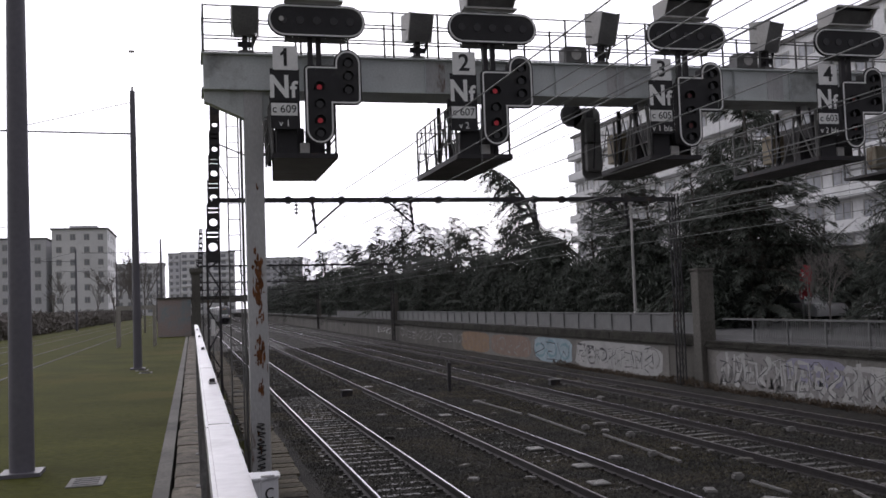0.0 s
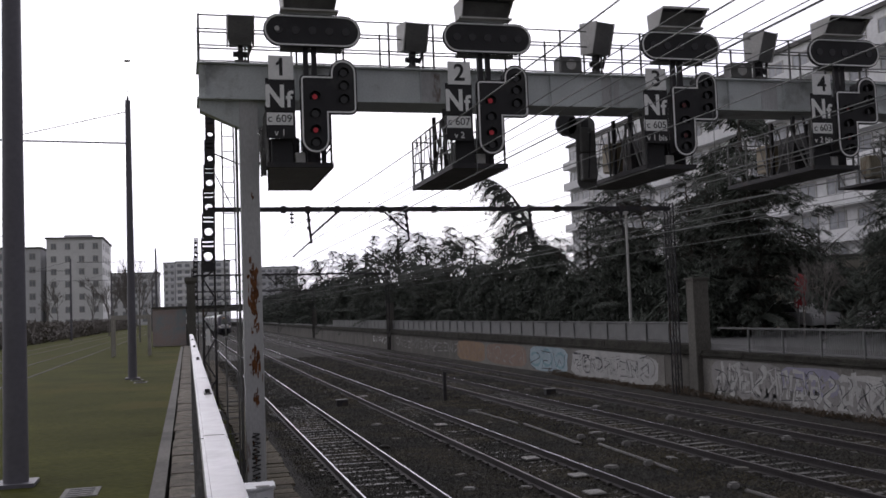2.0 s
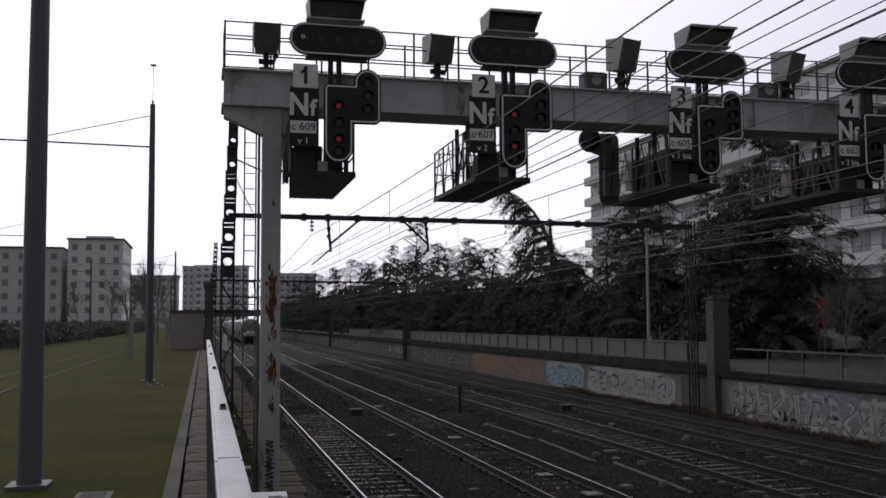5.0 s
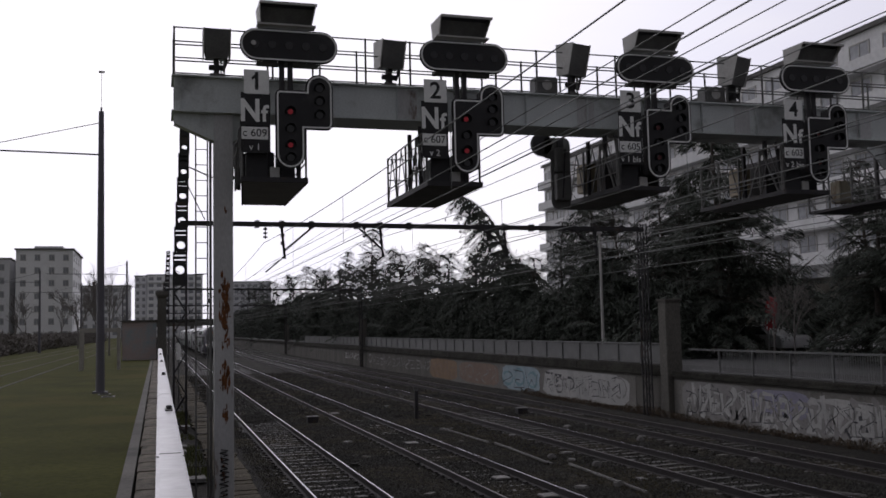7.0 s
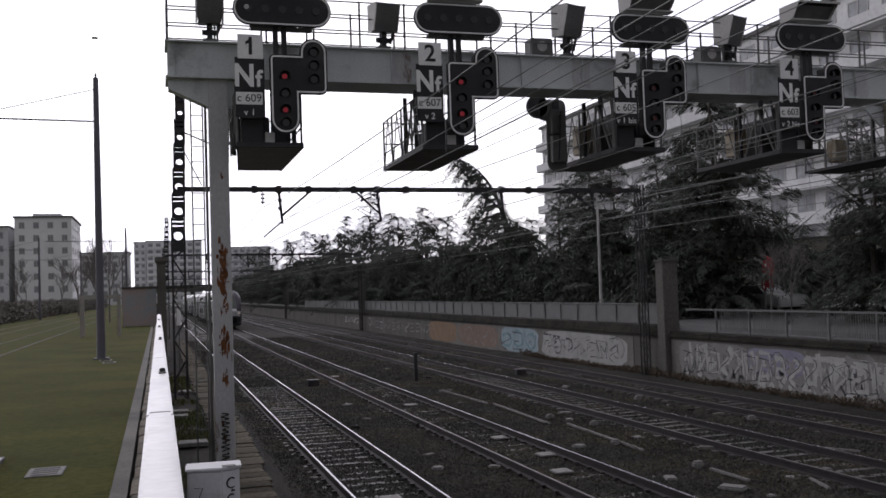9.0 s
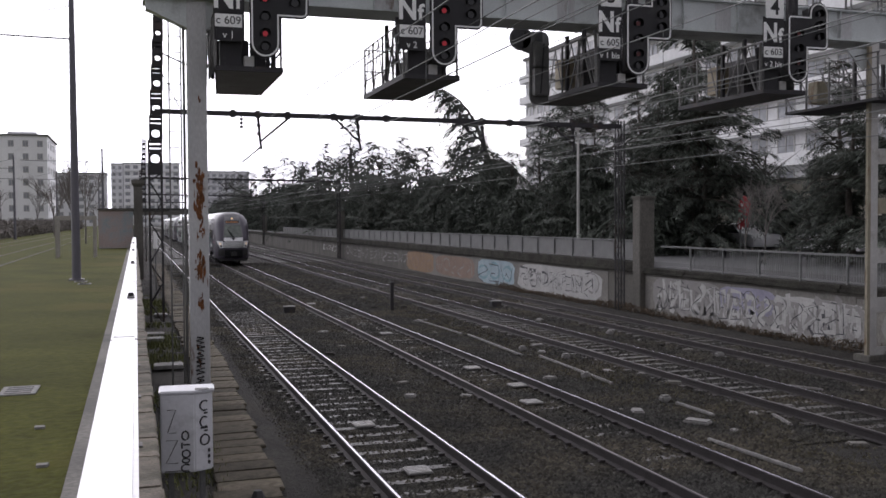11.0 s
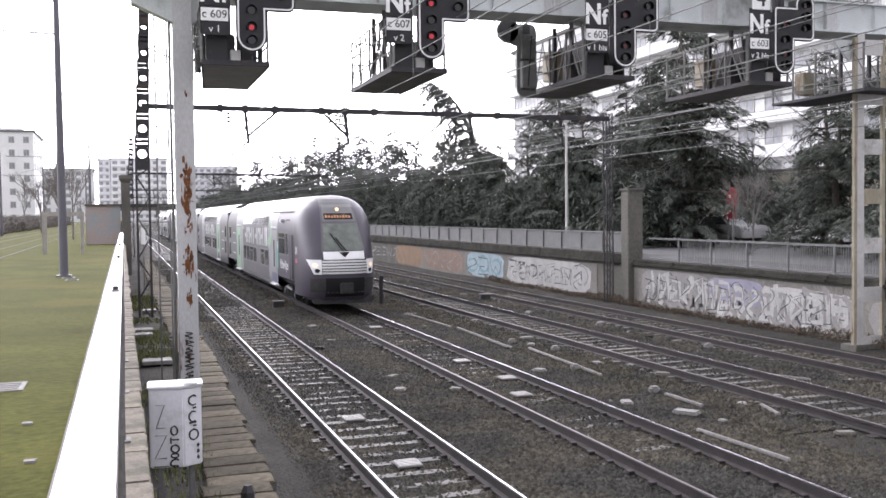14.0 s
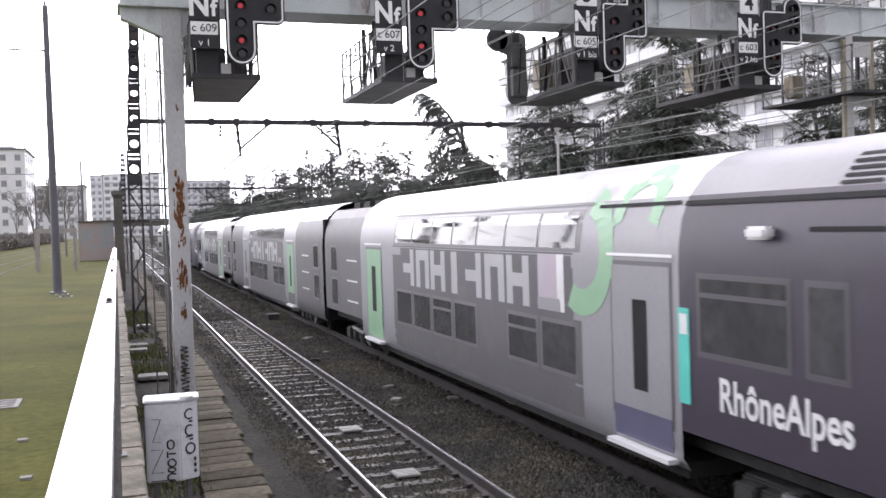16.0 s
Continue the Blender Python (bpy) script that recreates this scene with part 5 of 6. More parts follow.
def end_car(lit):
    """Cab car with its nose at the origin, 28.2 m long."""
    c = thing("train_cab_car", (0, 0, 0), "violet-grey and silver double-deck train car with a rounded cab", "train car", "train")
    L = 28.2
    # nose shell
    rows = []
    zs = [0.42, 0.6, 0.85, 1.1, 1.4, 1.7, 2.0, 2.3, 2.6, 2.9, 3.2, 3.5, 3.78, 4.06, 4.22, 4.31, 4.355]
    for z in zs:
        w = side_x(max(z, 0.56))
        r = []
        for i in range(33):
            a = -math.pi / 2 + math.pi * i / 32
            x = w * math.copysign(abs(math.sin(a)) ** (2 / NOSE_N), a)
            r.append((x, NOSE_END - (NOSE_END - front_s(z)) * max(0.0, math.cos(a)) ** (2 / NOSE_N), z))
        rows.append(r)
    part("nose", B().loft(rows), T_DARK, c, "rounded violet-grey nose", smooth=True)
    part("skirt", nose_patch(lambda z: (-1.25, 1.25), 0.30, 0.62, -0.04, 3, 14), T_DARK, c)
    part("snowplough", B().loft([[(-1.1, 0.55, 0.17), (0, 0.25, 0.17), (1.1, 0.55, 0.17)], [(-1.2, 0.6, 0.42), (0, 0.3, 0.42), (1.2, 0.6, 0.42)]]), T_UNDER, c)
    body_band(NOSE_END, 7.2, "cab_shell", T_DARK, c, 2, 8)
    body_band(NOSE_END, 3.2, "cab_roof", T_DARK, c, 8, 12)
    body_band(3.2, 7.2, "cab_roof", T_CABROOF, c, 8, 12)
    # face
    part("mask", nose_patch(lambda z: (-ramp(z, 1.9, 3.95, 0.84, 0.62), ramp(z, 1.9, 3.95, 0.84, 0.62)), 2.12, 4.06, 0.008, 10), T_RIM, c, "dark grey glazed face panel")
    part("windscreen", nose_patch(lambda z: (-ramp(z, 2.15, 3.3, 0.74, 0.62), ramp(z, 2.15, 3.3, 0.74, 0.62)), 2.2, 3.22, 0.016), T_SCREEN, c, "sloping windscreen")
    part("brow_panel", nose_patch(lambda z: (-ramp(z, 4.0, 4.2, 0.66, 0.58), ramp(z, 4.0, 4.2, 0.66, 0.58)), 4.06, 4.24, 0.010, 3), T_GREY, c)
    part("display_glass", nose_patch(lambda z: (-ramp(z, 3.3, 4.0, 0.62, 0.55), ramp(z, 3.3, 4.0, 0.62, 0.55)), 3.30, 3.96, 0.014), T_FRAME, c)
    disp = part("destination_display", nose_patch(lambda z: (-0.54, 0.54), 3.38, 3.62, 0.018, 2), T_BLACK, c, "dark destination display")
    for i in range(9):
        part("amber_bar", nose_patch(lambda z: (-0.50 + 0.11 * i, -0.50 + 0.11 * i + 0.075), 3.44 + 0.01 * (i % 2), 3.56 - 0.015 * (i % 3), 0.024, 1, 1), T_AMBER if lit else T_FRAME, disp)
    tl = [(0.065 * math.cos(6.2832 * i / 12), 3.78 + 0.065 * math.sin(6.2832 * i / 12)) for i in range(12)]
    part("top_light", B().add([(x, nose_s(x, z, 0.035), z) for x, z in tl], [tuple(range(12))]), T_TOPLAMP if lit else T_WHITE, c, "small warm headlamp")
    part("white_panel", nose_patch(lambda z: (-0.76, 0.76), 1.86, 2.16, 0.012), T_WHITE, c, "white panel under the windscreen")
    part("emblem", B().add([(-0.2, nose_s(0, 2.12, 0.02), 2.14), (0.2, nose_s(0, 2.12, 0.02), 2.14), (0.0, nose_s(0, 1.95, 0.03), 1.94)], [(0, 1, 2)]), T_BLACK, c)
    gr = part("grille", nose_patch(lambda z: (-0.82, 0.82), 1.30, 1.84, 0.006), T_UNDER, c, "silver slatted grille")
    for i in range(5):
        part("slat", nose_patch(lambda z: (-0.82, 0.82), 1.32 + 0.108 * i, 1.39 + 0.108 * i, 0.035, 1), T_GRILLE, gr)
    for sx in (-1, 1):
        hl = part("headlight_unit", nose_patch(lambda z: tuple(sorted((sx * 0.83, sx * ramp(z, 1.3, 1.88, 1.08, 1.28)))), 1.30, 1.86, 0.012), T_WHITE, c, "white headlight surround")
        for u, z, r, mt, nm in ((1.04, 1.65, 0.085, T_LAMP if lit else T_WHITE, "headlamp"), (0.98, 1.44, 0.08, T_BLACK, "tail_lamp")):
            q, n = B(), 14
            q.add([(sx * u + r * math.cos(2 * math.pi * i / n), nose_s(sx * u + r * math.cos(2 * math.pi * i / n), z + r * math.sin(2 * math.pi * i / n), 0.03), z + r * math.sin(2 * math.pi * i / n)) for i in range(n)], [tuple(range(n))])
            part(nm, q, mt, hl)
    # no hollow here: the opening's shade is a black patch on the nose
    part("coupler_recess", nose_patch(lambda z: (-0.72, 0.72), 0.45, 1.16, 0.006), T_BLACK, c, "black patch for the shaded coupler opening")
    cp = part("coupler", B().bar((0, 0.3, 0.8), (0, -0.08, 0.8), 0.14, 10).box(-0.24, 0.24, -0.14, 0.0, 0.58, 0.98), T_UNDER, c, bevel=0.02)
    part("coupler_face", B().disc(0, 0.78, 0.15, -0.16, -0.14), T_UNDER, cp)
    for sx in (-1, 1):
        part("buffer_pad", nose_patch(lambda z: tuple(sorted((sx * 0.74, sx * 1.18))), 0.62, 1.14, 0.014), T_UNDER, c)
    for (xa, za), (xb, zb) in (((-0.05, 2.2), (-0.42, 2.85)), ((0.08, 2.18), (-0.25, 2.7))):
        part("wiper", B().bar((xa, nose_s(xa, za, 0.06), za), (xb, nose_s(xb, zb, 0.05), zb), 0.022, 5), T_BLACK, c)
    for m in (1, -1):
        # cab door, grab rails, side windows, lettering
        cd = part("cab_door", skin(2.95, 3.65, 0.92, 2.85, 0.005, m), T_DARK, c)
        # black strip on the flat door, painted for the shade of its recess
        part("recess", skin(3.02, 3.42, 0.96, 2.75, 0.008, m), T_BLACK, cd)
        for s in (2.92, 3.68):
            part("grab_rail", B().bar((-m * 1.44, s, 0.85), (-m * 1.44, s, 2.75), 0.012, 6), T_GREY, cd)
        window(c, 4.32, 4.95, 1.86, 2.86, m, None, "cab_window", T_RIM)
        window(c, 5.15, 6.82, 1.86, 2.86, m, 2.60, "cab_window", T_RIM)
        part("side_lamp", B().box(*sorted((-m * 1.38, -m * 1.52)), 5.4, 5.75, 3.26, 3.40), T_WHITE, c, bevel=0.03)
        part("side_slot", skin(3.9, 4.9, 3.34, 3.39, 0.01, m, 1), T_BLACK, c)
        lettering("RhôneAlpes", 0.52, T_WHITE, c, (-m * 1.418, 5.35, 1.45), (90, 0, -90 * m), "lettering", 0.008, 0.80)
        for s in (2.12, 2.29, 2.46):
            part("logo_bar", skin(s, s + 0.11, 2.02, 2.30, 0.01, m, 1), T_WHITE, c)
        part("logo_block", skin(2.12, 2.58, 1.66, 1.84, 0.01, m, 1), T_REDLOGO, c)
        part("gutter", skin(3.4, 7.2, 3.66, 3.72, 0.02, m, 1), T_BLACK, c)
        for r in range(2):
            for i in range(5):
                part("louvre", skin(3.35 + 0.75 * r, 3.9 + 0.75 * r, 3.80 + 0.07 * i, 3.835 + 0.07 * i, 0.012, m, 1), T_BLACK, c)
        part("turquoise_strip", skin(6.98, 7.22, 1.25, 2.42, 0.012, m), T_TEAL, c, "turquoise class strip")
        part("class_mark", skin(7.02, 7.18, 2.1, 2.35, 0.016, m, 1), T_WHITE, c)
    # first door bay, saloon, second door bay and tail
    body_band(7.2, 9.6, "door_bay", T_SILVER, c, 0, 8)
    body_band(7.2, 9.6, "roof", T_ROOF, c, 8, 12)
    car_middle(c, 9.6, 20.0)
    body_band(20.0, 23.2, "door_bay", T_SILVER, c, 0, 8)
    body_band(20.0, L - 5.0, "roof", T_ROOF, c, 8, 12)
    body_band(23.2, L - 0.2, "tail_shell", T_GREY, c, 2, 8)
    body_band(23.2, L - 0.2, "tail_roof", T_GREY, c, 8, 9)
    part("roof_well", B().box(-1.0, 1.0, 23.2, L - 0.3, 3.85, 4.02), T_UNDER, c)
    for s in (24.2, 25.6, 26.8):
        part("roof_gear", B().box(-0.6, 0.6, s - 0.4, s + 0.4, 4.02, 4.28), T_UNDER, c, bevel=0.03)
    part("end_wall", B().box(-1.38, 1.38, L - 0.2, L - 0.15, 0.45, 3.8), T_BLACK, c)
    part("bellows", B().box(-1.2, 1.2, L - 0.15, L + 0.15, 0.7, 3.9), T_BLACK, c)
    for m in (1, -1):
        door(c, 7.4, 8.85, m, T_SILVER, T_BLUE)
        door(c, 21.0, 22.5, m, T_GREEN, T_GREEN)
        ring_on(c, 9.75, 3.05, 0.55, 0.95, 100, 300, T_GREEN, m)
        ring_on(c, 8.3, 3.62, 0.35, 0.62, -20, 200, T_GREEN, m)
        part("violet_stripe", skin(10.6, 11.3, 2.1, 3.0, 0.006, m), T_PINK, c)
        part("white_stripe", skin(10.35, 10.6, 2.1, 3.0, 0.007, m), T_WHITE, c)
        part("roof_slot", skin(7.3, 9.4, 3.68, 3.73, 0.015, m, 1), T_BLACK, c)
        for z0, z1 in ((1.05, 1.95), (2.1, 2.95)):
            window(c, 26.2, 27.1, z0, z1, m, None, "tail_window")
        for i in range(3):
            part("vent", skin(23.6, 24.9, 1.3 + 0.6 * i, 1.35 + 0.6 * i, 0.012, m, 1), T_WHITE, c)
    bogie(c, 4.95)
    bogie(c, L - 3.9)
    part("underframe", B().box(-1.2, 1.2, 7.4, L - 6.2, 0.22, 0.42), T_UNDER, c)
    part("underfloor", B().box(-1.1, 1.1, 1.6, L - 0.4, 0.62, 0.75), T_UNDER, c)
    return c


def middle_car():
    c = thing("train_middle_car", (0, 0, 0), "silver and grey double-deck train car with large faded lettering", "train car", "train")
    L = 26.4
    for a, b in ((0.2, 5.2), (L - 5.2, L - 0.2)):
        body_band(a, b, "end_shell", T_GREY, c, 0, 8)
        body_band(a, b, "end_roof", T_ROOF, c, 8, 12)
        part("end_wall", B().box(-1.36, 1.36, (a if a < 1 else b) - 0.03, (a if a < 1 else b) + 0.03, 0.45, 3.8), T_BLACK, c)
    car_middle(c, 7.6, L - 7.6)
    for a, b in ((5.2, 7.6), (L - 7.6, L - 5.2)):
        body_band(a, b, "door_bay", T_SILVER, c, 0, 8)
        body_band(a, b, "roof", T_ROOF, c, 8, 12)
        for m in (1, -1):
            door(c, a + 0.5, b - 0.5, m, T_SILVER if a > 8 else T_GREEN, T_GREY)
    for m in (1, -1):
        for s in (0.9, L - 1.8):
            for z0, z1 in ((1.05, 1.95), (2.1, 2.95)):
                window(c, s, s + 0.9, z0, z1, m, None, "end_window")
        for i in range(3):
            part("vent", skin(2.6, 3.9, 1.3 + 0.6 * i, 1.35 + 0.6 * i, 0.012, m, 1), T_WHITE, c)
    bogie(c, 3.7)
    bogie(c, L - 3.7)
    part("underframe", B().box(-1.2, 1.2, 6, L - 6, 0.22, 0.42), T_UNDER, c)
    part("bellows", B().box(-1.2, 1.2, L - 0.2, L + 0.2, 0.7, 3.9), T_BLACK, c)
    part("underfloor", B().box(-1.1, 1.1, 0.4, L - 0.4, 0.62, 0.75), T_UNDER, c)
    return c


def true_length(car):
    """Bring a car to its true length and floor height; the bogies stay on the rails."""
    done_ = set()

    def settle(ob, lift):
        if ob.name.startswith("bogie"):
            lift = 0.0
        if ob.data.name not in done_:
            done_.add(ob.data.name)
            if ob.name.startswith("lettering"):
                ob.location = (ob.location.x, ob.location.y * LENGTH, ob.location.z * LENGTH + lift)
            else:
                for v in ob.data.vertices:
                    v.co.y, v.co.z = v.co.y * LENGTH, v.co.z * LENGTH + lift
        for ch in ob.children:
            settle(ch, lift)

    for ch in car.children:
        settle(ch, 0.15)
    return car


LENGTH = 0.957
lead = true_length(end_car(True))
mid = true_length(middle_car())
tail_car = copy_thing(lead, pose(0, 0, 0))
mid2 = copy_thing(mid, pose(0, 0, 0))
third = copy_thing(lead, pose(0, 0, 0))
fourth = copy_thing(lead, pose(0, 0, 0))
# (car, offset of its origin behind the leading nose, turned about)
CARS = [(lead, 0.0, 0), (mid, 28.2, 0), (tail_car, 28.2 + 26.4 + 28.2, 180), (third, 83.6, 0), (mid2, 111.8, 0), (fourth, 111.8 + 26.4 + 28.2, 180)]
TRACK2 = TRACKS[1]


# the leading nose along the track, second by second
NOSE = ((0.0, 232.0), (4.0, 178.0), (8.0, 122.5), (10.5, 86.0), (12.0, 63.9), (13.0, 49.1), (14.0, 33.6), (15.0, 18.05), (16.0, 2.68))


# ---- grass side: poles, tramway, shelter, far things ----
for px, py, hh in ((-1.81, 10.88, 8.6), (-1.6, 29.0, 8.12), (-2.6, 88.0, 8.0), (-9.5, 60.0, 8.0), (-11.0, 100.0, 8.0), (-9.0, 125.0, 8.0), (-5.0, 150.0, 8.0)):
    po = thing("tramway_pole", (px, py, GRASS_Z), "slim violet-grey steel pole standing in the grass", "pole", "tramway poles")
    part("shaft", B().bar((0, 0, 0), (-0.02, 0, hh), 0.125, 16, 0.075), M_POLE, po, smooth=True)
    part("base_plate", B().box(-0.2, 0.2, -0.2, 0.2, 0, 0.04), M_POLE, po)
    if py > 20:
        part("bracket_arm", B().bar((0, 0, 6.85), (-6.6, 0, 6.95), 0.025, 6), M_POLE, po)
        part("tie", B().bar((0, 0, 7.8), (-3.5, 0, 6.92), 0.012, 5), M_POLE, po)
    part("finial", B().bar((-0.02, 0, hh), (-0.02, 0, hh + 0.12), 0.03, 8), M_POLE, po)
    if py == 29.0:
        part("lamp_rod", B().bar((-0.02, 0, hh), (-0.02, 0, hh + 1.15), 0.006, 5), M_WIRE, po)
        part("lamp_head", B().box(-0.1, 0.06, -0.04, 0.04, hh + 1.15, hh + 1.2), M_HOOD, po)
for tx in (-4.9, -6.35, -8.4, -9.85):
    single("tram_rail", B().box(-0.035, 0.035, -10, 300, 0, 0.02), M_CONC, "pale grooved tram rail set in grass", "tram rail", "tramway rails", kind="structure", at=(tx, 0, GRASS_Z))
for cx, cy in ((-1.1, 10.1), (-1.45, 28.2), (-1.3, 27.1)):
    gp = thing("ground_plate", (cx, cy, GRASS_Z), "pale slotted cover plate in the grass", "cover plate", "cover plates")
    part("frame", B().box(-0.17, 0.17, -0.25, 0.25, 0, 0.012), M_PALE, gp, bevel=0.003)
    for i in range(4):
        part("slot", B().box(-0.12, 0.12, -0.2 + 0.11 * i, -0.15 + 0.11 * i, 0.012, 0.016), M_DARKSTEEL, gp)
for cx, cy in ((-0.75, 8.2), (-0.62, 6.9)):
    single("litter", B().plate(blob(-0.05, 0.05, -0.04, 0.04, 9, 0.3), 0.0, 0.02, "xy"), M_PALE, "crumpled pale scrap lying on the grass", "litter", "litter", at=(cx, cy, GRASS_Z))
gr_ = np.random.RandomState(8)
hut = thing("concrete_hut", (-1.12, 62.5, GRASS_Z), "plain concrete hut with faint coloured graffiti", "hut")
part("body", B().box(-1.02, 1.02, 0, 2.4, 0, 2.38), mat("hut_concrete", (0.40, 0.33, 0.31), 0.9, vary=0.15, scale=0.6, fine=12, bump=0.15, stain=(0.27, 0.33, 0.36), stain_scale=0.6, stain_at=(0.45, 0.6)), hut, bevel=0.03)
part("roof_slab", B().box(-1.07, 1.07, -0.1, 2.5, 2.38, 2.48), M_CONC, hut, bevel=0.02)
col = thing("concrete_column", (0.22, 61.5, 0), "dark concrete column with a flared cap at the wall's end", "column")
part("shaft", B().box(-0.26, 0.26, -0.26, 0.26, 0, 5.72), M_CONC, col, bevel=0.03)
part("cap", B().loft([[(-d, -d, z), (d, -d, z), (d, d, z), (-d, d, z)] for d, z in ((0.26, 5.72), (0.38, 5.92), (0.38, 6.10))], close=True).box(-0.38, 0.38, -0.38, 0.38, 6.09, 6.13), M_CONC, col)
shel = thing("tree_guard", (-2.6, 48.0, GRASS_Z), "weathered timber frame around a young tree", "tree guard")
for dx in (-0.85, 0.8):
    for dy in (-0.6, 0.6):
        part("post", B().box(dx - 0.06, dx + 0.06, dy - 0.06, dy + 0.06, 0, 1.95), M_TIMBER, shel)
for dy in (-0.6, 0.6):
    part("crossbar", B().box(-0.92, 0.87, dy - 0.05, dy + 0.05, 1.75, 1.95), M_TIMBER, shel)

# cabinet beside the walkway
CAB = 0.74
cab = thing("trackside_cabinet", (0.47, 9.6, -0.12), "pale grey cabinet with black scrawled tags, on tall legs", "cabinet")
CAB_Z = 0.93


def cab_plan(pts, z0, z1):
    return B().plate([(x * CAB, y * CAB) for x, y in pts], CAB_Z + z0 * CAB, CAB_Z + z1 * CAB, "xy")


part("body", cab_plan([(-0.35, -0.15), (0.08, -0.22), (0.32, -0.1), (0.34, 0.25), (-0.33, 0.28)], 0.42, 1.46), M_CABINET, cab, bevel=0.012)
part("lid", cab_plan([(-0.37, -0.17), (0.08, -0.245), (0.345, -0.115), (0.365, 0.27), (-0.35, 0.30)], 1.46, 1.50), M_CABINET, cab, bevel=0.01)
# thin darker sheet painted in for the shaded recess in the lid
part("lid_panel", B().box(0.07, 0.20, -0.145, -0.05, CAB_Z + 1.50 * CAB, CAB_Z + 1.50 * CAB + 0.004), M_CAGE, cab)
part("door_seam", cab_plan([(-0.3, -0.226), (0.0, -0.226), (0.0, -0.2), (-0.3, -0.2)], 0.45, 0.456), M_DARKSTEEL, cab)
for dx, dy in ((-0.16, -0.04), (0.14, -0.04), (-0.16, 0.15), (0.14, 0.15)):
    part("leg", B().box(dx - 0.022, dx + 0.022, dy - 0.022, dy + 0.022, -0.02, CAB_Z + 0.42 * CAB), M_CAGE, cab)


def tag_strokes(cells, x_of, w):
    b = B()
    for u, z, cw, ch, kind in cells:
        t = [i / 10 for i in range(11)]
        if kind == 0:
            pts = [(u + cw * (0.5 + 0.5 * math.cos(6.28 * a + 0.9)), z + ch * (0.5 + 0.5 * math.sin(6.28 * a + 0.9))) for a in t]
        elif kind == 1:
            pts = [(u + cw * (0.5 + 0.5 * math.cos(4.4 * a + 0.9)), z + ch * (0.5 + 0.5 * math.sin(4.4 * a + 0.9))) for a in t]
        elif kind == 2:
            pts = [(u, z), (u, z + ch)]
        elif kind == 3:
            pts = [(u, z + ch), (u + cw, z + ch), (u, z), (u + cw, z)]
        else:
            pts = [(u, z + ch * 0.5), (u + cw, z + ch * 0.5)]
        b.path([x_of(*p) for p in pts], w, 4)
    return b


face_r = lambda u, z: ((0.08 + 0.24 * u) * CAB, (-0.224 + 0.12 * u) * CAB, CAB_Z + z * CAB)
face_l = lambda u, z: ((-0.35 + 0.43 * u) * CAB, (-0.154 - 0.07 * u) * CAB, CAB_Z + z * CAB)
for cell in [(0.30, 1.22, 0.5, 0.13, 1), (0.5, 1.16, 0.2, 0.05, 4), (0.3, 1.0, 0.45, 0.14, 1), (0.3, 0.98, 0.4, 0.02, 4), (0.5, 0.93, 0.2, 0.04, 4), (0.3, 0.76, 0.5, 0.14, 0), (0.75, 0.66, 0.05, 0.04, 0), (0.75, 0.58, 0.05, 0.04, 0), (0.75, 0.5, 0.05, 0.04, 0)]:
    part("black_tag", tag_strokes([cell], face_r, 0.009), M_BLACKPAINT, cab, "black marker stroke")
for cell in [(0.62, 0.85, 0.2, 0.12, 0), (0.62, 0.74, 0.25, 0.08, 2), (0.66, 0.78, 0.2, 0.02, 4), (0.62, 0.62, 0.24, 0.10, 0), (0.62, 0.55, 0.22, 0.06, 0), (0.6, 0.43, 0.3, 0.1, 1)]:
    part("black_tag", tag_strokes([cell], face_l, 0.008), M_BLACKPAINT, cab, "black marker stroke")
part("grey_tag", tag_strokes([(0.2, 0.95, 0.25, 0.3, 3), (0.15, 0.55, 0.35, 0.3, 3)], face_l, 0.004), M_CAGE, cab, "faint grey scratch tag")
bol = thing("bollard", (1.35, 11.3, -0.1), "short dark post with a pointed top", "bollard")
part("post", B().bar((0, 0, 0), (0, 0, 0.38), 0.09, 6), M_DARKSTEEL, bol)
part("top", B().bar((0, 0, 0.38), (0, 0, 0.46), 0.09, 6, 0.05), M_DARKSTEEL, bol)
for cx, cy, ln in ((0.75, 24.5, 0.7), (0.55, 31.5, 0.6), (0.55, 30.2, 0.5), (0.9, 38.0, 0.5)):
    single("broken_slab", B().box(-ln / 2, ln / 2, -0.3, 0.3, 0, 0.1), M_PALE, "pale broken concrete slab on the verge", "slab", "broken slabs", bevel=0.02, at=(cx, cy, -0.08))
# weeds between parapet and walkway
wv, wf = [], []
for i in range(9000):
    y, x = 9 + 40 * gr_.rand() ** 1.3, 0.12 + 1.1 * gr_.rand()
    if math.sin(y * 1.3) + math.sin(y * 0.45 + 1) + gr_.rand() < 0.5:
        continue
    hgt, a, w = 0.05 + 0.16 * gr_.rand(), gr_.rand() * 6.28, 0.012 + 0.012 * gr_.rand()
    o = len(wv)
    wv += [(x + w * math.cos(a), y + w * math.sin(a), -0.12), (x - w * math.cos(a), y - w * math.sin(a), -0.12), (x + 0.1 * (gr_.rand() - 0.5), y + 0.1 * (gr_.rand() - 0.5), -0.12 + hgt)]
    wf.append((o, o + 1, o + 2))
me = bpy.data.meshes.new("weeds")
me.from_pydata(wv, [], wf)
me.materials.append(island(mat("weed", (0.12, 0.13, 0.045), 0.9, vary=0.3, bump=0), 0.4))
tagged(new("weeds", me), "straggling weeds along the foot of the wall", "weeds", kind="stuff")


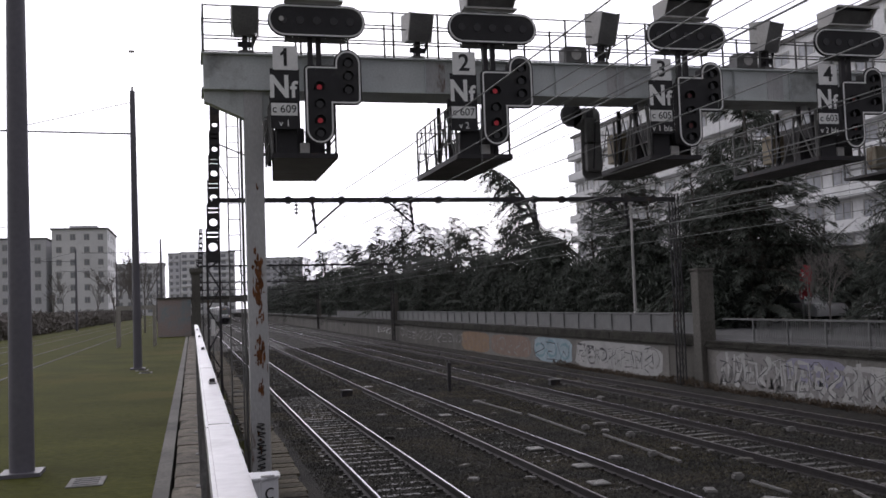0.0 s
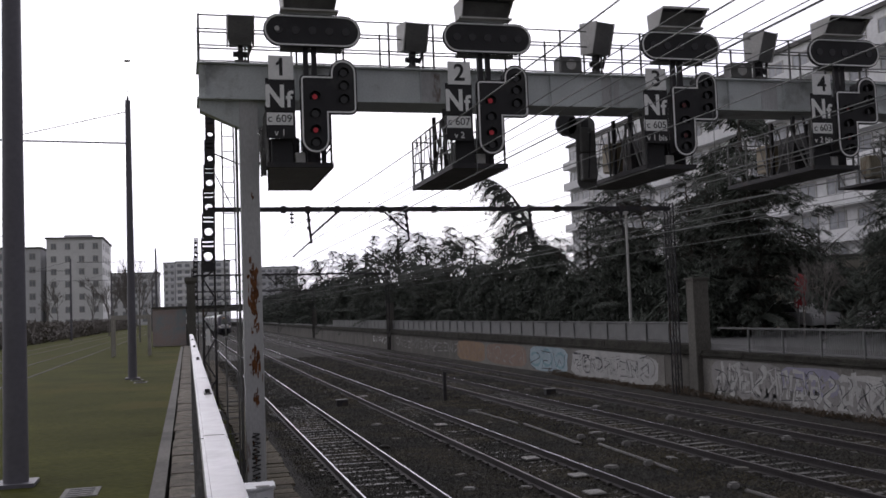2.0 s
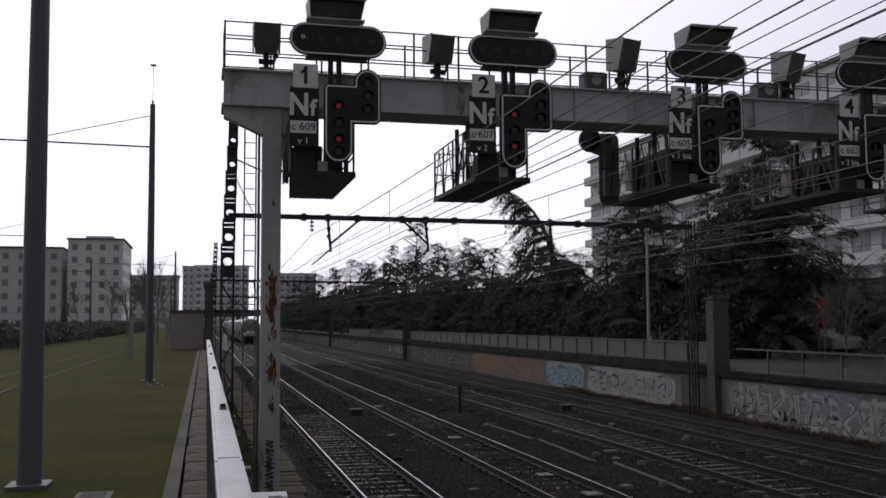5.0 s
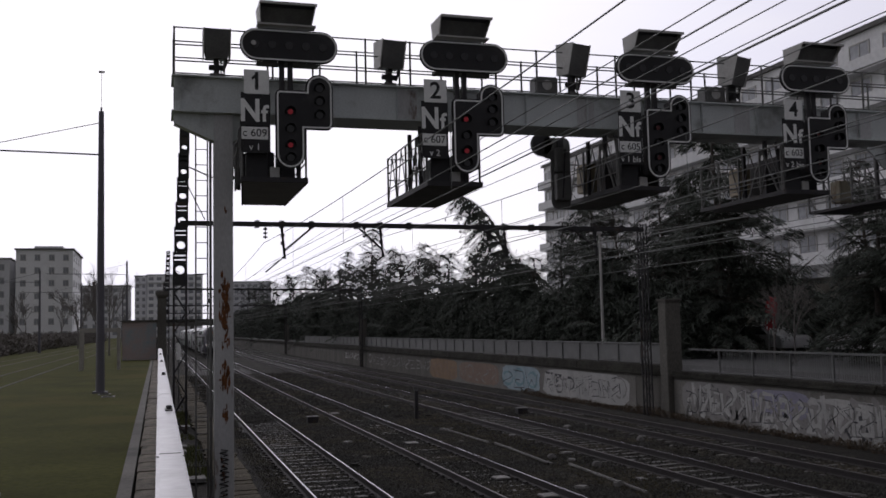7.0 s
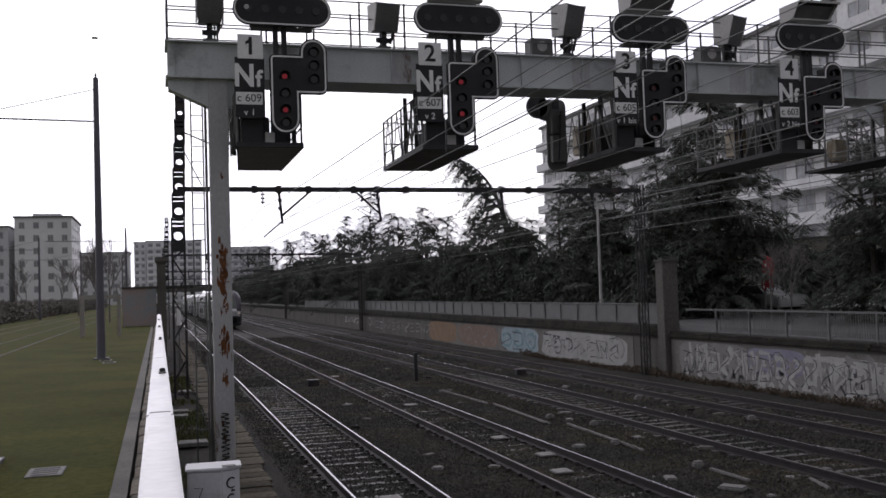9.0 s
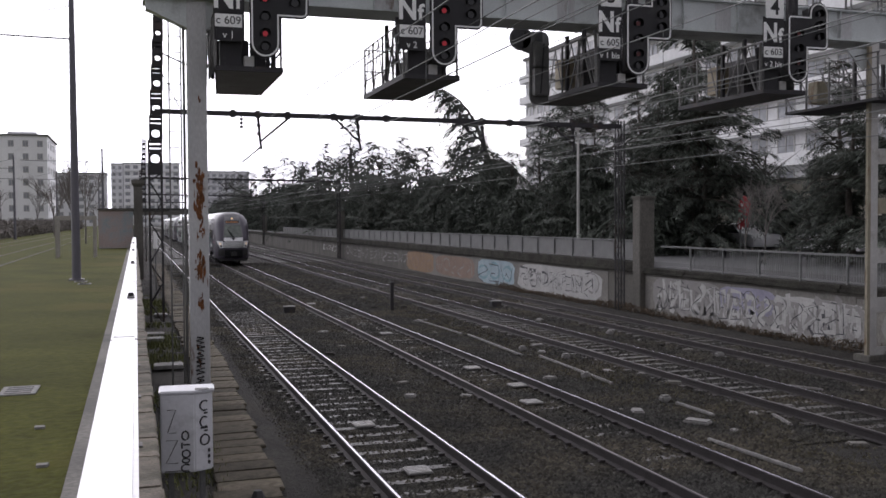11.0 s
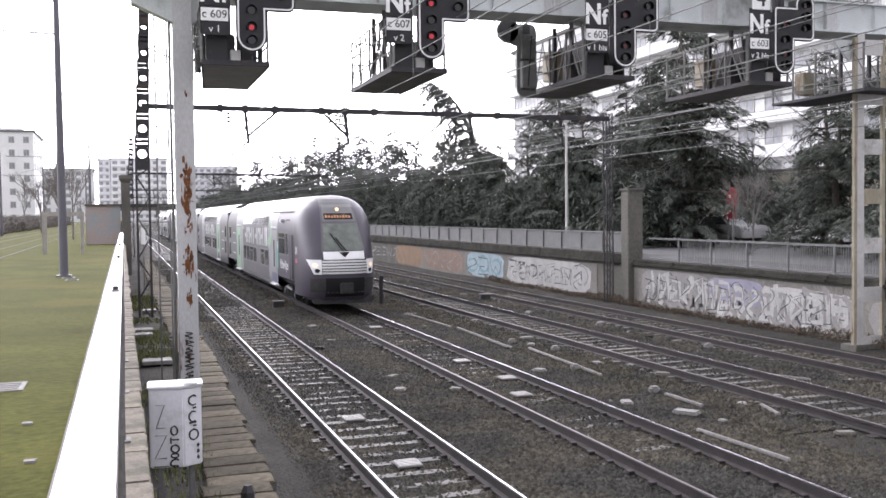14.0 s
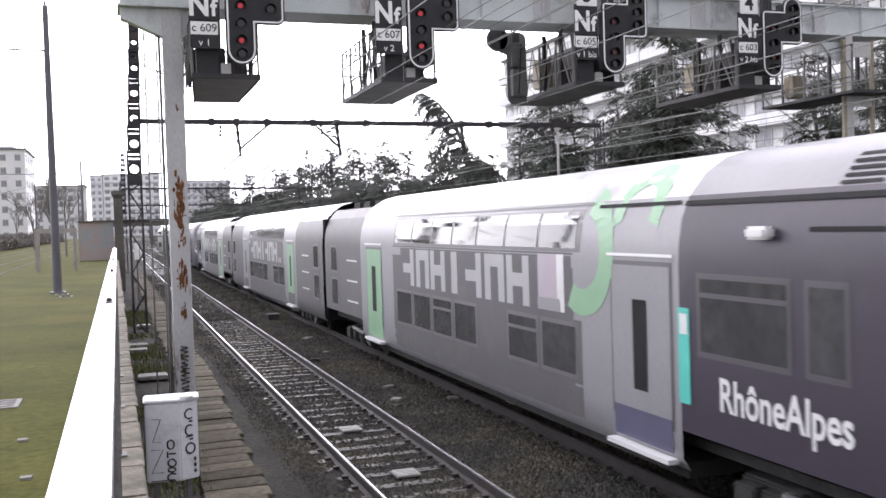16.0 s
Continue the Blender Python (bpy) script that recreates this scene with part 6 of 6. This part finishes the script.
# ---- trees ----
def clumps(centres, size, rng, flat=0.5, per=3, heading=None):
    """Small slender needle sprays round the given points, trailing along a heading where one is given."""
    c = np.repeat(np.asarray(centres, float), per, 0)
    n = len(c)
    c = c + (rng.rand(n, 3) - 0.5) * np.array([size * 2.2, size * 2.2, size * 1.2])
    d1 = rng.randn(n, 3) * np.array([0.8, 0.8, flat]) - np.array([0, 0, 0.45])
    if heading is not None:
        d1 = d1 * 0.55 + np.repeat(np.asarray(heading, float), per, 0)
    d1 /= np.linalg.norm(d1, axis=1)[:, None]
    d2 = rng.randn(n, 3) * np.array([1, 1, flat])
    d2 -= d1 * (d1 * d2).sum(1)[:, None]
    d2 /= np.linalg.norm(d2, axis=1)[:, None] + 1e-6
    s = size * (0.6 + 0.8 * rng.rand(n, 1))
    w = 0.17 if heading is None else 0.13
    v = np.stack([c - d1 * s, c - d2 * s * w + d1 * s * 0.1, c + d1 * s, c + d2 * s * w], 1).reshape(-1, 3)
    f = (np.arange(n)[:, None] * 4 + np.array([0, 1, 2, 3])[None]).tolist()
    return v, f


def cedar(name_label, height, reach, seed, dens=1.0, droop=0.25, start=0.16, lean=0.0, hook=0.0, girth=0.26):
    rng = np.random.RandomState(seed)
    t = thing("cedar_tree", (0, 0, 0), name_label, "tree", "trees behind the wall")
    tr = B()
    m_ = 16
    pts = [Vector((lean * (k / m_) ** 2 - hook * (k / m_) ** 7 + 0.12 * math.sin(k * 0.55 + seed), 0.1 * math.cos(k * 0.5 + seed), height * (k / m_ - (0.05 if hook else 0.0) * (k / m_) ** 9))) for k in range(m_ + 1)]
    for k in range(m_):
        tr.bar(pts[k], pts[k + 1], girth * (1 - k / (m_ + 1.2)) * height / 11, 8, girth * (1 - (k + 1) / (m_ + 1.2)) * height / 11, caps=False)
    part("trunk", tr, M_BARK, t)
    limbs, cs, hs = B(), [], []
    z = height * start
    while z < height * 0.985:
        f = (z / height - start) / (1 - start)
        for _ in range(rng.randint(2, 5)):
            a = rng.rand() * 6.283
            ln = reach * (1.05 - f) ** 0.9 * (0.55 + 0.6 * rng.rand()) + 0.25
            if hook and f > 0.6:
                a, ln = math.pi + rng.randn() * 0.8, 0.6 + rng.rand() * 1.1
            u_ = m_ * z / height
            base = pts[min(m_ - 1, int(u_))].lerp(pts[min(m_, int(u_) + 1)], u_ % 1)
            prev = base
            n = max(3, int(ln / 0.42))
            rise = 0.25 * rng.rand()
            for i in range(1, n + 1):
                u = i / n
                p = base + Vector((math.cos(a) * ln * u, math.sin(a) * ln * u, ln * (rise * u - (droop + rise) * u * u * (0.7 + 0.6 * rng.rand()))))
                limbs.bar(prev, p, 0.055 * (1.15 - u) * height / 11, 4, caps=False)
                prev = p
                wside = 0.20 + 0.30 * math.sin(math.pi * min(1, u * 0.9 + 0.1)) * ln * 0.50
                for _k in range(int((8 - 2.5 * u) * dens)):
                    o = (rng.rand() - 0.5) * 2 * wside
                    cs.append((p.x - math.sin(a) * o + (rng.rand() - 0.5) * 0.4, p.y + math.cos(a) * o + (rng.rand() - 0.5) * 0.4, p.z - abs(o) * 0.28 - rng.rand() ** 2 * 0.42))
                    sd = 0.9 if o > 0 else -0.9
                    hs.append((math.cos(a) - math.sin(a) * sd, math.sin(a) + math.cos(a) * sd, -0.55))
        z += height * (0.030 + 0.025 * rng.rand())
    part("branchwork", limbs, M_BARK, t, kind="stuff")
    v, f = clumps(cs, 0.17, rng, 0.6, 8, hs)
    m = bpy.data.meshes.new("crown")
    m.from_pydata(v.tolist(), [], f)
    m.materials.append(M_NEEDLE)
    cr = new("crown", m)
    cr.parent = t
    cr["label"] = "drooping layers of dark needles"
    return t


def spruce(name_label, height, reach, seed, spikes=1.0, lean=0.0, hook=0.0, girth=0.2, start=0.05):
    """An open, ragged conifer: bare-tipped boughs with feathered side twigs."""
    rng = np.random.RandomState(seed)
    t = thing("cedar_tree", (0, 0, 0), name_label, "tree", "trees behind the wall")
    m_ = 16
    pts = [Vector((lean * (k / m_) ** 2 - hook * (k / m_) ** 6 + 0.15 * math.sin(k * 0.5 + seed), 0.1 * math.cos(k * 0.5 + seed), height * (k / m_ - (0.06 if hook else 0.0) * (k / m_) ** 9))) for k in range(m_ + 1)]
    tr = B()
    for k in range(m_):
        tr.bar(pts[k], pts[k + 1], girth * (1.03 - k / m_) * height / 11, 7, girth * (1.03 - (k + 1) / m_) * height / 11, caps=False)
    part("trunk", tr, M_BARK, t)
    limbs, v, f = B(), [], []

    def blade(p, d, ln, w):
        side = Vector((-d.y, d.x, 0.25 * (rng.rand() - 0.5)))
        if side.length < 1e-4:
            side = Vector((1, 0, 0))
        side = side.normalized() * w
        o, q = len(v), p + d * ln
        mid = p.lerp(q, 0.4) + Vector((0, 0, -0.05 * ln))
        v.extend((tuple(p), tuple(mid + side), tuple(q), tuple(mid - side)))
        f.append((o, o + 1, o + 2, o + 3))

    z = height * start
    while z < height * 0.99:
        g = (z / height - start) / (1 - start)
        for _ in range(rng.randint(3, 6) + (3 if hook else 0)):
            a_ = rng.rand() * 6.283
            ln = (reach * (1.02 - g) ** 0.75 * (0.45 + 0.75 * rng.rand()) + 0.35) * (1.35 if rng.rand() < 0.15 * spikes else 1.0)
            if hook and g > 0.45:
                a_, ln = math.pi + rng.randn() * 0.9, 0.8 + rng.rand() * (5.6 - 4.6 * g)
            u_ = m_ * z / height
            base = pts[min(m_ - 1, int(u_))].lerp(pts[min(m_, int(u_) + 1)], u_ % 1)
            rise = 0.1 + 0.55 * rng.rand() * spikes
            droop = 0.35 + 0.3 * rng.rand() + (0.35 if hook else 0.0)
            thin = 1.0
            if not hook and rng.rand() < 0.38 * spikes:
                rise, droop, thin = 0.45 + 0.6 * rng.rand(), 0.12, 0.45
            n = max(4, int(ln / 0.26))
            prev = base
            for i in range(1, n + 1):
                u = i / n
                p = base + Vector((math.cos(a_ + 0.25 * u) * ln * u, math.sin(a_ + 0.25 * u) * ln * u, ln * (rise * u - droop * u * u)))
                limbs.bar(prev, p, (0.045 - 0.034 * u) * height / 11, 4, caps=False)
                d = (p - prev).normalized()
                prev = p
                tw = (0.22 + 0.55 * math.sin(math.pi * min(1.0, 0.15 + 0.8 * u))) * (0.5 + 0.5 * rng.rand()) * thin
                for sg_ in (-1, 1):
                    for _k in range(6 if g < 0.35 else 4 if g < 0.6 else 3):
                        td = (d * (0.5 + 0.5 * rng.rand()) + Vector((-d.y, d.x, 0)) * sg_ * (0.5 + 0.6 * rng.rand()) + Vector((0, 0, -0.25 - 0.5 * rng.rand()))).normalized()
                        q = p + Vector((rng.randn() * 0.06, rng.randn() * 0.06, rng.randn() * 0.05))
                        blade(q, td, tw * (0.6 + 0.7 * rng.rand()), 0.016 + 0.022 * rng.rand())
                        blade(q + td * tw * 0.4, (td + Vector(rng.randn(3) * 0.45)).normalized(), tw * 0.6, 0.014 + 0.018 * rng.rand())
                if i == n:
                    blade(p, d, 0.35, 0.03)
        z += height * (0.024 + 0.022 * rng.rand())
    part("branchwork", limbs, M_BARK, t, kind="stuff")
    m = bpy.data.meshes.new("crown")
    m.from_pydata(v, [], f)
    m.materials.append(M_NEEDLE)
    cr = new("crown", m)
    cr.parent = t
    cr["label"] = "ragged sprays of dark needles"
    return t


def place(src, used, x, y, scale, turn):
    o = copy_thing(src, pose(x, y, STREET_Z, 0, 0, turn)) if used else src
    o.matrix_basis = pose(x, y, STREET_Z, 0, 0, turn)
    o.scale = (scale, scale, scale)
    return o


KIND = [cedar("dark spreading cedar behind the railing", 11.5, 5.0, 11, 1.5, 0.26), spruce("tall dark cedar with a drooping hooked crown", 12.6, 5.6, 23, 0.6, lean=-1.3, hook=2.6, girth=0.42, start=0.15),
        spruce("dark ragged cedar behind the railing", 9.0, 4.6, 37, 1.2), spruce("slim dark conifer with a pointed top", 12.0, 2.9, 51, 1.0)]
SPOTS = [(0, 25.5, 39.5, 1.05, 20), (0, 24.8, 28.3, 0.60, 130), (2, 25.5, 38.6, 0.80, 200), (1, 26.5, 69.8, 1.0, 0), (2, 24.0, 47.0, 0.95, 75), (0, 26.0, 54.0, 0.92, 260), (2, 24.5, 60.0, 0.72, 10), (2, 25.5, 66.0, 0.76, 200),
         (3, 25.0, 113.0, 1.18, 60), (2, 23.5, 79.0, 0.92, 90), (2, 24.0, 86.0, 0.95, 300), (2, 23.5, 93.0, 1.06, 20), (3, 24.5, 100.0, 0.87, 240), (2, 23.5, 106.0, 1.12, 140), (3, 25.0, 130.0, 1.06, 30), (2, 24.0, 120.0, 1.12, 340),
         (2, 23.5, 137.0, 1.18, 0), (3, 24.0, 148.0, 0.95, 180), (3, 24.0, 160.0, 1.06, 80), (2, 23.0, 170.0, 1.29, 170), (3, 24.0, 181.0, 1.03, 220), (2, 23.0, 198.0, 1.34, 15), (3, 23.0, 218.0, 1.03, 100), (2, 23.0, 235.0, 1.40, 100), (0, 27.5, 46.0, 0.85, 310), (0, 25.0, 22.5, 0.72, 70), (0, 31.0, 51.0, 0.95, 45), (2, 31.0, 31.5, 0.55, 120), (3, 24.6, 43.2, 0.72, 200), (2, 24.2, 71.5, 0.80, 33), (3, 25.6, 29.8, 0.66, 80), (2, 26.2, 77.5, 0.9, 280), (2, 26.5, 97.0, 1.0, 50), (2, 26.5, 111.0, 1.05, 150), (2, 26.0, 125.0, 1.1, 250), (0, 26.5, 143.0, 1.0, 10), (0, 26.5, 156.0, 1.0, 190), (2, 30.5, 40.8, 0.58, 40), (2, 30.6, 37.3, 0.52, 160), (0, 24.8, 25.4, 0.74, 300), (0, 26.0, 21.8, 1.0, 20), (3, 25.2, 57.0, 0.72, 40), (3, 25.0, 89.0, 0.84, 110), (3, 24.5, 80.0, 0.70, 10)]
done = set()
for k, x, y, s, a in SPOTS:
    place(KIND[k], k in done, x, y, s, a)
    done.add(k)


def shrub_row(name, label, x0, x1, y0, y1, z0, h, count, seed, material, size=0.16):
    rng = np.random.RandomState(seed)
    n = count
    y = y0 + (y1 - y0) * rng.rand(n)
    x = x0 + (x1 - x0) * rng.rand(n)
    top = h * (0.65 + 0.35 * np.sin(y * 0.7 + seed) * np.sin(y * 0.23) + 0.1 * rng.rand(n))
    z = z0 + top * rng.rand(n) ** 0.8
    v, f = clumps(np.stack([x, y, z], 1), size, rng, 1.0, 3)
    m = bpy.data.meshes.new(name)
    m.from_pydata(v.tolist(), [], f)
    m.materials.append(material)
    return tagged(new(name, m), label, "hedge", kind="stuff")


shrub_row("hedge", "dense dark hedge under the cedars", 22.3, 24.2, 38, 130, STREET_Z, 5.0, 60000, 3, M_NEEDLE, 0.22)
shrub_row("far_hedge", "dark hedge under the far cedars", 22.0, 24.5, 130, 300, STREET_Z, 7.5, 24000, 5, M_NEEDLE, 0.42)
shrub_row("tramside_scrub", "brown leafless scrub beyond the tramway", -16.5, -12.5, 70, 260, GRASS_Z, 1.9, 14000, 6, mat("scrub", (0.17, 0.155, 0.14), 0.9, vary=0.3, bump=0), 0.4)


shrub_row("wall_weeds", "dry brown weeds along the foot of the wall", 18.45, 18.95, 17, 48, -0.15, 0.32, 2600, 9, mat("dry_weed", (0.10, 0.075, 0.05), 0.9, vary=0.35, bump=0), 0.07)
shrub_row("track_weeds", "low dry weeds between the tracks", 9.9, 11.4, 11, 45, -0.22, 0.10, 3500, 10, mat("track_weed", (0.085, 0.075, 0.045), 0.9, vary=0.35, bump=0), 0.045)


def bare_tree(x, y, z, h, seed, label):
    rng = np.random.RandomState(seed)
    t = thing("bare_tree", (x, y, z), label, "tree", "bare trees")
    b = B()

    def grow_limb(p, d, ln, r, depth):
        q = p + d * ln
        b.bar(p, q, r, 5, r * 0.65, caps=False)
        if depth == 0:
            return
        for _ in range(4 if depth > 1 else 5):
            nd = (d * 2.0 + Vector(rng.randn(3) * 0.55)).normalized()
            nd.z = abs(nd.z) * 0.9 + 0.12
            grow_limb(p.lerp(q, 0.45 + 0.55 * rng.rand()), nd.normalized(), ln * (0.55 + 0.2 * rng.rand()), r * 0.55, depth - 1)

    grow_limb(Vector((0, 0, 0)), Vector((0, 0, 1)), h * 0.34, h * 0.0085, 4)
    part("branch_work", b, M_TWIG, t)
    return t


bare_tree(-4.5, 80.0, GRASS_Z, 9.5, 2, "slender leafless tree on the grass")
bare_tree(-3.6, 78.0, GRASS_Z, 9.0, 21, "slender leafless tree on the grass")
bare_tree(-9.0, 120.0, GRASS_Z, 10.5, 31, "leafless street tree beyond the tramway")
bare_tree(-16.5, 135.0, GRASS_Z, 9.5, 33, "leafless street tree beyond the tramway")
bare_tree(-12.0, 170.0, GRASS_Z, 11.0, 35, "leafless street tree beyond the tramway")
bare_tree(-21.0, 160.0, GRASS_Z, 10.0, 37, "leafless street tree beyond the tramway")
bare_tree(-2.6, 48.0, GRASS_Z, 6.0, 5, "young leafless tree in a timber guard")
bare_tree(-13.5, 150.0, GRASS_Z, 10.0, 7, "leafless street tree beyond the tramway")
bare_tree(-6.5, 190.0, GRASS_Z, 10.0, 9, "leafless street tree beyond the tramway")
bare_tree(23.4, 32.6, STREET_Z, 4.8, 12, "leafless shrub behind the railing")
bare_tree(23.3, 31.2, STREET_Z, 4.4, 14, "leafless shrub behind the railing")

# red sign, street lamps and parked cars behind the railing
sg = thing("red_sign", (26.0, 36.3, STREET_Z), "uneven red panel with pale specks behind the trees", "sign")
part("post", B().bar((0, 0.3, 0), (0, 0.3, 1.2), 0.04, 8), M_CAGE, sg)
part("panel", B().plate([(0.5 * (q_ - 3.65) * -0.25 + p_ * (1.0 + 0.12 * math.sin(7 * p_)), q_ - STREET_Z) for p_, q_ in blob(-0.45, 0.45, 2.95, 4.6, 22, 0.35)], -0.05, 0.05, "yz"), M_REDSIGN, sg, "faded red panel")
for i in range(7):
    oy, oz = rnd(-0.3, 0.25), rnd(1.2, 2.3)
    part("speck", B().plate(blob(oy, oy + rnd(0.06, 0.16), oz, oz + rnd(0.08, 0.2), 9, 0.4), -0.058, -0.052, "yz"), M_WHITE, sg)
gw = thing("garden_wall", (31.5, 0, STREET_Z), "beige rendered garden wall behind the leafless shrubs", "wall", kind="structure")
part("wall_panel", B().box(0, 0.25, 30, 52, 0, 3.6), mat("beige_render", (0.40, 0.37, 0.31), 0.9, vary=0.2, scale=0.5, fine=12, bump=0.1, stain=(0.26, 0.24, 0.2)), gw)
part("wall_cap", B().box(-0.06, 0.31, 30, 52, 3.6, 3.72), M_CONC, gw)
wp = thing("white_board", (0.98, 50.0, -0.2), "small white board on a post beside the lattice mast", "board")
part("post", B().box(-0.03, 0.03, 0.0, 0.05, 0, 2.5), M_CAGE, wp)
part("board", B().box(-0.10, 0.10, -0.03, 0.0, 2.4, 3.25), M_WHITE, wp, bevel=0.005)
for x, y, h in ((21.5, 43.9, 8.1 - STREET_Z), (24.4, 118.0, 7.0)):
    sl_ = thing("street_lamp", (x, y, STREET_Z), "grey street lamp column", "street lamp", "street lamps")
    part("column", B().bar((0, 0, 0), (0, 0, h), 0.09, 10, 0.06), M_HOOD, sl_)
    part("head", B().box(-0.5, 0.1, -0.12, 0.12, h - 0.02, h + 0.1), M_HOOD, sl_, bevel=0.02)


def parked_car(x, y, paint, label):
    c = thing("parked_car", (x, y, STREET_Z), label, "car", "parked cars")
    prof_ = [(-2.1, 0.35), (-2.1, 0.75), (-1.9, 0.92), (-1.1, 0.98), (-0.5, 1.42), (0.9, 1.45), (1.6, 0.98), (2.05, 0.85), (2.1, 0.35)]
    part("body", B().plate(prof_, -0.83, 0.83, "yz"), paint, c, bevel=0.05)
    part("side_window", B().plate([(-0.95, 0.99), (-0.45, 1.36), (0.85, 1.38), (1.35, 0.99)], -0.84, -0.835, "yz"), M_GLASS, c)
    for dy in (-1.3, 1.3):
        for sx in (-0.8, 0.62):
            part("wheel", B().bar((sx, dy, 0.31), (sx + 0.18, dy, 0.31), 0.31, 14), T_UNDER, c)


for i, (x, y) in enumerate(((28.5, 40.0), (28.6, 46.0), (28.5, 33.0), (28.5, 27.0), (28.6, 57.0), (28.4, 69.0), (28.5, 75.5))):
    parked_car(x, y, (M_FACADE, M_HOOD, M_COPING, T_DARK)[i % 4], ("pale grey car parked along the street", "grey car parked along the street", "white car parked along the street", "dark car parked along the street")[i % 4])


# ---- buildings ----
def building(x0, x1, y0, y1, z0, storeys, sh, material, label, faces, bays=None, balcony=True, roofbox=False, win=(0.5, 0.55)):
    c = thing("apartment_building", (0, 0, z0), label, "building", "apartment buildings")
    H = storeys * sh + 0.8
    part("wall", B().box(x0, x1, y0, y1, -0.5, H), material, c)
    part("roof", B().box(x0 - 0.3, x1 + 0.3, y0 - 0.3, y1 + 0.3, H, H + 0.35), M_ROOF, c)
    if roofbox:
        part("roof_plant", B().box(x0 + (x1 - x0) * 0.3, x0 + (x1 - x0) * 0.8, y0 + 2, y0 + 8, H + 0.35, H + 1.0), M_FACADE2, c)
    fr = {}
    for face in faces:
        a, b = (y0, y1) if face in "we" else (x0, x1)
        n = bays or max(2, int((b - a) / 3.4))
        bw = (b - a) / n
        for k in range(storeys):
            zb = 0.6 + k * sh
            if balcony:
                p0, p1 = zb - 0.25, zb + 0.75
                bb = B()
                if face == "w":
                    bb.box(x0 - 1.1, x0, a + 0.4, b - 0.4, p0, p0 + 0.2).box(x0 - 1.1, x0 - 1.0, a + 0.4, b - 0.4, p0 + 0.2, p1)
                else:
                    bb.box(a + 0.4, b - 0.4, y0 - 1.1, y0, p0, p0 + 0.2).box(a + 0.4, b - 0.4, y0 - 1.1, y0 - 1.0, p0 + 0.2, p1)
                part("balcony", bb, material, c)
            for i in range(n):
                u0, u1 = a + bw * (i + 0.5 - win[0] / 2), a + bw * (i + 0.5 + win[0] / 2)
                w0, w1 = zb + sh * 0.22, zb + sh * (0.22 + win[1])
                key = (face, round(u1 - u0, 2), round(w1 - w0, 2))
                if key not in fr:
                    du, dw = u1 - u0, w1 - w0
                    pb, gb = B(), B()
                    if face == "w":
                        pb.ring([(0, 0), (du, 0), (du, dw), (0, dw)], [(0.1, 0.1), (du - 0.1, 0.1), (du - 0.1, dw - 0.1), (0.1, dw - 0.1)], -0.08, 0.0, "yz").box(-0.07, 0, du / 2 - 0.04, du / 2 + 0.04, 0.1, dw - 0.1)
                        gb.box(-0.03, 0, 0.1, du - 0.1, 0.1, dw - 0.1)
                    elif face == "e":
                        pb.ring([(0, 0), (du, 0), (du, dw), (0, dw)], [(0.1, 0.1), (du - 0.1, 0.1), (du - 0.1, dw - 0.1), (0.1, dw - 0.1)], 0.0, 0.08, "yz")
                        gb.box(0, 0.03, 0.1, du - 0.1, 0.1, dw - 0.1)
                    else:
                        pb.ring([(0, 0), (du, 0), (du, dw), (0, dw)], [(0.1, 0.1), (du - 0.1, 0.1), (du - 0.1, dw - 0.1), (0.1, dw - 0.1)], -0.08, 0.0).box(du / 2 - 0.04, du / 2 + 0.04, -0.07, 0, 0.1, dw - 0.1)
                        gb.box(0.1, du - 0.1, -0.03, 0, 0.1, dw - 0.1)
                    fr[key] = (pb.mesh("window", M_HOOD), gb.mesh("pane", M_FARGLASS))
                at = (x0, u0, w0) if face == "w" else (x1, u0, w0) if face == "e" else (u0, y0, w0)
                wn = piece("window", fr[key][0], c, at)
                piece("pane", fr[key][1], wn, (0, 0, 0))
    return c


building(50, 64, -10, 118, STREET_Z, 8, 2.75, M_FACADE3, "long white apartment block with balcony bands behind the cedars", "ws", balcony=True, win=(0.62, 0.6))
building(-29, -17.6, 220, 245, GRASS_Z, 7, 2.75, M_FACADE, "tall pale apartment block beyond the tramway", "se", 4, False, True, (0.4, 0.5))
building(-50, -30.5, 222, 245, GRASS_Z, 6, 2.9, M_FACADE2, "tall grey apartment block beyond the tramway", "s", 6, False, False, (0.4, 0.5))
building(-9.6, -4.6, 440, 465, GRASS_Z, 9, 2.9, M_FACADE2, "grey apartment block with stacked balconies", "s", 2, True, False, (0.5, 0.55))
building(-4.4, 19.4, 440, 465, GRASS_Z, 9, 2.95, M_FACADE, "white apartment block with long balconies", "s", 7, True, False, (0.6, 0.55))
building(30, 50, 440, 465, GRASS_Z, 8, 2.9, M_FACADE2, "pale far apartment block", "s", 7, True, False, (0.6, 0.5))
building(-33, -10.5, 400, 420, GRASS_Z, 7, 2.85, M_FACADE2, "low grey far building", "s", 6, False)
bridge = thing("road_bridge", (0, 305, 0), "dark road bridge crossing the tracks", "bridge", kind="structure")
part("deck", B().box(-10, 30, -4, 4, 5.6, 6.6), M_CONC, bridge)
part("parapet", B().box(-10, 30, -4.2, -3.9, 6.6, 7.6), M_CORNICE, bridge)
for x in (0.5, 10.3, 19.0):
    part("pier", B().box(x - 0.5, x + 0.5, -3, 3, -0.2, 5.6), M_CONC, bridge)


def motions():
    for car, off, turn in CARS:
        walk(car, [(t, pose(TRACK2, y + off * LENGTH, 0, 0, 0, turn)) for t, y in NOSE])


motions()
